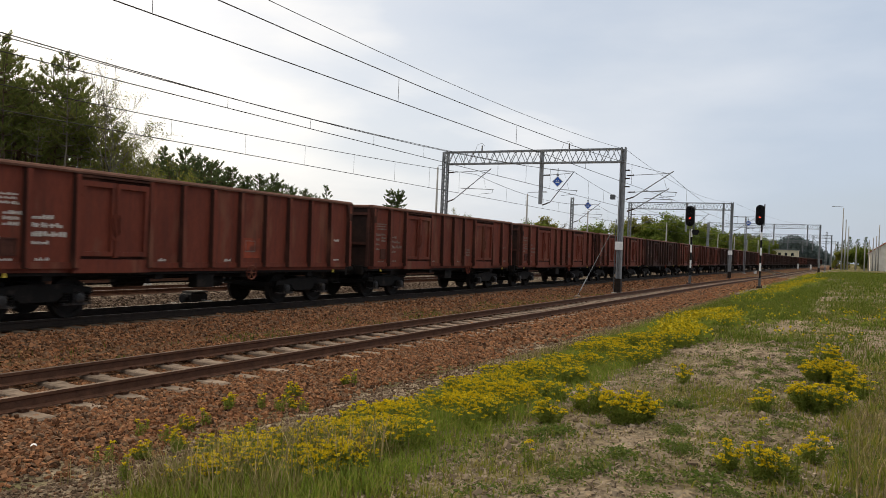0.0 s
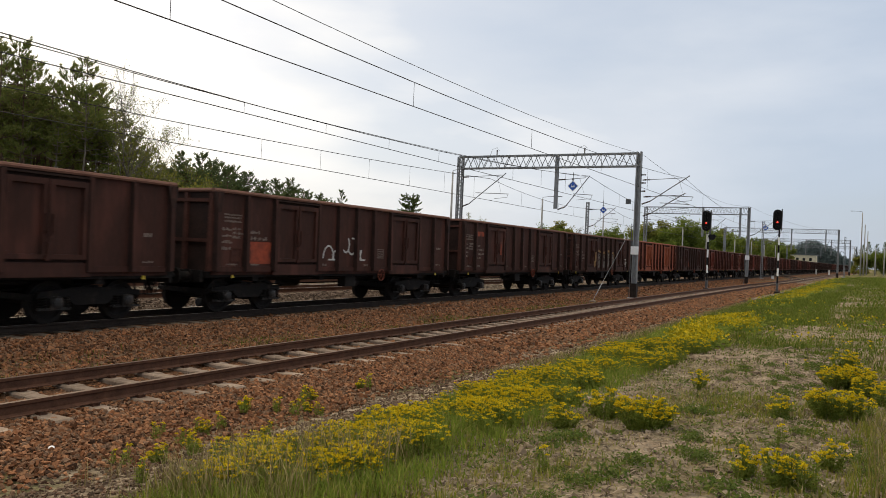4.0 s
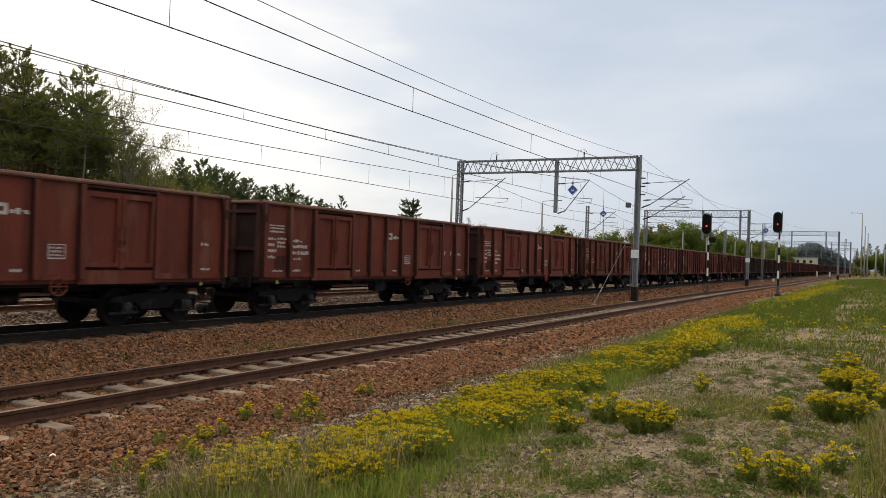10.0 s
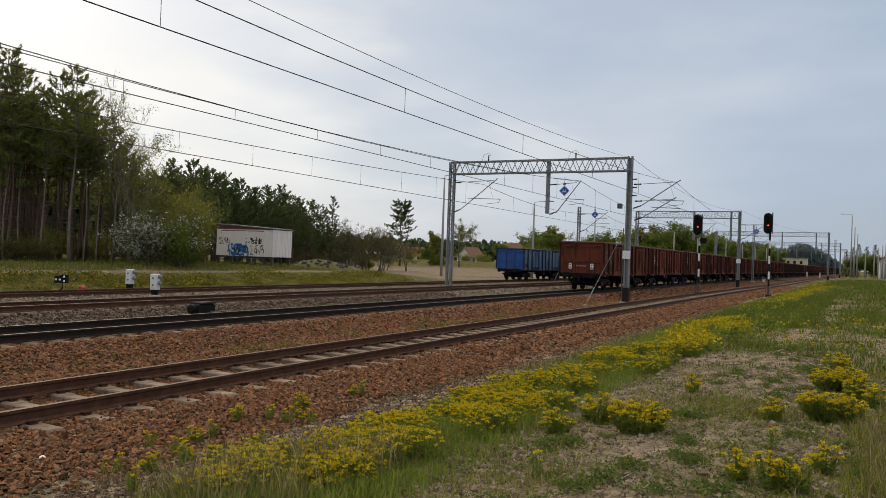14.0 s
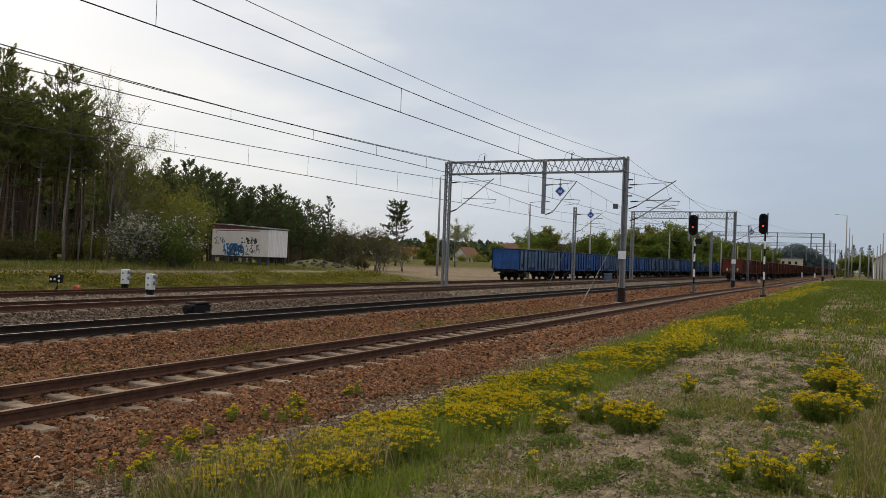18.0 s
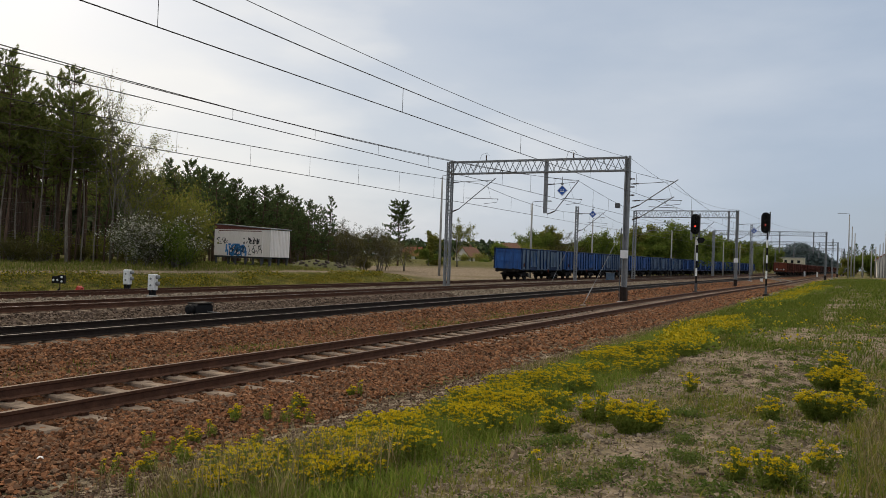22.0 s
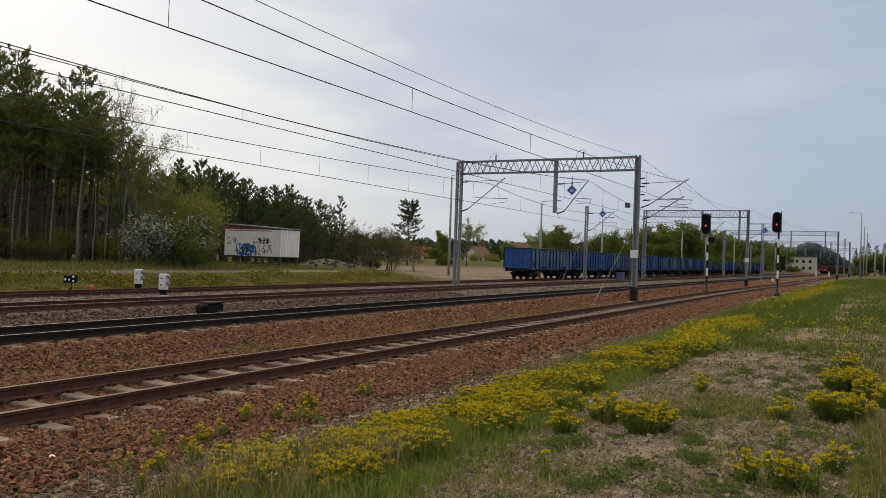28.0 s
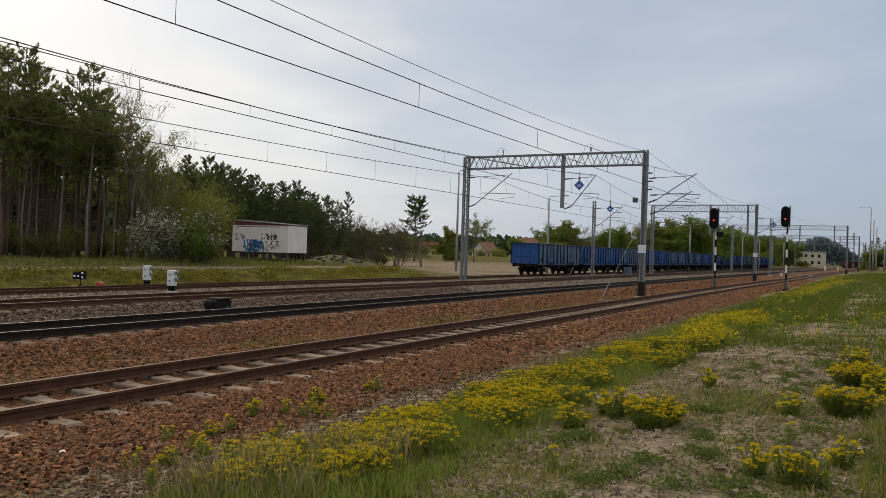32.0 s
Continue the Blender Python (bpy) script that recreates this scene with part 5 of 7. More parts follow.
dwarf = thing("dwarf_signal", "small black dwarf signal with four white lamps", "dwarf signal", (-33.7, 24.5, level(-33.7, 24.5)), 25)
part("foot", Shape().box(-0.2, 0.2, -0.2, 0.2, -0.1, 0.08), MAST_CONCRETE, dwarf)
part("stem", Shape().rod([(-0.22, 0, 0.02), (-0.08, 0, 0.08), (0.06, 0, 0.2), (0.06, 0, 0.5)], 0.045, 8), BLACK_ENAMEL, dwarf)
_hd = part("housing", Shape().prism([(-0.3, 0.46), (0.28, 0.46), (0.3, 0.5), (0.3, 0.86), (0.02, 0.86), (-0.02, 0.8), (-0.3, 0.8)], 0.2), BLACK_ENAMEL, dwarf)
for _x, _z in ((-0.21, 0.62), (-0.02, 0.62), (0.19, 0.56), (0.19, 0.77)):
    part("lamp", Shape().lathe((_x, -0.105, _z), (0, -1, 0), [(0, 0.055), (0.02, 0.05), (0.03, 0.02)], 10), WHITE_SIGN, _hd)

stop = thing("point_lever", "red-painted hand point lever beside the siding", "point lever", (-33.2, 25.2, level(-33.2, 25.2)))
part("bed", Shape().box(-0.5, 0.5, -0.12, 0.12, -0.05, 0.06), MAST_CONCRETE, stop)
part("lever", Shape().rod([(-0.35, 0, 0.06), (0.1, 0, 0.2), (0.4, 0, 0.24)], 0.035, 6), RED_PAINT, stop)
part("weight", Shape().lathe((0.1, -0.13, 0.17), (0, 1, 0), [(0, 0.12), (0.05, 0.17), (0.2, 0.17), (0.26, 0.12)], 12), RED_PAINT, stop)

motor = thing("point_motor", "black point motor on a plate between the tracks", "point motor", (-19.7, 19.7, level(-19.7, 19.7)), 4)
part("plate", Shape().box(-0.45, 0.5, -0.75, 0.75, -0.04, 0.04), DARK_STEEL, motor)
part("casing", Shape().chamfered(-0.22, 0.25, -0.4, 0.4, 0.04, 0.38, 0.06), BLACK_ENAMEL, motor)
part("lid", Shape().chamfered(-0.24, 0.27, -0.32, 0.43, 0.38, 0.43, 0.03), UNDER, motor)
part("end_bell", Shape().lathe((0.0, -0.41, 0.2), (0, -1, 0), [(0, 0.17), (0.12, 0.16), (0.16, 0.1)], 12), BLACK_ENAMEL, motor)
part("throw_rod", Shape().rod([(0.28, 0.1, 0.12), (2.2, 0.1, 0.06)], 0.025, 6), DARK_STEEL, motor)

cabinet = thing("cable_cabinet", "small grey-blue cable cabinet beside the siding", "cabinet", (-27.6, 100.0, level(-27.6, 100.0)))
part("body", Shape().chamfered(-0.5, 0.5, -0.25, 0.25, 0.0, 1.0, 0.04), PAINT["faded"], cabinet)
part("lid", Shape().box(-0.55, 0.55, -0.3, 0.3, 1.0, 1.06), GALVANIZED, cabinet)

for _x, _y in ((-11.6, 255.0), (-8.6, 268.0), (-12.9, 140.0)):
    _p = thing("marker_post", "short white trackside marker post", "marker post", (_x, _y, level(_x, _y)), group="white marker posts")
    part("post", Shape().box(-0.22, 0.22, -0.15, 0.15, -0.1, 1.5 if _y > 200 else 0.5), WHITE_BOX, _p)
    part("cap", Shape().box(-0.26, 0.26, -0.19, 0.19, 1.5 if _y > 200 else 0.5, 1.6 if _y > 200 else 0.58), GALVANIZED, _p)

stone_white = thing("white_stone", "pale whitish stone lying on the ballast", "stone", (-7.41, 5.25, level(-7.41, 5.25)))
_bm = bmesh.new()
bmesh.ops.create_icosphere(_bm, subdivisions=2, radius=0.036)
for _v in _bm.verts:
    _v.co *= 1 + 0.35 * noise.noise(_v.co * 20)
    _v.co.z = _v.co.z * 0.7 + 0.03
_me = bpy.data.meshes.new("pebble")
_bm.to_mesh(_me)
_bm.free()
_me.materials.append(WHITE_SIGN)
part("pebble", _me, None, stone_white)


# ---- the white shed on legs ----
SHED_WHITE = material("white_shed_steel", (0.68, 0.635, 0.61), (0.84, 0.79, 0.76), 1.2, 0.6, fine=14, streak=(1, 1, 0.25), spots=(0.42, 0.36, 0.31), spot_level=0.66, spot_scale=1.2)
SHED_ROOF = material("red_brown_roof_edge", (0.13, 0.045, 0.04), (0.22, 0.085, 0.075), 2, 0.7)


def scrawl(s, rng, x0, x1, z0, z1, n, w, y):
    """Loose strokes of paint on a wall that faces -y."""
    for _ in range(n):
        x, z = rng.uniform(x0, x1), rng.uniform(z0, z1)
        a = rng.uniform(0, 6.3)
        r = rng.uniform(0.12, 0.4) * (z1 - z0)
        turn = rng.choice((-1, 1)) * rng.uniform(1.5, 4.5)
        pts = []
        for q in range(7):
            f = q / 6
            pts.append((min(max(x + r * math.cos(a + turn * f) * 0.6, x0), x1), min(max(z + r * math.sin(a + turn * f), z0), z1)))
        for (xa, za), (xb, zb) in zip(pts, pts[1:]):
            if abs(xa - xb) + abs(za - zb) > 0.01:
                s.bar((xa, y, za), (xb, y, zb), w, 0.006, up=(0, 1, 0))
    return s


def shed():
    t = thing("storage_shed", "white corrugated steel shed on short legs with blue graffiti", "shed", (-46.9, 52.9, level(-46.0, 52.5) + 0.1), 1)
    L, W, z0, z1 = 6.3, 2.6, 0.72, 3.05
    part("front_wall", Shape().box(-L / 2, L / 2, -W / 2, -W / 2 + 0.06, z0, z1), SHED_WHITE, t)
    part("back_wall", Shape().box(-L / 2, L / 2, W / 2 - 0.06, W / 2, z0, z1), SHED_WHITE, t)
    for x in (-L / 2, L / 2 - 0.06):
        part("end_wall", Shape().box(x, x + 0.06, -W / 2 + 0.06, W / 2 - 0.06, z0, z1), SHED_WHITE, t)
    for i in range(12):
        y = -W / 2 + 0.2 + i * (W - 0.4) / 11
        part("corrugation", Shape().add([(L / 2, y - 0.07, z0), (L / 2 + 0.05, y - 0.03, z0), (L / 2 + 0.05, y + 0.03, z0), (L / 2, y + 0.07, z0), (L / 2, y - 0.07, z1), (L / 2 + 0.05, y - 0.03, z1), (L / 2 + 0.05, y + 0.03, z1), (L / 2, y + 0.07, z1)],
                                        [(0, 1, 5, 4), (1, 2, 6, 5), (2, 3, 7, 6), (3, 2, 1, 0), (4, 5, 6, 7)]), SHED_WHITE, t)
    part("corner_trim", Shape().box(L / 2 - 0.9, L / 2 - 0.84, -W / 2 - 0.03, -W / 2, z0, z1), SHED_WHITE, t)
    roof = Shape()
    roof.add([(-L / 2 - 0.1, -W / 2 - 0.1, z1 + 0.42), (L / 2 + 0.1, -W / 2 - 0.1, z1 + 0.06), (L / 2 + 0.1, W / 2 + 0.1, z1 + 0.06), (-L / 2 - 0.1, W / 2 + 0.1, z1 + 0.42),
              (-L / 2 - 0.1, -W / 2 - 0.1, z1 + 0.5), (L / 2 + 0.1, -W / 2 - 0.1, z1 + 0.14), (L / 2 + 0.1, W / 2 + 0.1, z1 + 0.14), (-L / 2 - 0.1, W / 2 + 0.1, z1 + 0.5)], BOX)
    part("roof", roof, GALVANIZED, t, "thin pale sheet roof")
    part("fascia", Shape().add([(-L / 2, -W / 2 - 0.02, z1), (L / 2, -W / 2 - 0.02, z1), (L / 2, -W / 2 + 0.05, z1), (-L / 2, -W / 2 + 0.05, z1),
                                (-L / 2, -W / 2 - 0.02, z1 + 0.42), (L / 2, -W / 2 - 0.02, z1 + 0.06), (L / 2, -W / 2 + 0.05, z1 + 0.06), (-L / 2, -W / 2 + 0.05, z1 + 0.42)], BOX), SHED_ROOF, t, "red-brown roof fascia")
    for y in (-W / 2 + 0.1, W / 2 - 0.2):
        part("sole_beam", Shape().box(-L / 2, L / 2, y, y + 0.12, z0 - 0.16, z0), DARK_STEEL, t)
        for x in (-3.0, -1.6, -0.8, 0.3, 1.2, 2.1, 3.0):
            part("leg", Shape().box(x - 0.07, x + 0.07, y - 0.02, y + 0.12, -0.15, z0 - 0.16), DARK_STEEL, t)
    part("brace", Shape().bar((-1.6, -W / 2 + 0.1, 0.0), (1.2, -W / 2 + 0.1, 0.05), 0.08), DARK_STEEL, t)
    rng = random.Random(5)
    y = -W / 2 - 0.004
    g = part("graffiti_fill", scrawl(Shape(), rng, -1.8, 0.5, z0 + 0.08, z0 + 1.0, 34, 0.17, y), SPRAY_BLUE, t, "blue sprayed lettering shapes")
    part("graffiti_line", scrawl(Shape(), rng, -1.4, 0.4, z0 + 0.1, z0 + 1.1, 16, 0.045, y - 0.006), SPRAY_BLACK, t)
    part("graffiti_tag", scrawl(Shape(), rng, 0.1, 1.9, z0 + 1.1, z0 + 1.65, 22, 0.075, y), SPRAY_BLACK, t)
    part("graffiti_tag", scrawl(Shape(), rng, -2.9, -1.5, z0 + 1.05, z0 + 1.6, 14, 0.07, y), SPRAY_BLACK, t)
    part("graffiti_curl", scrawl(Shape(), rng, 0.6, 2.2, z0 + 0.15, z0 + 0.95, 12, 0.06, y), SPRAY_BLACK, t)
    part("rivet_strip", Shape().box(-L / 2 + 0.5, L / 2 - 1.0, -W / 2 - 0.008, -W / 2, z1 - 0.16, z1 - 0.1), SHED_ROOF, t)
    return t


shed()

# ---- houses and the station building far off ----
ROOF_RED = material("red_roof_tiles", (0.16, 0.05, 0.035), (0.30, 0.10, 0.07), 2, 0.8)
ROOF_BROWN = material("brown_roof_tiles", (0.12, 0.06, 0.04), (0.22, 0.12, 0.08), 2, 0.8)
PLASTER = material("pale_plaster", (0.50, 0.47, 0.42), (0.66, 0.63, 0.58), 1, 0.85)
CREAM = material("cream_plaster", (0.46, 0.42, 0.30), (0.60, 0.55, 0.41), 1, 0.85)
PANE = plain("dark_window_glass", (0.02, 0.025, 0.03), 0.08)


def house(x, y, w, d, wall_h, roof_h, roof, turn, label, walls=None, cols=3, rows=1):
    t = thing("house", label, "house", (x, y, level(x, y) - 0.05), turn, "houses beyond the tracks")
    body = part("wall", Shape().box(-w / 2, w / 2, -d / 2, d / 2, 0, wall_h), walls or PLASTER, t)
    for s in (-1, 1):
        part("gable", Shape().prism([(-d / 2, 0), (d / 2, 0), (0, roof_h)], 0.2, pose(s * (w / 2 - 0.1), 0, wall_h, 0, 0, 90)), walls or PLASTER, t)
        e = 0.4
        sl = roof_h / (d / 2)
        part("roof_slope", Shape().add([(-w / 2 - e, s * (d / 2 + e), wall_h - sl * e), (w / 2 + e, s * (d / 2 + e), wall_h - sl * e), (w / 2 + e, 0, wall_h + roof_h), (-w / 2 - e, 0, wall_h + roof_h),
                                        (-w / 2 - e, s * (d / 2 + e), wall_h - sl * e + 0.2), (w / 2 + e, s * (d / 2 + e), wall_h - sl * e + 0.2), (w / 2 + e, 0, wall_h + roof_h + 0.2), (-w / 2 - e, 0, wall_h + roof_h + 0.2)], BOX), roof, t)
    part("chimney", Shape().box(w * 0.15, w * 0.15 + 0.6, 0.2, 0.8, wall_h, wall_h + roof_h + 0.8), ROOF_BROWN, t)
    for r in range(rows):
        for c in range(cols):
            xx = -w / 2 + (c + 0.5) * w / cols
            win = part("window", Shape().box(xx - 0.55, xx + 0.55, -d / 2 - 0.05, -d / 2 + 0.02, 0.95 + r * 2.7, 2.3 + r * 2.7), WHITE_SIGN, t)
            part("pane", Shape().box(xx - 0.46, xx + 0.46, -d / 2 - 0.065, -d / 2 - 0.051, 1.03 + r * 2.7, 2.22 + r * 2.7), PANE, win)
    return t


house(-124, 215, 6, 6, 2.4, 2.4, ROOF_RED, 20, "small house with a red tiled roof among trees")
house(-104.5, 216.5, 6, 6, 2.6, 2.8, ROOF_BROWN, 75, "small pale house with a brown gabled roof")
house(-92.5, 223, 7, 7, 4.4, 2.6, ROOF_BROWN, 20, "house with a brown roof behind trees")
house(-71.5, 235, 7, 7, 4.6, 2.6, ROOF_BROWN, 20, "house with a brown roof behind trees")
house(10.6, 203, 10, 10, 4.2, 3.6, ROOF_RED, 90, "white house with a red tiled roof beside the line")

station = thing("signal_box", "cream plastered two-storey signal box with small dark windows", "building", (-26.0, 420.0, 0.0))
part("wall", Shape().box(-6.9, 6.9, -4, 4, 0, 7.3), CREAM, station)
part("flat_roof", Shape().box(-7.2, 7.2, -4.3, 4.3, 7.3, 7.6), GALVANIZED, station)
for _c in range(4):
    for _r in range(2):
        _x = -4.4 + 2.9 * _c
        part("window", Shape().box(_x - 0.6, _x + 0.6, -4.06, -3.98, 1.4 + 3.2 * _r, 2.8 + 3.2 * _r), PANE, station)

# ---- plants ----
RS = np.random.RandomState(11)
BARK_PINE = material("pine_bark", (0.05, 0.033, 0.024), (0.15, 0.098, 0.07), 4, 0.9, fine=25, streak=(1, 1, 0.3), bump=0.6, relief=0.03)
BARK_GREY = material("grey_bark", (0.08, 0.07, 0.058), (0.20, 0.18, 0.15), 5, 0.9, fine=25, streak=(1, 1, 0.3), bump=0.5, relief=0.02)
BARK_PALE = material("pale_birch_bark", (0.10, 0.085, 0.068), (0.25, 0.22, 0.18), 5, 0.9, fine=25, streak=(1, 1, 0.3), bump=0.4, relief=0.02)
NEEDLES = shades([(0.10, 0.135, 0.040), (0.155, 0.185, 0.05), (0.225, 0.23, 0.066), (0.12, 0.155, 0.045)], 0.55)
NEEDLES_DARK = shades([(0.065, 0.10, 0.042), (0.095, 0.135, 0.052), (0.14, 0.17, 0.06), (0.075, 0.11, 0.046)], 0.45)
LEAF_SPRING = shades([(0.11, 0.13, 0.025), (0.20, 0.215, 0.04), (0.16, 0.15, 0.04), (0.27, 0.265, 0.06)], 0.5)
LEAF_GREEN = shades([(0.08, 0.12, 0.022), (0.125, 0.17, 0.03), (0.18, 0.215, 0.042), (0.10, 0.14, 0.026)], 0.55)
LEAF_BROWN = shades([(0.065, 0.06, 0.022), (0.12, 0.10, 0.036), (0.11, 0.115, 0.032), (0.075, 0.065, 0.025)], 0.5)
BLOSSOM = shades([(0.55, 0.54, 0.46), (0.09, 0.105, 0.04), (0.14, 0.15, 0.06), (0.68, 0.66, 0.58), (0.08, 0.09, 0.035), (0.11, 0.12, 0.05)], 0.3)
FAR_LEAF = shades([(0.05, 0.08, 0.03), (0.075, 0.10, 0.04), (0.065, 0.085, 0.045), (0.09, 0.11, 0.045)])
# pale blue-green: distance haze mixed into the leaf tones
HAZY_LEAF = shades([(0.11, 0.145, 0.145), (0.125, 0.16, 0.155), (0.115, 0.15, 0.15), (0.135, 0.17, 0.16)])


def leaf_arrays(points, size, rng, flat=0.0, thin=0.55):
    """A four-sided leaf or tuft at each point, turned at random."""
    p = np.asarray(points, float)
    n = len(p)
    a = rng.normal(size=(n, 3))
    a[:, 2] *= 1 - flat
    a /= np.linalg.norm(a, axis=1)[:, None]
    b = np.cross(a, rng.normal(size=(n, 3)))
    b /= np.linalg.norm(b, axis=1)[:, None]
    s = (size * rng.uniform(0.6, 1.4, n))[:, None]
    v = np.stack([p - a * s, p + b * s * thin, p + a * s, p - b * s * thin], 1).reshape(-1, 3)
    return v, np.arange(4 * n).reshape(-1, 4)


def limb(s, pts, r0, r1, n=6):
    k = len(pts) - 1
    s.rod(pts, [r0 + (r1 - r0) * i / k for i in range(k + 1)], n)


def pine_meshes(seed, h=14.0, crown=0.5, spread=2.4, whorls=12, needles=16, taper=0.75, thick=0.13, wide=0.03, bark=None, leaf=None, stubs=12):
    """A pine: whorls of branches that turn up at their ends, each with candle-like tufts of needles."""
    rng = np.random.RandomState(seed)
    s = Shape()
    lean = rng.uniform(-0.35, 0.35, 2)

    def axis(z):
        return np.array([lean[0] * (z / h) ** 2 + 0.08 * math.sin(z * 0.7 + seed), lean[1] * (z / h) ** 2 + 0.08 * math.sin(z * 0.5 + 2 * seed), z])

    limb(s, [tuple(axis(h * i / 10 - (0.3 if i == 0 else 0))) for i in range(11)], thick, 0.02, 7)
    foot, way = [], []
    for w in range(whorls):
        f = (w + 0.6 * rng.rand()) / whorls
        z = h * (1 - crown) + h * crown * f ** 0.92
        for b in range(3 + int(rng.rand() * 3)):
            a = rng.uniform(0, 6.283)
            ln = spread * (0.13 + 0.95 * (1 - f) ** taper * min(1, 0.5 + 2.0 * f)) * rng.uniform(0.55, 1.15)
            out = np.array([math.cos(a), math.sin(a), 0])
            p0 = axis(z)
            mid = p0 + out * ln * 0.55 + [0, 0, ln * rng.uniform(-0.05, 0.2)]
            tip = p0 + out * ln + [0, 0, ln * rng.uniform(0.15, 0.5) + 0.25 * f]
            limb(s, [tuple(p0), tuple(mid), tuple(tip)], 0.045 * (1 - 0.6 * f), 0.012, 4)
            k = 3 + int(8 * ln / spread)
            t = np.append(rng.uniform(0.3, 1.0, k), 1.0)
            side = np.array([-out[1], out[0], 0])
            for q in t:
                p = (p0 * (1 - q) + mid * q) * (1 - q) + (mid * (1 - q) + tip * q) * q
                p = p + side * rng.normal() * 0.3 * ln * (1.15 - q) + [0, 0, rng.uniform(0.0, 0.15)]
                foot.append(p)
                way.append(out * rng.uniform(0.1, 0.7) + side * rng.normal() * 0.4 + [0, 0, rng.uniform(0.35, 1.0)])
    foot.append(axis(h))
    way.append(np.array([0, 0, 1.0]))
    for i in range(stubs):  # dead stubs below the crown
        z, a = h * rng.uniform(0.12, 1 - crown * 0.9), rng.uniform(0, 6.283)
        ln = rng.uniform(0.3, 1.3)
        p0 = axis(z)
        limb(s, [tuple(p0), (p0[0] + ln * math.cos(a), p0[1] + ln * math.sin(a), z + rng.uniform(-0.2, 0.2))], 0.02, 0.006, 4)
    foot, way = np.repeat(np.array(foot), needles, 0), np.repeat(np.array(way), needles, 0)
    n = len(foot)
    way /= np.linalg.norm(way, axis=1)[:, None]
    c = foot + way * (rng.uniform(0.0, 0.34, n))[:, None] + rng.normal(size=(n, 3)) * 0.035
    ax = way + rng.normal(size=(n, 3)) * 0.55
    ax /= np.linalg.norm(ax, axis=1)[:, None]
    b = np.cross(ax, rng.normal(size=(n, 3)))
    b /= np.linalg.norm(b, axis=1)[:, None]
    ln = rng.uniform(0.07, 0.14, n)[:, None]
    v = np.stack([c - ax * ln, c + b * wide, c + ax * ln, c - b * wide], 1).reshape(-1, 3)
    return s.mesh("trunk", bark or BARK_PINE, True), raw_mesh("crown", v, np.arange(4 * n).reshape(-1, 4), leaf or NEEDLES)


def broad_meshes(seed, h=10.0, leaf=None, n_leaf=2500, size=0.13, bark=None, spread=0.32, low=0.25, multi=1, forks=4, hug=0.03, thick=0.013):
    """A deciduous tree: limbs that fork three times, leaves about the twigs."""
    rng = np.random.RandomState(seed)
    s, tips = Shape(), []

    def grow(p, d, ln, r, depth):
        q = [p]
        cur = p
        for _ in range(3):
            d = d + rng.normal(size=3) * 0.13 + np.array([0, 0, 0.05])
            d = d / np.linalg.norm(d)
            cur = cur + d * ln / 3
            q.append(cur)
        limb(s, [tuple(x) for x in q], max(r, 0.009), max(r * 0.55, 0.007), 5 if depth < 2 else 3)
        if depth >= 2:
            tips.extend(q[1:])
        if depth < forks:
            for _ in range(3 if depth else 5):
                e = d + rng.normal(size=3) * (spread + 0.25)
                e = e / np.linalg.norm(e)
                j = q[rng.randint(1, 4)]
                grow(j, e, ln * rng.uniform(0.5, 0.75), r * 0.5, depth + 1)

    for m in range(multi):
        a = 6.283 * m / multi
        d0 = np.array([0.25 * math.cos(a), 0.25 * math.sin(a), 1.0]) if multi > 1 else np.array([0, 0, 1.0])
        grow(np.array([0, 0, -0.2]), d0 / np.linalg.norm(d0), h * 0.42, thick * h / multi ** 0.5, 0)
    tips = np.array(tips)
    tips = tips[tips[:, 2] > h * low * 0.6]
    v, f = leaf_arrays(tips[rng.randint(0, len(tips), n_leaf)] + rng.normal(size=(n_leaf, 3)) * h * hug, size, rng)
    return s.mesh("trunk", bark or BARK_GREY, True), raw_mesh("crown", v, f, leaf or LEAF_SPRING)


def bush_meshes(seed, w=3.0, h=3.0, leaf=None, n=3800, size=0.085):
    rng = np.random.RandomState(seed)
    s, pts = Shape(), []
    for _ in range(16):
        a, r = rng.uniform(0, 6.283), rng.uniform(0.1, 1) * w / 2
        tip = (r * math.cos(a), r * math.sin(a), h * rng.uniform(0.55, 1.0) * (1 - 0.35 * r / w))
        limb(s, [(0.15 * math.cos(a), 0.15 * math.sin(a), -0.1), (tip[0] * 0.5, tip[1] * 0.5, tip[2] * 0.6), tip], 0.05, 0.012, 4)
        k = n // 16
        t = rng.uniform(0.2, 1.05, k)[:, None] ** 0.6
        pts.append(np.array(tip) * t + rng.normal(size=(k, 3)) * [w * 0.1, w * 0.1, h * 0.08])
    p = np.concatenate(pts)
    p[:, 2] = np.abs(p[:, 2])
    v, f = leaf_arrays(p, size, rng)
    return s.mesh("stem", BARK_GREY, True), raw_mesh("foliage", v, f, leaf or LEAF_BROWN)


def tree(meshes, x, y, scale, label, category="tree", turn=0.0, group="trees of the wood", wide=1.0, name="tree"):
    t = thing(name, label, category, (x, y, level(x, y)), turn, group)
    t.scale = (scale * wide, scale * wide, scale)
    for me in meshes:
        part(me.name.split(".")[0], me, None, t)
    return t


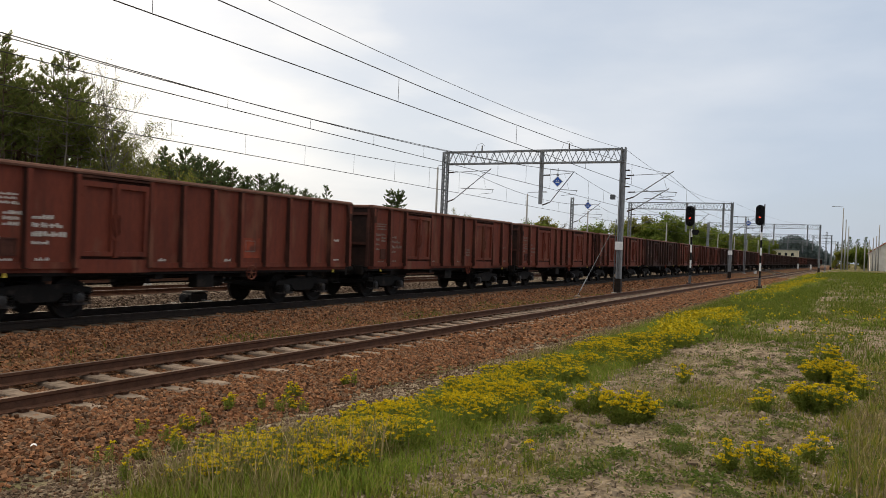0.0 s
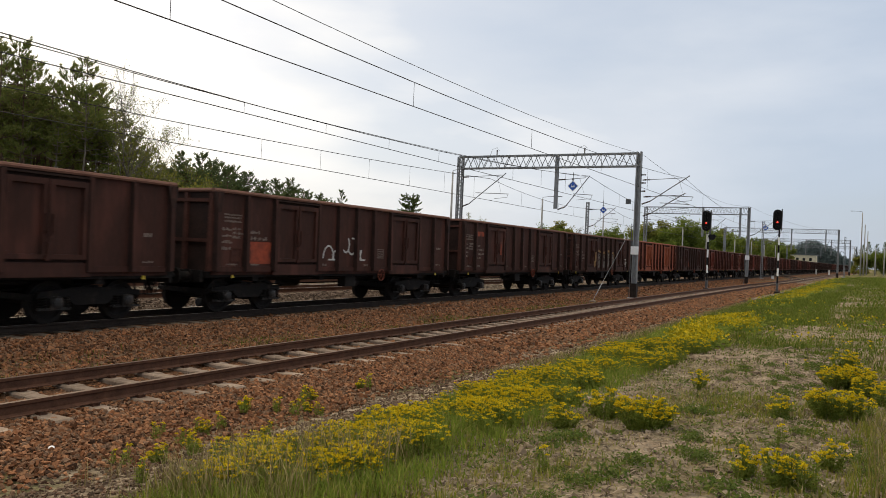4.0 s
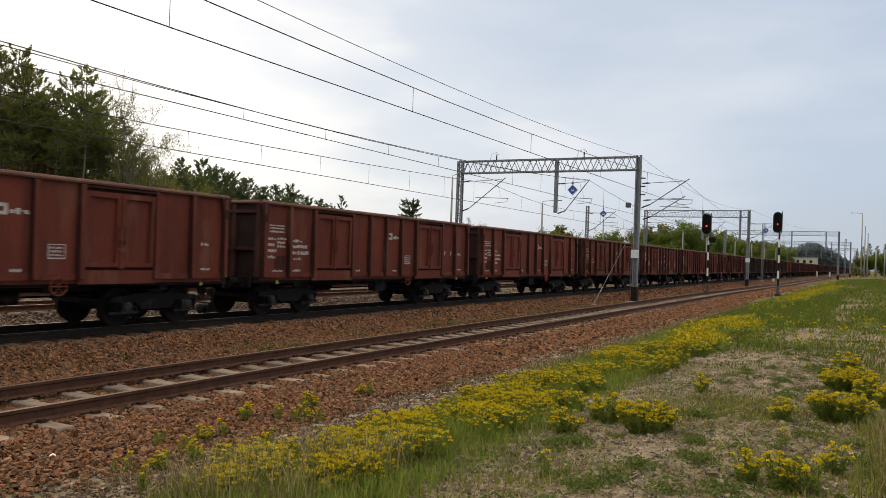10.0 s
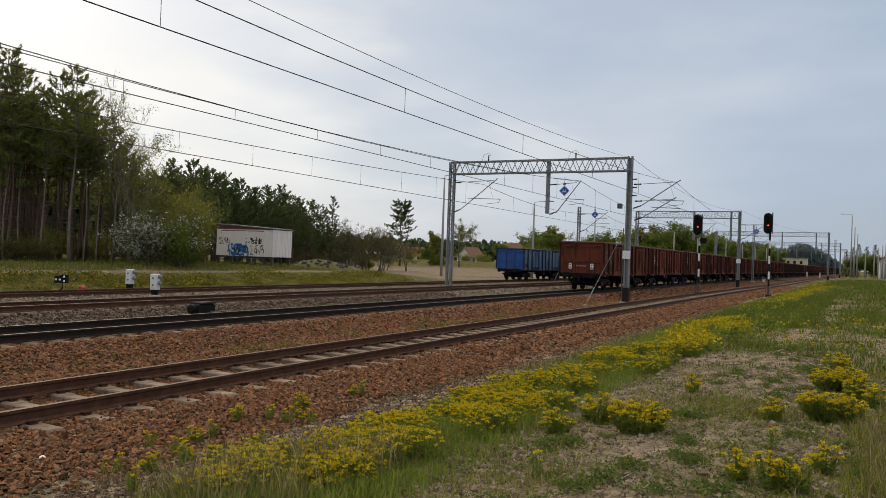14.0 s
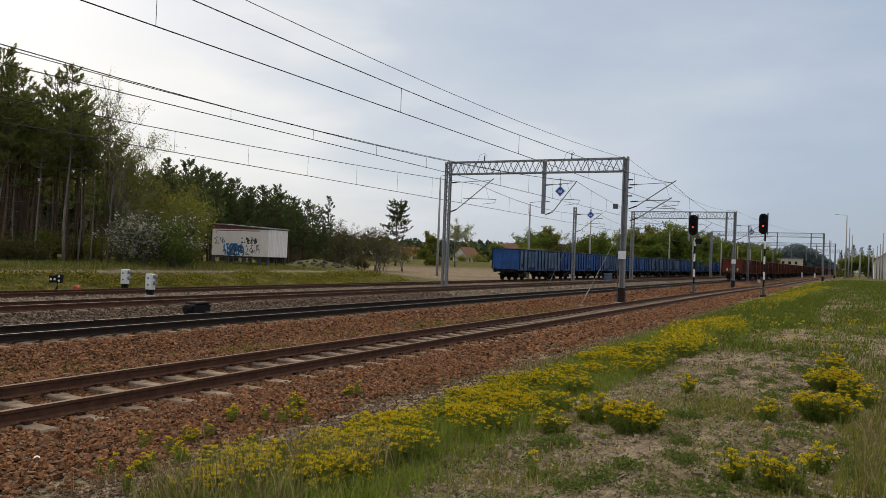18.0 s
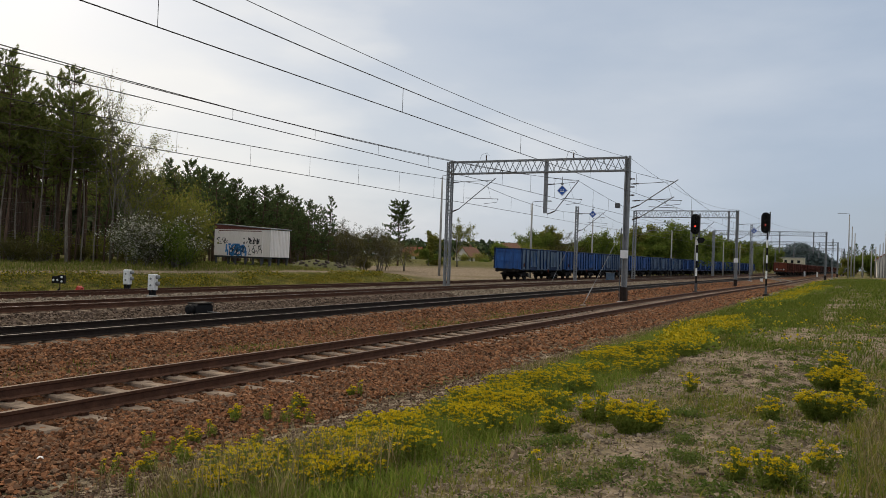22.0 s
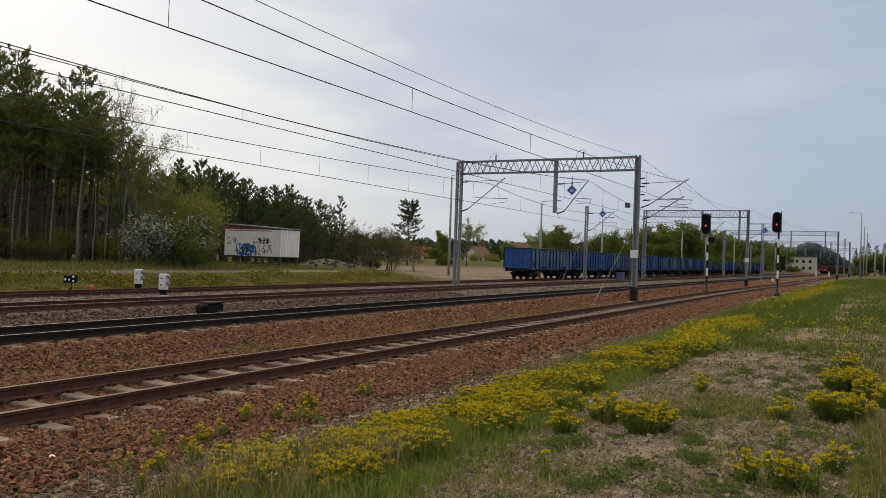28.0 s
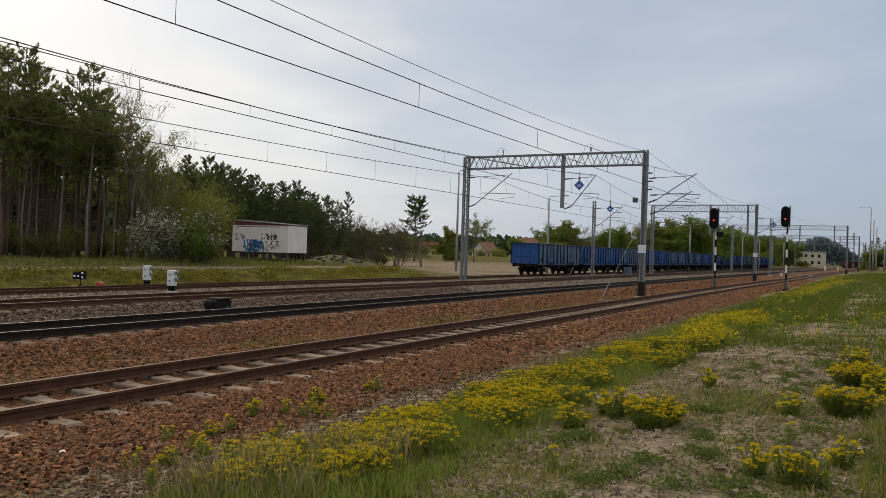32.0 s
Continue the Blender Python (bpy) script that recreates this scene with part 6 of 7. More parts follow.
PINES = [pine_meshes(1, crown=0.62, spread=2.7, whorls=14), pine_meshes(2, crown=0.52, spread=2.9, whorls=12), pine_meshes(3, crown=0.58, spread=2.4, whorls=13), pine_meshes(4, crown=0.48, spread=2.8, whorls=11)]
SLIM = [pine_meshes(8, 12, 0.36, 1.7, 7, 14, 0.6, 0.085, bark=BARK_PALE, stubs=18), pine_meshes(9, 12, 0.42, 1.5, 8, 14, 0.6, 0.075, bark=BARK_PALE, stubs=22), pine_meshes(10, 12, 0.33, 1.9, 7, 14, 0.7, 0.095, bark=BARK_PINE, stubs=16)]
DEEP = [pine_meshes(11, 14, 0.55, 2.9, 10, 8, 0.7, 0.12, 0.06), pine_meshes(12, 14, 0.5, 2.7, 10, 8, 0.75, 0.12, 0.06)]
SPARSE = [broad_meshes(21, 11, LEAF_SPRING, 3000, 0.045, BARK_GREY, spread=0.10, forks=5, hug=0.012, thick=0.008), broad_meshes(22, 11, LEAF_SPRING, 2600, 0.06, BARK_GREY, spread=0.18, forks=4, hug=0.016, thick=0.008), broad_meshes(23, 11, LEAF_SPRING, 2200, 0.06, BARK_PALE, spread=0.08, forks=4, hug=0.016, thick=0.008)]
BARE = [broad_meshes(24, 10, LEAF_BROWN, 3800, 0.065, spread=0.5, low=0.2, forks=5, hug=0.012), broad_meshes(25, 10, LEAF_BROWN, 3800, 0.065, spread=0.4, low=0.1, multi=3, hug=0.012)]
ROUND = [broad_meshes(31, 9, LEAF_GREEN, 9000, 0.15, spread=0.4, low=0.15), broad_meshes(36, 9, LEAF_SPRING, 9000, 0.15, spread=0.4, low=0.1), broad_meshes(33, 9, LEAF_GREEN, 9000, 0.15, spread=0.4, low=0.1, multi=3)]
BUSHES = [bush_meshes(41, 4, 3.4, LEAF_BROWN), bush_meshes(42, 4, 4.2, LEAF_SPRING), bush_meshes(43, 3.6, 3.2, LEAF_GREEN)]
HAW = broad_meshes(45, 5.2, BLOSSOM, 4600, 0.075, spread=0.55, low=0.1, multi=3)

AIRY = broad_meshes(34, 10, LEAF_SPRING, 4200, 0.09, spread=0.45, forks=5, hug=0.014)
YOUNG = [pine_meshes(5, 11.5, 0.8, 2.5, 20, 10, 1.05, 0.11, 0.045, leaf=NEEDLES_DARK), pine_meshes(6, 11.5, 0.74, 2.7, 18, 10, 0.95, 0.11, 0.045, leaf=NEEDLES_DARK), pine_meshes(13, 11.5, 0.68, 2.4, 17, 10, 0.85, 0.1, 0.045, leaf=NEEDLES_DARK)]
FIR = pine_meshes(14, 11.5, 0.86, 2.0, 19, 12, 1.1, 0.1, 0.035, leaf=NEEDLES_DARK)
rp = random.Random(3)
# the front of the pine wood: x, y, height
FRONT = [(-51.2, 31.2, 13.9), (-52.3, 33.2, 14.3), (-53.6, 35.0, 14.1), (-54.7, 36.8, 13.4), (-56.5, 39.6, 13.1), (-51.9, 37.5, 13.4), (-49.1, 36.4, 13.9), (-51.7, 39.6, 12.6), (-54.9, 43.3, 11.8), (-57.0, 33.2, 15.3), (-51.1, 35.1, 12.3), (-54.1, 32.3, 14.8), (-50.4, 32.6, 13.2)]
for _i, (_x, _y, _h) in enumerate(FRONT):
    tree(PINES[_i % 4], _x, _y, _h / 14, "tall pine with a bare reddish trunk at the wood's edge", turn=_i * 77, name="pine_tree")
# slim stems along the wood's edge: x, y, height
STEMS = [(-50.6, 32.3, 9.8), (-50.9, 33.6, 10.2), (-52.1, 35.4, 10.4), (-49.3, 34.2, 9.6), (-51.7, 36.0, 10.8), (-49.5, 37.3, 9.6), (-48.5, 37.0, 9.9), (-48.0, 37.6, 9.2), (-48.3, 38.8, 9.9), (-48.2, 40.5, 9.3), (-53.7, 38.4, 11.0), (-51.9, 32.1, 10.4), (-50.9, 42.0, 8.6)]
for _i, (_x, _y, _h) in enumerate(STEMS):
    tree(SLIM[_i % 3], _x, _y, _h / 12, "slim pine with a long bare pale stem at the wood's edge", turn=_i * 101, name="pine_tree")
for _i in range(44):
    _x = rp.uniform(-66, -52)
    _y = -_x * rp.uniform(0.58, 0.76)
    tree(SLIM[2], _x, _y, rp.uniform(0.85, 1.05), "slim pine stem in the shade of the wood", turn=rp.uniform(0, 360), name="pine_tree")
for _i in range(60):  # deeper in the wood
    _x = rp.uniform(-100, -62)
    _y = -_x * rp.uniform(0.5, 0.92)
    tree(DEEP[rp.randrange(2)], _x, _y, rp.uniform(0.82, 1.0) * (1.15 if _x < -78 else 0.95) * (1 - 1.2 * max(-_y / _x - 0.64, 0)), "pine standing in the dark wood", turn=rp.uniform(0, 360), name="pine_tree")
# the crest of the lower stand behind the shed: x, y, height
CREST = [(-60.4, 58.4, 9.5), (-62.6, 61.9, 9.4), (-60.5, 61.1, 8.9), (-62.6, 64.7, 8.9), (-60.6, 63.8, 9.0), (-62.7, 67.3, 9.0), (-58.9, 64.1, 8.6), (-60.9, 67.6, 8.4), (-59.7, 67.4, 8.2), (-57.7, 66.5, 8.3), (-59.6, 70.1, 8.4), (-57.7, 69.1, 8.7), (-58.9, 72.0, 8.2), (-57.6, 71.7, 7.9), (-58.8, 74.6, 7.8), (-57.5, 74.3, 7.8), (-58.6, 77.3, 7.4)]
for _i, (_x, _y, _h) in enumerate(CREST):
    tree(YOUNG[_i % 3], _x, _y, _h / 10.7, "dark pine in the front row of a dense stand", turn=_i * 67, group="young pines behind the shed", name="pine_tree", wide=1.25)
for _i in range(64):  # the depth of that stand
    _f = rp.random()
    _k = rp.uniform(1.03, 1.4)
    tree(YOUNG[rp.randrange(3)], (-60.5 + 2.5 * _f) * _k, (56 + 20 * _f) * _k, (9.3 - 1.9 * _f) * _k ** 0.9 * rp.uniform(0.82, 0.98) / 11.5, "young dark pine in a dense stand behind the shed", turn=rp.uniform(0, 360), group="young pines behind the shed", name="pine_tree", wide=1.2)
tree(pine_meshes(15, 12, 0.38, 1.9, 8, 14, 0.6, 0.125, bark=BARK_PALE, stubs=16), -48.3, 35.6, 0.98, "pine with a long pale bare trunk and dead side branches", turn=40, name="pine_tree")
for _x, _y, _h, _k in ((-45.8, 37.2, 12.1, 0), (-45.4, 39.2, 11.6, 1), (-49.0, 41.2, 10.4, 2), (-46.1, 41.5, 9.6, 1), (-46.5, 43.9, 8.3, 1), (-43.6, 36.7, 6.0, 2)):
    tree(SPARSE[_k], _x, _y, _h / 9.4, "slim birch with sparse young spring leaves", turn=rp.uniform(0, 360), group="birches at the wood's edge", name="birch_tree", wide=0.85)
for _i in range(16):  # middle ground between the wood's edge and the shed
    _f = _i / 15
    tree(YOUNG[_i % 3], -58 + 4 * _f + rp.uniform(-3, 2), 46 + 9 * _f + rp.uniform(-1, 4), rp.uniform(0.62, 0.8), "dark pine in the second row of the wood", turn=rp.uniform(0, 360), name="pine_tree", wide=1.2)
for _x, _y, _s in ((-42.0, 37.0, 0.95), (-43.3, 37.1, 0.8), (-42.1, 38.5, 0.95)):
    tree(HAW, _x, _y, _s, "white-blossoming shrub at the wood's edge", "shrub", _x * 70, "shrubs", 1.15, "blossom_shrub")
for _x, _y, _s, _k in ((-40.8, 38.4, 1.1, 2), (-43.4, 41.5, 1.25, 1), (-41.3, 39.7, 0.8, 2), (-45.3, 43.8, 1.5, 1), (-42.5, 40.2, 1.1, 1)):
    tree(BUSHES[_k], _x, _y, _s, "dense fresh green shrub near the shed" if _k == 2 else "yellow-green spring shrub near the shed", "shrub", _x * 50, "shrubs", 0.75, "shrub")
for _i in range(46):  # undergrowth in the wood
    _x = rp.uniform(-62, -47)
    _y = -_x * rp.uniform(0.58, 1.0)
    tree(BUSHES[rp.choice((0, 0, 1))], _x, _y, rp.uniform(0.15, 0.7), "brownish undergrowth shrub below the pines", "shrub", rp.uniform(0, 360), "undergrowth", 1.1, "shrub")
for _i in range(16):  # thin trees past the shed
    _f = rp.random()
    tree(BARE[_i % 2], -60 + 4 * _f + rp.uniform(-3, 3), 74 + 22 * _f, rp.uniform(0.45, 0.72), "thin brownish tree with fine bare twigs", turn=rp.uniform(0, 360), group="bare trees past the shed", name="bare_tree", wide=1.1)
for _i in range(16):  # thicket past the shed
    _f = rp.random()
    tree(BUSHES[rp.choice((0, 0, 1))], -59 + 3 * _f - rp.uniform(0, 5), 72 + 22 * _f, rp.uniform(0.3, 0.65), "leafless brownish thicket shrub", "shrub", rp.uniform(0, 360), "thicket", 1.0, "shrub")
tree(FIR, -57.1, 78.4, 0.78, "dark slender conifer above the thicket", turn=10, name="pine_tree", wide=1.1)
tree(FIR, -59.0, 79.5, 0.68, "dark slender conifer above the thicket", turn=80, name="pine_tree", wide=1.1)
for _x, _y, _s in ((-58.5, 83.6, 0.72), (-58.7, 85.9, 0.8), (-58.5, 88.4, 0.72)):
    tree(BARE[0 if _s < 0.8 else 1], _x, _y, _s, "bare grey tree with fine twigs", turn=_y * 30, name="bare_tree", wide=1.3)
tree(pine_meshes(17, 14, 0.58, 2.8, 24, 22, 0.3, 0.2, 0.05, leaf=NEEDLES_DARK), -82.4, 137.3, 0.93, "lone gnarled pine in the yard", turn=30, name="pine_tree", wide=1.25)
tree(AIRY, -78.4, 156.5, 1.32, "tree with airy young leaves", turn=0, name="leafy_tree", wide=1.0)
tree(ROUND[1], -86.8, 157.7, 1.02, "small round fresh green tree", turn=0, name="leafy_tree")
tree(HAW, -73.8, 119.1, 1.25, "white-blossoming bush in the yard", "shrub", 0, "shrubs", 1.25, "blossom_shrub")
tree(ROUND[0], -83.6, 152.6, 0.62, "dark green round bush", turn=50, name="leafy_tree")
for _x, _y, _s in ((-113, 193, 0.9), (-109, 196, 0.7), (-106.5, 191, 0.8), (-94, 192, 0.8), (-91, 196, 0.9), (-98, 190, 0.6), (-87, 190, 0.7)):
    tree(BUSHES[1 if _s > 0.75 else 2], _x, _y, _s, "green garden shrub before the houses", "shrub", _x * 9, "garden shrubs", 1.5, "shrub")
# the row behind the parked wagons: x, y, height
ROW = [(-59.0, 138.8, 7.0), (-54.7, 141.1, 8.6), (-50.9, 143.3, 9.8), (-47.1, 151.0, 8.7), (-42.2, 148.0, 9.0), (-40.0, 160.7, 10.8), (-35.9, 163.0, 12.0), (-34.0, 172, 12.4), (-37.5, 170, 11.8), (-34.7, 191, 12.6), (-34.9, 209, 12.4), (-35.1, 229, 12.8), (-44.5, 155, 9.4), (-35, 247, 12.8), (-34.8, 270, 11.7), (-35, 294, 12.2), (-36.2, 330, 13.2), (-35.3, 360, 14.5), (-35.4, 390, 15), (-33.4, 398, 14.5), (-31.4, 404, 13)]
for _i, (_x, _y, _h) in enumerate(ROW):
    tree(ROUND[(_i * 2) % 3], _x, _y, _h / 8.6, "full green roadside tree behind the parked wagons", turn=_i * 50, group="trees behind the parked wagons", name="leafy_tree", wide=1.15)
for _i in range(16):
    _f = (_i + 0.5) / 16
    _y = 138 + 105 * _f
    tree(BARE[_i % 2] if _i % 3 else AIRY, -51 + 14 * _f + rp.uniform(-3, 1), _y, rp.uniform(0.75, 0.95), "brownish roadside tree just coming into leaf", turn=rp.uniform(0, 360), group="trees behind the parked wagons", name="leafy_tree", wide=1.3)
for _i in range(34):
    _f = rp.random()
    _y = 128 + 120 * _f
    tree(BUSHES[rp.choice((0, 0, 1, 2))], -49 + 12.5 * _f + rp.uniform(-4, 1), _y, rp.uniform(0.9, 1.7), "brownish spring hedge shrub behind the wagons", "shrub", rp.uniform(0, 360), "hedge behind the wagons", 1.3, "shrub")
for _x, _y, _s in ((-0.2, 259, 0.75), (1.4, 260.4, 0.85), (3.4, 261.4, 0.85), (5.3, 262.4, 0.8), (7.2, 263.2, 0.85), (10, 262, 0.9), (14, 266, 1.0), (19, 262, 1.0), (25, 250, 1.05)):
    tree(ROUND[rp.randrange(3)], _x, _y, _s, "green tree beside the line, far off", turn=rp.uniform(0, 360), group="far trees right of the line", name="leafy_tree", wide=1.1)

for _x, _y, _s in ((0.2, 284, 0.8), (2.2, 280, 0.85), (4.4, 283, 0.8), (6.4, 281, 0.85), (-1.8, 290, 0.7)):
    tree(FIR, _x, _y, _s, "dark conifer beside the line, far off", turn=_x * 40, group="far trees right of the line", name="pine_tree", wide=1.3)


def woods(name, rows, n, size, mat, label, seed):
    """A far wood as one mass of leaf clumps: rows of (x, y, height) along its edge."""
    rng = np.random.RandomState(seed)
    r = np.array(rows, float)
    k = rng.uniform(0, len(r) - 1.001, n)
    i = k.astype(int)
    f = (k - i)[:, None]
    p = r[i] * (1 - f) + r[i + 1] * f
    crowns = 0.78 + 0.22 * np.sin(k * 23.0) * np.sin(k * 57.0 + 1.0)
    z = p[:, 2] * crowns * rng.uniform(0, 1, n) ** 0.55
    pts = np.stack([p[:, 0] + rng.normal(size=n) * size * 2, p[:, 1] + rng.normal(size=n) * size * 4, z], 1)
    v, fc = leaf_arrays(pts, size, rng, 0.0, 0.7)
    ob = new(name, raw_mesh(name, v, fc, mat))
    return tagged(ob, label, "woods", kind="stuff")


woods("far_woods", [(-420, 380, 16), (-330, 430, 15), (-250, 470, 14), (-190, 500, 14), (-130, 520, 15), (-80, 530, 17), (-50, 540, 19)], 16000, 1.6, FAR_LEAF, "far dark green woods on the horizon", 51)
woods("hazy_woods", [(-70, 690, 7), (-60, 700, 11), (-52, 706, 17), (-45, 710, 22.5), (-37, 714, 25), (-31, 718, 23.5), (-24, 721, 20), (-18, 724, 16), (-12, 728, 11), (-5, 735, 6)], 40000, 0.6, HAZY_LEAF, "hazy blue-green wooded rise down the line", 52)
woods("far_woods", [(34, 420, 12), (50, 400, 13), (80, 380, 13), (140, 360, 14)], 6000, 1.4, FAR_LEAF, "far green woods right of the line", 53)
woods("deep_woods", [(-122, 50, 12.5), (-110, 62, 12.5), (-100, 70, 11.5), (-90, 80, 9.5)], 11000, 0.7, FAR_LEAF, "dark depth of the pine wood", 55)
woods("side_woods", [(-175, 60, 15), (-150, 95, 14), (-130, 125, 12), (-120, 150, 10)], 7000, 1.0, FAR_LEAF, "dark wood closing the yard", 54)

# a weedy heap of rubble beside the shed
CHUNK = material("dirty_rubble", (0.035, 0.028, 0.022), (0.10, 0.085, 0.07), 3, 0.9)
heap = thing("rubble_heap", "low weedy heap of earth and broken rubble", "rubble heap", (-42.8, 57.6, level(-42.8, 57.6) - 0.1))
_hr = np.random.RandomState(61)
_hv, _hf = [], []
for _j in range(9):
    for _i in range(24):
        _a, _q = _i * 6.2832 / 24, _j / 8
        _hz = 1.0 * (1 - _q ** 1.6) * (1 + 0.25 * noise.noise((math.cos(_a) * 2 * _q, math.sin(_a) * 2 * _q, 1)))
        _hv.append((4.4 * _q * math.cos(_a), 3.0 * _q * math.sin(_a), _hz - 0.1))
for _j in range(8):
    for _i in range(24):
        _hf.append((_j * 24 + _i, _j * 24 + (_i + 1) % 24, (_j + 1) * 24 + (_i + 1) % 24, (_j + 1) * 24 + _i))
part("mound", raw_mesh("mound", _hv, _hf, material("weedy_earth", (0.05, 0.058, 0.02), (0.125, 0.12, 0.05), 2.5, 0.95, bump=0.8, relief=0.08), True), None, heap)
_chunk = Shape().chamfered(-0.2, 0.2, -0.14, 0.14, -0.1, 0.1, 0.05).mesh("rubble_chunk", CHUNK)
for _i in range(34):
    _a, _q = _hr.uniform(2.6, 6.2), math.sqrt(_hr.uniform(0.05, 0.8))
    _o = part("rubble_chunk", _chunk, None, heap)
    _k = _hr.uniform(0.35, 1.15)
    _o.matrix_basis = pose(4.2 * _q * math.cos(_a), 2.9 * _q * math.sin(_a), 1.0 * (1 - _q ** 1.6) - 0.05, _hr.uniform(-30, 30), _hr.uniform(-30, 30), _hr.uniform(0, 180)) @ Matrix.Scale(_k, 4)

# ---- ballast stones ----
RED_STONE = shades([(0.075, 0.034, 0.017), (0.21, 0.093, 0.044), (0.31, 0.155, 0.078), (0.15, 0.086, 0.051), (0.25, 0.108, 0.05), (0.05, 0.028, 0.018), (0.21, 0.132, 0.084), (0.125, 0.058, 0.029)])
GREY_STONE = shades([(0.045, 0.032, 0.024), (0.115, 0.082, 0.060), (0.20, 0.150, 0.115), (0.08, 0.052, 0.038)])


SAND_STONE = shades([(0.12, 0.095, 0.07), (0.21, 0.17, 0.125), (0.30, 0.25, 0.19), (0.16, 0.12, 0.085)])


def stone_field(name, spots, size, mat, label, seed):
    """Crushed stones, one blunt twelve-sided lump at each spot."""
    rng = np.random.RandomState(seed)
    p = np.array(spots, float)
    n = len(p)
    base = np.array([(-1, -1, -0.6), (1, -0.8, -0.7), (0.9, 1, -0.6), (-0.8, 1, -0.7), (-0.7, -0.6, 0.6), (0.6, -0.8, 0.7), (0.8, 0.6, 0.55), (-0.6, 0.8, 0.75)])
    v = base[None] * rng.uniform(0.65, 1.25, (n, 8, 3)) * (size * rng.uniform(0.5, 1.2, n))[:, None, None] * np.stack([rng.uniform(0.7, 1.3, n), rng.uniform(0.6, 1.0, n), rng.uniform(0.45, 0.8, n)], 1)[:, None]
    q = rng.normal(size=(n, 4)) * [1, 0.35, 0.35, 1]
    q /= np.linalg.norm(q, axis=1)[:, None]
    w, x, y, z = q.T
    rot = np.stack([1 - 2 * (y * y + z * z), 2 * (x * y - w * z), 2 * (x * z + w * y), 2 * (x * y + w * z), 1 - 2 * (x * x + z * z), 2 * (y * z - w * x), 2 * (x * z - w * y), 2 * (y * z + w * x), 1 - 2 * (x * x + y * y)], 1).reshape(n, 3, 3)
    v = np.einsum("nij,nkj->nki", rot, v) + p[:, None]
    f = np.array(BOX)[None] + 8 * np.arange(n)[:, None, None]
    ob = new(name, raw_mesh(name, v.reshape(-1, 3), f.reshape(-1, 4), mat))
    return tagged(ob, label, "ballast", kind="stuff")


def on_sleeper(x, y):
    for tr, (cx, _) in TRACK.items():
        if abs(x - cx) < 1.34:
            k = ((y - 6.0) / SPACING[tr]) % 1.0
            hide = 0.55 if abs(x - cx) > 1.1 else 0.12
            return min(k, 1 - k) * SPACING[tr] < 0.15 and noise.noise((x * 9, y * 9, 3)) > hide - 0.75
    return False


def on_rail(x):
    return any(abs(abs(x - cx) - 0.7535) < 0.09 for cx, _ in TRACK.values())


def ballast_spots(x0, x1, y0, y1, n, rng, drop=0.0, lift=0.035, part_grass=False):
    out = []
    xs, ys = rng.uniform(x0, x1, n), rng.uniform(y0, y1, n)
    for x, y in zip(xs, ys):
        if y < -x * 0.54 - 1.0 or on_rail(x) or on_sleeper(x, y):
            continue
        u = x + 0.35 * noise.noise((x * 0.8, y * 0.8, 9)) + 0.2 * noise.noise((x * 3, y * 3, 2))
        if u > -7.1 and rng.rand() < (u + 7.1) * 1.3:
            continue
        if -13.4 < u < -12.1 and rng.rand() < 0.35:
            continue
        low = 0.03 if abs(x - TRACK["A"][0]) < 0.7 else 0.0  # the bed lies lower between the rails
        out.append((x + bend(y), y, level(x + bend(y), y) + rng.uniform(-0.01, lift) - low))
    return out


_rng = np.random.RandomState(71)
stone_field("ballast_stones", ballast_spots(-8.3, -5.6, 2.4, 16, 26000, _rng), 0.033, RED_STONE, "loose red-brown crushed ballast stones", 1)
stone_field("ballast_stones", ballast_spots(-10.9, -8.2, 3.6, 18, 21000, _rng), 0.034, RED_STONE, "loose red-brown crushed ballast stones", 2)
stone_field("ballast_stones", ballast_spots(-15.0, -10.9, 5, 22, 27000, _rng), 0.041, RED_STONE, "loose red-brown crushed ballast stones", 3)
stone_field("ballast_stones", ballast_spots(-15.4, -5.8, 16, 48, 36000, _rng), 0.058, RED_STONE, "loose red-brown crushed ballast stones", 4)
stone_field("ballast_stones", ballast_spots(-15.4, -6.2, 48, 110, 22000, _rng), 0.09, RED_STONE, "loose red-brown crushed ballast stones", 7)
stone_field("ballast_stones", ballast_spots(-30.0, -17.0, 40, 100, 22000, _rng), 0.08, SAND_STONE, "loose grey crushed ballast stones", 8)
stone_field("ballast_stones", ballast_spots(-21.4, -17.0, 8, 40, 16000, _rng), 0.055, GREY_STONE, "loose grey crushed ballast stones", 5)
stone_field("ballast_stones", ballast_spots(-30.0, -23.4, 12, 44, 9000, _rng), 0.07, SAND_STONE, "loose grey crushed ballast stones", 6)

# ---- grass and weeds ----
GRASS_GREEN = shades([(0.10, 0.13, 0.018), (0.15, 0.18, 0.026), (0.22, 0.215, 0.04), (0.12, 0.15, 0.02), (0.28, 0.235, 0.065)], 0.45)
BANK_GRASS = shades([(0.095, 0.12, 0.02), (0.145, 0.17, 0.03), (0.21, 0.20, 0.05), (0.115, 0.14, 0.024)], 0.45)
GRASS_DRY = shades([(0.24, 0.185, 0.085), (0.34, 0.27, 0.135), (0.19, 0.155, 0.06), (0.15, 0.14, 0.04)])
LITTER = shades([(0.05, 0.036, 0.025), (0.11, 0.08, 0.055), (0.24, 0.19, 0.14), (0.08, 0.065, 0.04)])
SPURGE_LEAF = shades([(0.12, 0.165, 0.03), (0.16, 0.21, 0.038), (0.22, 0.25, 0.05), (0.14, 0.185, 0.034)], 0.55)
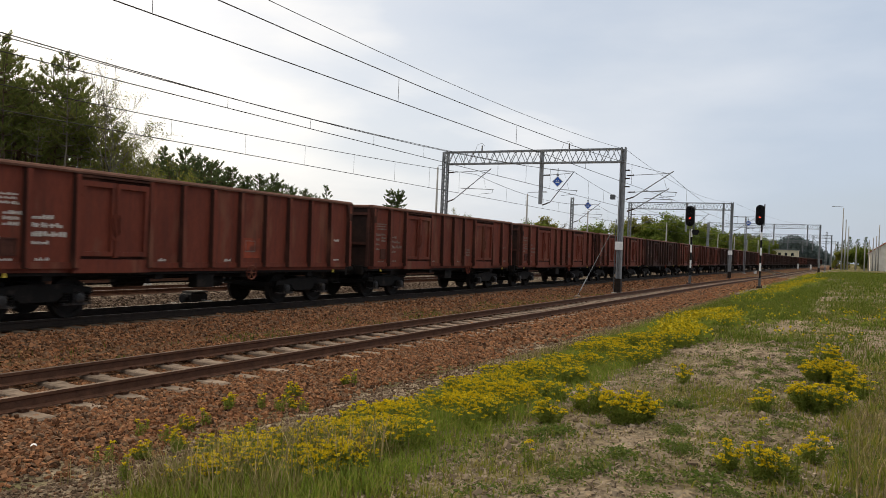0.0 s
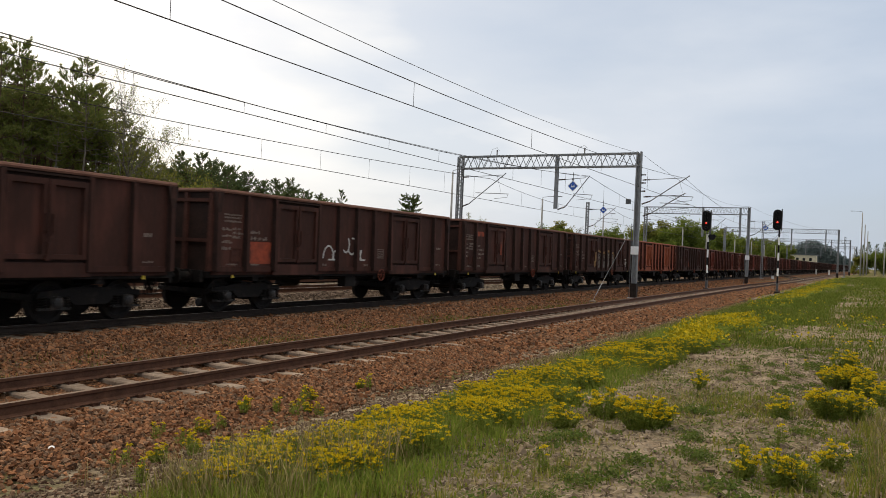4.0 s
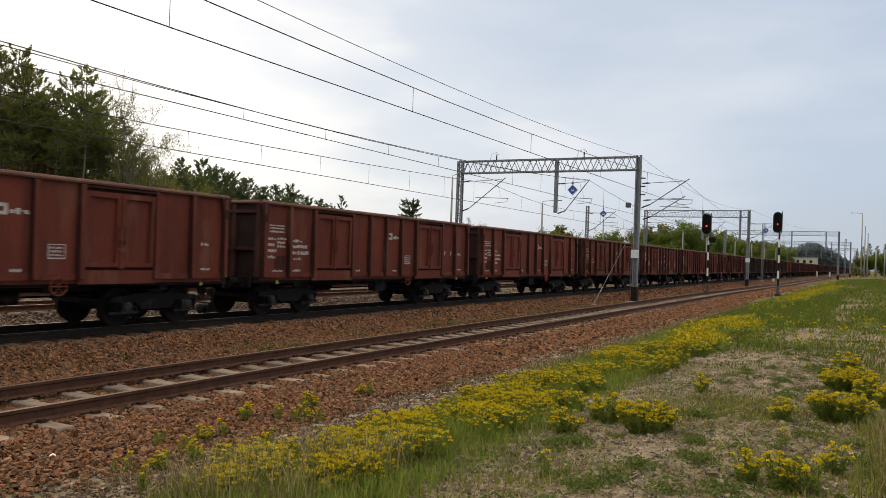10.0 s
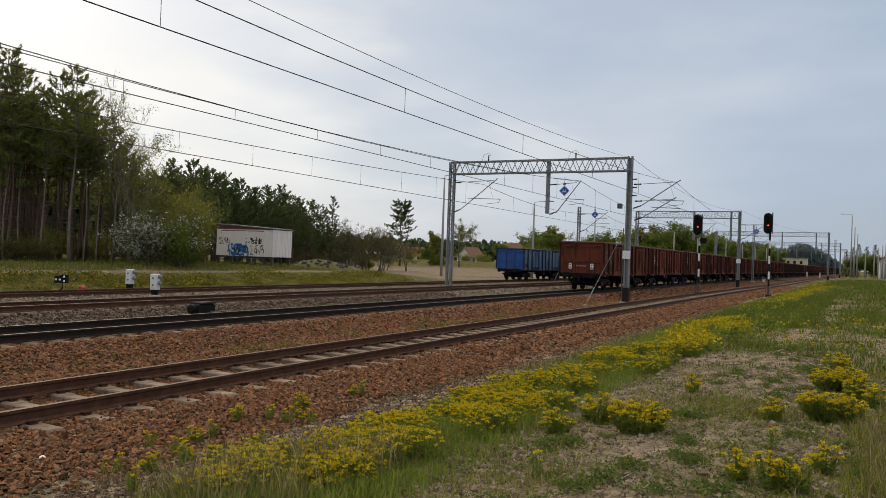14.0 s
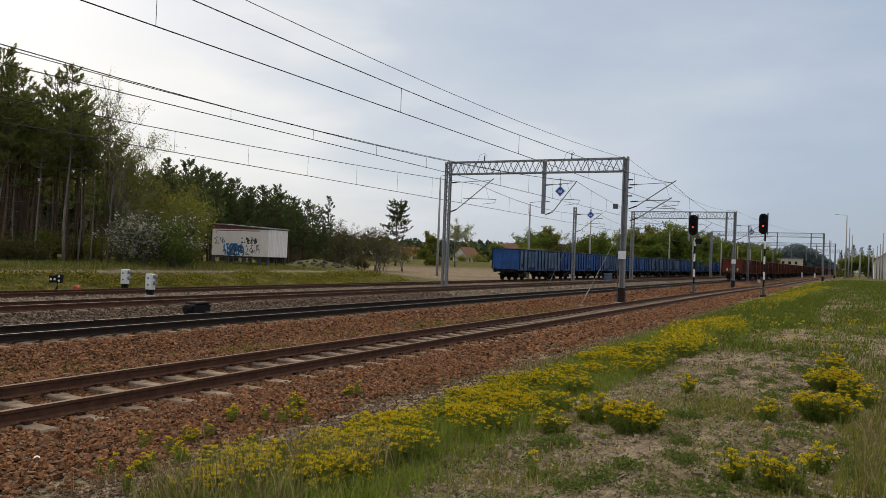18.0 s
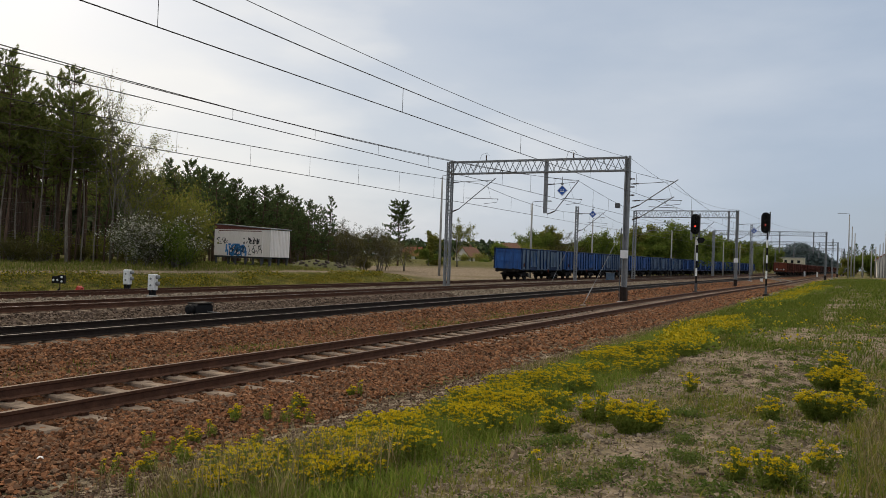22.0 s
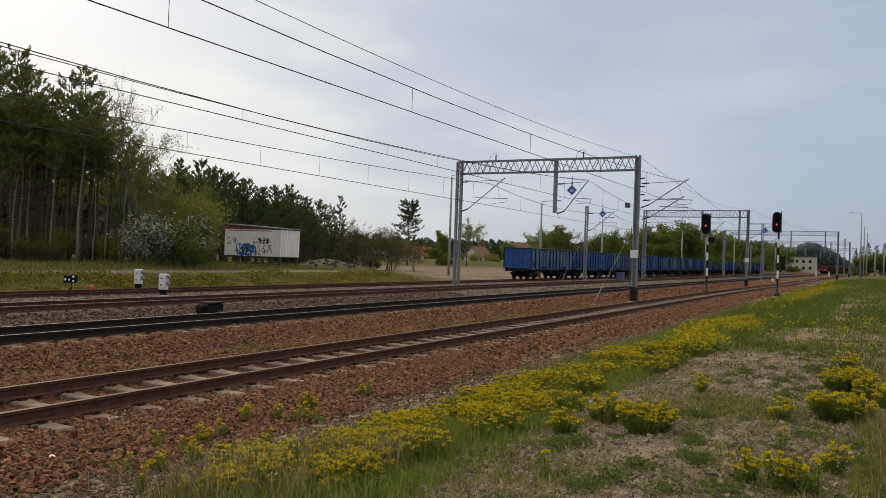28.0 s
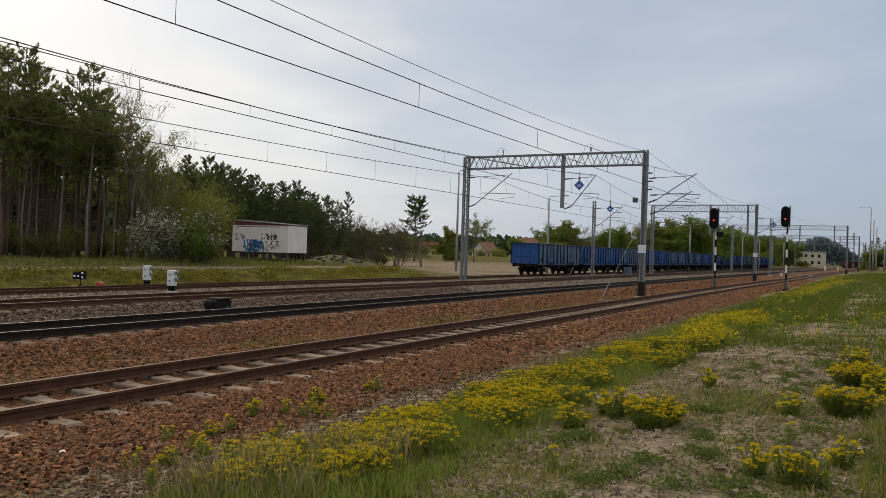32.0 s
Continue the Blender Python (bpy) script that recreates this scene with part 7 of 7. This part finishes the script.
SPURGE_HEAD = shades([(0.58, 0.43, 0.008), (0.72, 0.53, 0.012), (0.46, 0.39, 0.014), (0.62, 0.46, 0.009), (0.33, 0.33, 0.03), (0.56, 0.43, 0.012)], 0.35)
WEED_LEAF = shades([(0.065, 0.105, 0.022), (0.095, 0.14, 0.03), (0.14, 0.165, 0.04), (0.08, 0.115, 0.03)], 0.4)


def blades(name, spots, mat, label, seed, height, width, bow=0.5):
    """Blades of grass: each a narrow bent strip that tapers to a tip."""
    rng = np.random.RandomState(seed)
    p = np.array(spots, float)
    n = len(p)
    a = rng.uniform(0, 6.283, n)
    d = np.stack([np.cos(a), np.sin(a), 0 * a], 1)
    s = np.stack([-np.sin(a), np.cos(a), 0 * a], 1)
    h = (height * rng.uniform(0.45, 1.25, n))[:, None] * p[:, 3:4]
    w = (width * rng.uniform(0.6, 1.3, n))[:, None]
    b = bow * rng.uniform(0.1, 1.0, n)[:, None] * h
    up = np.array([[0, 0, 1.0]])
    q = p[:, :3]
    v = np.stack([q - s * w / 2, q + s * w / 2, q + d * b * 0.35 + up * h * 0.6 + s * w * 0.38, q + d * b * 0.35 + up * h * 0.6 - s * w * 0.38, q + d * b + up * h * 0.96], 1).reshape(-1, 3)
    k = 5 * np.arange(n)[:, None]
    quads = k + np.array([[0, 1, 2, 3]])
    tris = k + np.array([[3, 2, 4, 4]])
    me = bpy.data.meshes.new(name)
    fs = [tuple(x) for x in quads.tolist()] + [tuple(x[:3]) for x in tris.tolist()]
    me.from_pydata(v.tolist(), [], fs)
    me.materials.append(mat)
    ob = new(name, me)
    return tagged(ob, label, "grass", kind="stuff")


def seen(x, y):
    """Whether a place lies in the wedge of ground before the camera."""
    return y > 2.2 and x > -1.75 * y - 1 and x < 0.16 * y + 1.2


def lawn(x, y):
    """How thickly grass grows at a place near the camera, 0 to 1."""
    u = x - bend(y)
    g = 0.30 + 0.9 * noise.noise((u * 0.55, y * 0.35, 4)) + 0.45 * noise.noise((u * 2.1, y * 2.1, 7))
    g += 1.0 * smooth_step(-2.9, -4.2, u) * smooth_step(-5.1, -4.6, u + 0.3 * noise.noise((y * 1.3, 3, 0)))
    g += 0.45 * smooth_step(18, 40, y) + 0.25 * smooth_step(-0.4, 0.5, u)
    if u < -5.0:
        g -= 1.3 * smooth_step(-5.0, -5.7, u)
    return min(max(g, 0), 1)


def meadow(n, x0, x1, y0, y1, seed, power=1.0, floor=0.0, tuft=0.09, per=7):
    rng = np.random.RandomState(seed)
    out = []
    for _ in range(n):
        x, y = rng.uniform(x0, x1), rng.uniform(y0, y1)
        if not seen(x, y):
            continue
        g = lawn(x, y)
        if rng.rand() > max(g, floor) ** power:
            continue
        for _ in range(per):
            xx, yy = x + rng.normal() * tuft, y + rng.normal() * tuft
            out.append((xx, yy, level(xx, yy) - 0.01, 0.45 + 0.6 * g))
    return out


blades("grass", meadow(9000, -6.6, 2.4, 2.3, 14, 81, 1.2, 0.04), GRASS_GREEN, "sparse green grass in sandy soil", 81, 0.10, 0.013, 1.0)
blades("dry_grass", meadow(3800, -6.8, 2.4, 2.3, 14, 82, 1.1, 0.05), GRASS_DRY, "dry straw-coloured grass blades", 82, 0.13, 0.008, 1.2)
FIELD_GRASS = shades([(0.06, 0.10, 0.014), (0.10, 0.14, 0.02), (0.155, 0.168, 0.032), (0.08, 0.118, 0.016)], 0.4)
blades("grass", meadow(11000, -5.0, 5.0, 14, 36, 83, 1.0, 0.05, 0.14), FIELD_GRASS, "green grass along the line", 83, 0.14, 0.02, 0.9)
blades("dry_grass", meadow(3000, -6.6, 5.0, 14, 36, 84, 1.0, 0.1, 0.14), GRASS_DRY, "dry straw-coloured grass blades", 84, 0.13, 0.018, 1.0)
blades("grass", meadow(9000, -6.0, 16, 36, 150, 85, 0.8, 0.2, 0.35), FIELD_GRASS, "green grass along the line", 85, 0.17, 0.045, 0.9)


def patch(n, x0, x1, y0, y1, seed, per=6, tuft=0.12, cond=None):
    rng = np.random.RandomState(seed)
    out = []
    for _ in range(n):
        x, y = rng.uniform(x0, x1), rng.uniform(y0, y1)
        if cond and not cond(x, y):
            continue
        for _ in range(per):
            xx, yy = x + rng.normal() * tuft, y + rng.normal() * tuft
            out.append((xx, yy, level(xx, yy) - 0.01, 1.0))
    return out


def strip_here(x, y):
    return noise.noise((x * 0.9, y * 0.35, 6)) + 0.4 * noise.noise((x * 3, y * 2, 1)) > 0.04


BAND_GRASS = shades([(0.11, 0.165, 0.022), (0.15, 0.21, 0.03), (0.21, 0.25, 0.045), (0.13, 0.185, 0.025), (0.30, 0.27, 0.08)], 0.5)
blades("grass", meadow(7600, -4.85, -3.0, 4, 24, 90, 1.0, 0.45), BAND_GRASS, "green grass among the spurge", 90, 0.20, 0.009, 1.0)
blades("grass", patch(3600, -5.2, -1.0, 24, 56, 191, 7, 0.16), FIELD_GRASS, "green grass beyond the spurge", 191, 0.17, 0.02, 1.0)
blades("dry_grass", patch(1500, -6.0, -4.4, 13, 46, 192, 6, 0.14), GRASS_DRY, "thin dry grass on the ballast's foot", 192, 0.13, 0.012, 1.0)
blades("grass", patch(1500, -5.8, -4.3, 13, 46, 193, 6, 0.14), FIELD_GRASS, "thin green grass on the ballast's foot", 193, 0.11, 0.012, 1.0)
blades("grass", patch(1900, -13.6, -12.0, 5, 45, 86, cond=strip_here), FIELD_GRASS, "thin grass strip between the ballast beds", 86, 0.13, 0.011)
blades("grass", patch(5200, -56, -39.3, 18, 62, 87, 6, 0.3, lambda x, y: y < -x * 1.5), BANK_GRASS, "rough grass below the wood", 87, 0.26, 0.03)
blades("grass", patch(2600, -37.3, -34.4, 18, 60, 98, 6, 0.2), BANK_GRASS, "low grass on the slope beyond the sidings", 98, 0.1, 0.03)
blades("dry_grass", patch(1500, -50, -39.3, 18, 62, 88, 6, 0.3, lambda x, y: y < -x * 1.5), GRASS_DRY, "dry grass below the wood", 88, 0.24, 0.025)
blades("grass", patch(5200, -120, -40, 62, 190, 89, 6, 0.6, lambda x, y: noise.noise((x * 0.07, y * 0.07, 1)) > -0.02 and (y > 158 or x < -80 or y + x < 12)), BANK_GRASS, "grass patches in the sandy yard", 89, 0.16, 0.07)


def litter(n, seed):
    """Dead stalks and crumbs lying on the sand."""
    rng = np.random.RandomState(seed)
    vs, fs = [], []
    while len(vs) < 4 * n:
        y = 2.4 + 14 * rng.rand() ** 1.6
        x = rng.uniform(-5.2, 2.4)
        if not seen(x, y):
            continue
        a, ln, w = rng.uniform(0, 6.283), rng.uniform(0.01, 0.06), rng.uniform(0.003, 0.009)
        z = level(x, y) + 0.006
        c, s = math.cos(a), math.sin(a)
        k = len(vs)
        r = rng.uniform(0, 0.03)
        vs += [(x - c * ln - s * w, y - s * ln + c * w, z), (x - c * ln + s * w, y - s * ln - c * w, z + 0.002), (x + c * ln + s * w, y + s * ln - c * w, z + r), (x + c * ln - s * w, y + s * ln + c * w, z + r)]
        fs.append((k, k + 1, k + 2, k + 3))
    return tagged(new("plant_litter", raw_mesh("plant_litter", vs, fs, LITTER)), "dead stalks and plant litter on sandy soil", "litter", kind="stuff")


def tall_patch(n, seed):
    rng = np.random.RandomState(seed)
    out = []
    for _ in range(n):
        x, y = rng.uniform(-4.95, -3.5), rng.uniform(4.2, 6.2)
        if seen(x, y) and noise.noise((x * 1.2, y * 1.2, 3)) > -0.25:
            out += [(x + rng.normal() * 0.06, y + rng.normal() * 0.06, level(x, y) - 0.01, 1.0) for _ in range(6)]
    return out


blades("grass", tall_patch(170, 95), GRASS_GREEN, "tall green grass by the foot of the ballast", 95, 0.25, 0.009, 1.0)
_dr = np.random.RandomState(131)
blades("dry_grass", [(x, y, level(x, y), 1.0) for x, y in zip(_dr.uniform(-6.3, -4.8, 700), _dr.uniform(4.2, 6.6, 700)) if noise.noise((x * 1.5, y * 1.5, 2)) > 0], GRASS_DRY, "dry stalks on the gravel verge", 130, 0.24, 0.005, 1.1)
blades("dry_grass", tall_patch(300, 96), GRASS_DRY, "tall dry grass stalks by the ballast", 96, 0.42, 0.006, 0.9)
blades("dry_grass", [(x, y, level(x, y), 1.0) for x, y in zip(_rng.uniform(0.1, 1.3, 900), _rng.uniform(5.5, 9, 900)) if seen(x, y)], GRASS_DRY, "tall dry grass stalks in sand", 97, 0.3, 0.007, 0.8)
blades("grass", [(x, y, level(x, y), 1.0) for x, y in zip(_rng.uniform(-0.05, 1.3, 2400), _rng.uniform(5.4, 9, 2400)) if seen(x, y) and noise.noise((x * 2, y * 2, 1)) > 0.0], GRASS_GREEN, "tall green grass in sand", 99, 0.2, 0.008, 1.1)
litter(20000, 91)
_cr = np.random.RandomState(92)
_crumbs = [(x, y, level(x, y)) for x, y in zip(_cr.uniform(-5.4, 2.2, 16000), 2.4 + 12 * _cr.rand(16000) ** 1.4) if seen(x, y)]
stone_field("soil_crumbs", _crumbs, 0.018, shades([(0.15, 0.115, 0.08), (0.25, 0.20, 0.145), (0.35, 0.29, 0.215), (0.19, 0.145, 0.10)]), "crumbs and pebbles of sandy soil", 9)
_cl = np.random.RandomState(93)
_clods = [(x, y, level(x, y) - 0.01) for x, y in zip(_cl.uniform(-3.4, 2.0, 5200), 4.5 + 14 * _cl.rand(5200) ** 1.2) if seen(x, y) and noise.noise((x * 1.1, y * 1.1, 17)) > 0.0]
stone_field("soil_clods", _clods, 0.04, shades([(0.10, 0.075, 0.05), (0.20, 0.155, 0.11), (0.31, 0.25, 0.185), (0.15, 0.115, 0.08)]), "clods of dry sandy soil", 12)


# ---- spurge in flower ----
def spurge_meshes(seed, r, h, stems, dome=0.35, bloom=0.9):
    """A clump of leafy stems, each with a flat umbel of yellow blossom."""
    rng = np.random.RandomState(seed)
    st, lp, hp = Shape(), [], []
    for _ in range(stems):
        a, q = rng.uniform(0, 6.283), r * math.sqrt(rng.rand())
        hh = h * (1 - dome * (q / r) ** 2) * rng.uniform(0.55, 1.12)
        spread = 0.45 if dome > 0.2 else 0.85
        foot = np.array([q * spread * math.cos(a), q * spread * math.sin(a), -0.02])
        top = np.array([q * math.cos(a), q * math.sin(a), hh])
        st.rod([tuple(foot), tuple(top)], 0.0035, 3, False)
        t = rng.uniform(0.06, 0.95, 26)[:, None]
        lp.append(foot * (1 - t) + top * t + rng.normal(size=(26, 3)) * 0.014)
        if rng.rand() > bloom:
            continue
        k, w = rng.randint(7, 15), rng.uniform(0.018, 0.045)
        b = rng.uniform(0, 6.283, k)
        m = w * np.sqrt(rng.rand(k))
        rays = np.stack([top[0] + m * np.cos(b), top[1] + m * np.sin(b), top[2] + 0.012 - 6 * m * m + rng.normal(size=k) * 0.004], 1)
        hp.append(np.repeat(rays, 4, 0) + rng.normal(size=(4 * k, 3)) * [0.005, 0.005, 0.002])
    v, f = leaf_arrays(np.concatenate(lp), 0.025, rng, 0.2, 0.2)
    hv, hf = leaf_arrays(np.concatenate(hp), 0.0085, rng, 0.75, 0.9)
    return st.mesh("stalk", SPURGE_LEAF), raw_mesh("foliage", v, f, SPURGE_LEAF), raw_mesh("flower_head", hv, hf, SPURGE_HEAD)


SPURGE = [spurge_meshes(101, 0.29, 0.34, 92, 0.35, 0.92), spurge_meshes(102, 0.21, 0.29, 48), spurge_meshes(103, 0.14, 0.25, 20), spurge_meshes(104, 0.36, 0.29, 72, 0.12, 0.6), spurge_meshes(105, 0.07, 0.25, 5, 0.1), spurge_meshes(106, 0.3, 0.26, 54, 0.1, 0.42)]


def spurge(x, y, k, s=1.0):
    t = thing("spurge_plant", "yellow-flowering spurge clump in sandy grass" if k in (0, 3) else "small spurge clump with yellow flower heads", "plant", (x, y, level(x, y)), rp.uniform(0, 360), "flowering spurge")
    t.scale = (s, s, s)
    for me in SPURGE[k]:
        ob = part(me.name.split(".")[0], me, None, t)
        if "flower" in me.name:
            tagged(ob, kind="stuff")
    return t


# single clumps on the sand: x, y, kind, scale
CLUMPS = [(-2.51, 8.82, 1, 1.1), (-2.74, 9.0, 2, 1.0), (-1.98, 8.25, 0, 1.0), (-1.82, 8.4, 1, 1.0), (-1.93, 11.2, 2, 1.0), (-0.22, 11.8, 0, 0.9), (-0.16, 14.1, 1, 1.1), (0.0, 11.9, 0, 0.95), (-0.24, 9.4, 0, 0.95), (0.02, 9.6, 1, 1.0), (0.16, 11.2, 1, 1.0), (0.3, 10.6, 2, 1.0)]
CLUMPS2 = [(-0.71, 9.0, 2, 0.9), (-0.75, 6.4, 2, 0.9), (-0.50, 6.25, 2, 1.0), (-0.36, 6.2, 2, 0.9), (-0.26, 6.14, 4, 1.0), (-0.15, 7.05, 2, 0.9), (-2.27, 6.1, 4, 0.9), (-2.73, 7.95, 1, 0.9), (-3.7, 5.15, 2, 1.0), (-3.6, 5.4, 1, 0.9), (-5.2, 5.75, 3, 0.9), (-4.95, 5.9, 0, 0.8), (-4.7, 6.0, 3, 0.9)]
for _c in CLUMPS + CLUMPS2:
    spurge(*_c)
for _x, _y in ((-6.54, 5.47), (-7.02, 6.28), (-6.67, 6.32), (-6.87, 6.77), (-6.86, 7.13), (-7.14, 7.83), (-6.67, 8.35), (-6.94, 8.28), (-5.57, 4.82), (-6.22, 6.06), (-6.2, 5.66), (-7.12, 9.05), (-7.0, 10.6), (-6.5, 8.6), (-6.8, 8.7), (-5.9, 6.9)):
    spurge(_x, _y, 4, rp.uniform(0.75, 1.0))
    spurge(_x + rp.uniform(-0.15, 0.15), _y + rp.uniform(-0.2, 0.2), rp.choice((2, 4)), rp.uniform(0.55, 0.8))
_n = 0
while _n < 190:  # the band along the foot of the ballast
    _y = 4.7 + 13.5 * rp.random() ** 1.15
    _lo, _hi = -4.72 + 0.035 * max(_y - 10, 0), min(-3.8 + 0.13 * (_y - 5), -2.95)
    _x = rp.uniform(_lo, _hi)
    if noise.noise((_x * 1.3, _y * 0.8, 12)) < -0.16 - 0.3 * (_x < _lo + 0.5):
        continue
    spurge(_x, _y, rp.choice((5, 5, 3, 5, 1, 2, 5) if _y < 9 else (3, 5, 3, 5, 1, 2, 5)), rp.uniform(0.7, 1.0))
    _n += 1
for _i in range(20):  # scattered over the sand
    _y = 7.5 + 13 * rp.random()
    spurge(-2.2 + 2.6 * rp.random() + 0.06 * _y, _y, 4, rp.uniform(0.6, 0.9))


# darker blossom tones: the heads' own shading is put into the colour
FAR_HEAD = shades([(0.42, 0.32, 0.008), (0.50, 0.38, 0.012), (0.32, 0.28, 0.014), (0.22, 0.22, 0.02), (0.38, 0.30, 0.01)], 0.2)


def far_spurge(n, seed):
    rng = np.random.RandomState(seed)
    pts, low = [], []
    while len(pts) < n:
        y = 17 + 10.5 * rng.rand() if rng.rand() < 0.5 else 28 + 110 * rng.rand()
        x = -3.4 - 0.004 * (y - 25) + rng.normal() * (0.42 + 0.003 * y) + bend(y) * 0.3
        if y > 44 and rng.rand() < 0.6:
            y = rng.uniform(44, 82)
            x = -3.6 + 0.045 * (y - 48) + rng.normal() * 0.55
        elif rng.rand() < 0.05:
            x = rng.uniform(-2, 1 + 0.12 * y)
        if 27.5 < y < 44 and rng.rand() < 0.85:  # grass alone grows here
            continue
        if noise.noise((x * 0.9, y * 0.3, 2)) + 0.5 * noise.noise((x * 2.5, y * 1.2, 5)) < 0.06:
            continue
        for _ in range(10):
            xx, yy = x + rng.normal() * 0.12, y + rng.normal() * 0.15
            pts.append((xx, yy, level(xx, yy) + rng.uniform(0.2, 0.34)))
            low.append((xx, yy, level(xx, yy) + rng.uniform(0.03, 0.22)))
    v, f = leaf_arrays(pts, 0.03, rng, 0.3, 0.9)
    tagged(new("far_spurge_heads", raw_mesh("far_spurge_heads", v, f, FAR_HEAD)), "band of yellow spurge blossom along the line", "plant", kind="stuff")
    v, f = leaf_arrays(low, 0.09, rng, 0.2, 0.3)
    tagged(new("far_spurge_leaves", raw_mesh("far_spurge_leaves", v, f, SPURGE_LEAF)), "green spurge stems along the line", "plant", kind="stuff")


far_spurge(9000, 106)
_bk = np.random.RandomState(107)
_yb = []
while len(_yb) < 9000:  # yellow bloom on the bank beyond the sidings
    _x, _y = _bk.uniform(-37.5, -34.4), _bk.uniform(19, 60)
    if noise.noise((_x * 0.5, _y * 0.3, 8)) > -0.1:
        _yb.append((_x, _y, level(_x, _y) + _bk.uniform(0.0, 0.2)))
_v, _f = leaf_arrays(_yb, 0.05, _bk, 0.5, 0.8)
tagged(new("bank_blossom", raw_mesh("bank_blossom", _v, _f, shades([(0.26, 0.20, 0.022), (0.10, 0.11, 0.02), (0.34, 0.26, 0.025), (0.07, 0.09, 0.018), (0.16, 0.15, 0.025)], 0.2))), "yellowish blossom on the bank beyond the sidings", "plant", kind="stuff")


def rosette_mesh(seed, n=260, r=0.10):
    """A low clump of small leaves."""
    rng = np.random.RandomState(seed)
    p = rng.normal(size=(n, 3)) * [r * 0.5, r * 0.5, 0.0]
    p[:, 2] = 0.01 + np.abs(rng.normal(size=n)) * 0.035 * np.exp(-(p[:, 0] ** 2 + p[:, 1] ** 2) / (r * r))
    v, f = leaf_arrays(p, 0.016, rng, 0.3, 0.45)
    return raw_mesh("leaf_rosette", v, f, WEED_LEAF)


ROSETTES = [rosette_mesh(111, 300, 0.16), rosette_mesh(112, 240, 0.18), rosette_mesh(113, 420, 0.22)]
WEEDS = [(-1.56, 9.13), (-2.42, 7.36), (-0.56, 14.25), (-1.59, 6.45), (-1.24, 5.8), (-2.55, 7.3), (-1.68, 6.04), (-0.84, 6.04), (-1.21, 6.97), (-0.8, 10.85)]
for _i in range(110):
    _y = 4.6 + 13 * rp.random() ** 1.2
    _x = -2.6 + rp.uniform(0, 2.6) + 0.05 * _y
    if _i < len(WEEDS):
        _x, _y = WEEDS[_i]
    _t = thing("weed", "low dark green leafy weed on sandy soil", "plant", (_x, _y, level(_x, _y)), rp.uniform(0, 360), "leafy weeds")
    _t.scale = [rp.uniform(1.0, 1.4) if _i < len(WEEDS) else rp.uniform(0.4, 0.9)] * 3
    tagged(part("leaf_rosette", ROSETTES[_i % 3], None, _t), kind="stuff")


# ---- low weeds and gravel ----
def low_weeds(n, seed):
    """Short leafy sprigs scattered over the sand."""
    rng = np.random.RandomState(seed)
    pts = []
    while len(pts) < n:
        y = 3.0 + 34 * rng.rand() ** 1.7
        x = rng.uniform(-4.6, 0.14 * y + 1.2)
        if not seen(x, y) or noise.noise((x * 0.9, y * 0.7, 31)) + 0.35 * noise.noise((x * 3, y * 3, 32)) < 0.02:
            continue
        r = 0.035 + 0.001 * y
        for _ in range(9):
            xx, yy = x + rng.normal() * r, y + rng.normal() * r
            pts.append((xx, yy, level(xx, yy) + abs(rng.normal()) * 0.022))
    v, f = leaf_arrays(pts, 0.019, rng, 0.5, 0.4)
    return tagged(new("low_weeds", raw_mesh("low_weeds", v, f, WEED_LEAF)), "low green weeds sprouting in sandy soil", "plant", kind="stuff")


low_weeds(30000, 121)
_gr = np.random.RandomState(122)
_gs = []
while len(_gs) < 24000:  # grey gravel at the foot of the ballast
    _y = 3.5 + 50 * _gr.rand() ** 1.3
    _x = -6.0 + 0.55 * _gr.normal() + bend(_y)
    if seen(_x, _y):
        _gs.append((_x, _y, level(_x, _y)))
stone_field("gravel", _gs, 0.024, shades([(0.055, 0.036, 0.024), (0.105, 0.073, 0.050), (0.165, 0.12, 0.085), (0.10, 0.052, 0.03)]), "fine brown gravel along the foot of the ballast", 10)
_ar = np.random.RandomState(123)
_tufts = []
for _ in range(2600):  # thin grass round the place where the camera stands
    _x, _y = _ar.uniform(-6, 8), _ar.uniform(-10, 4)
    if noise.noise((_x * 0.5, _y * 0.5, 4)) > -0.15 and not seen(_x, _y) and math.hypot(_x, _y) > 0.6:
        _tufts += [(_x + _ar.normal() * 0.08, _y + _ar.normal() * 0.08, level(_x, _y) - 0.01, 1.0) for _ in range(6)]
blades("grass", _tufts, GRASS_GREEN, "sparse green grass in sandy soil", 124, 0.10, 0.013, 1.0)

motions()
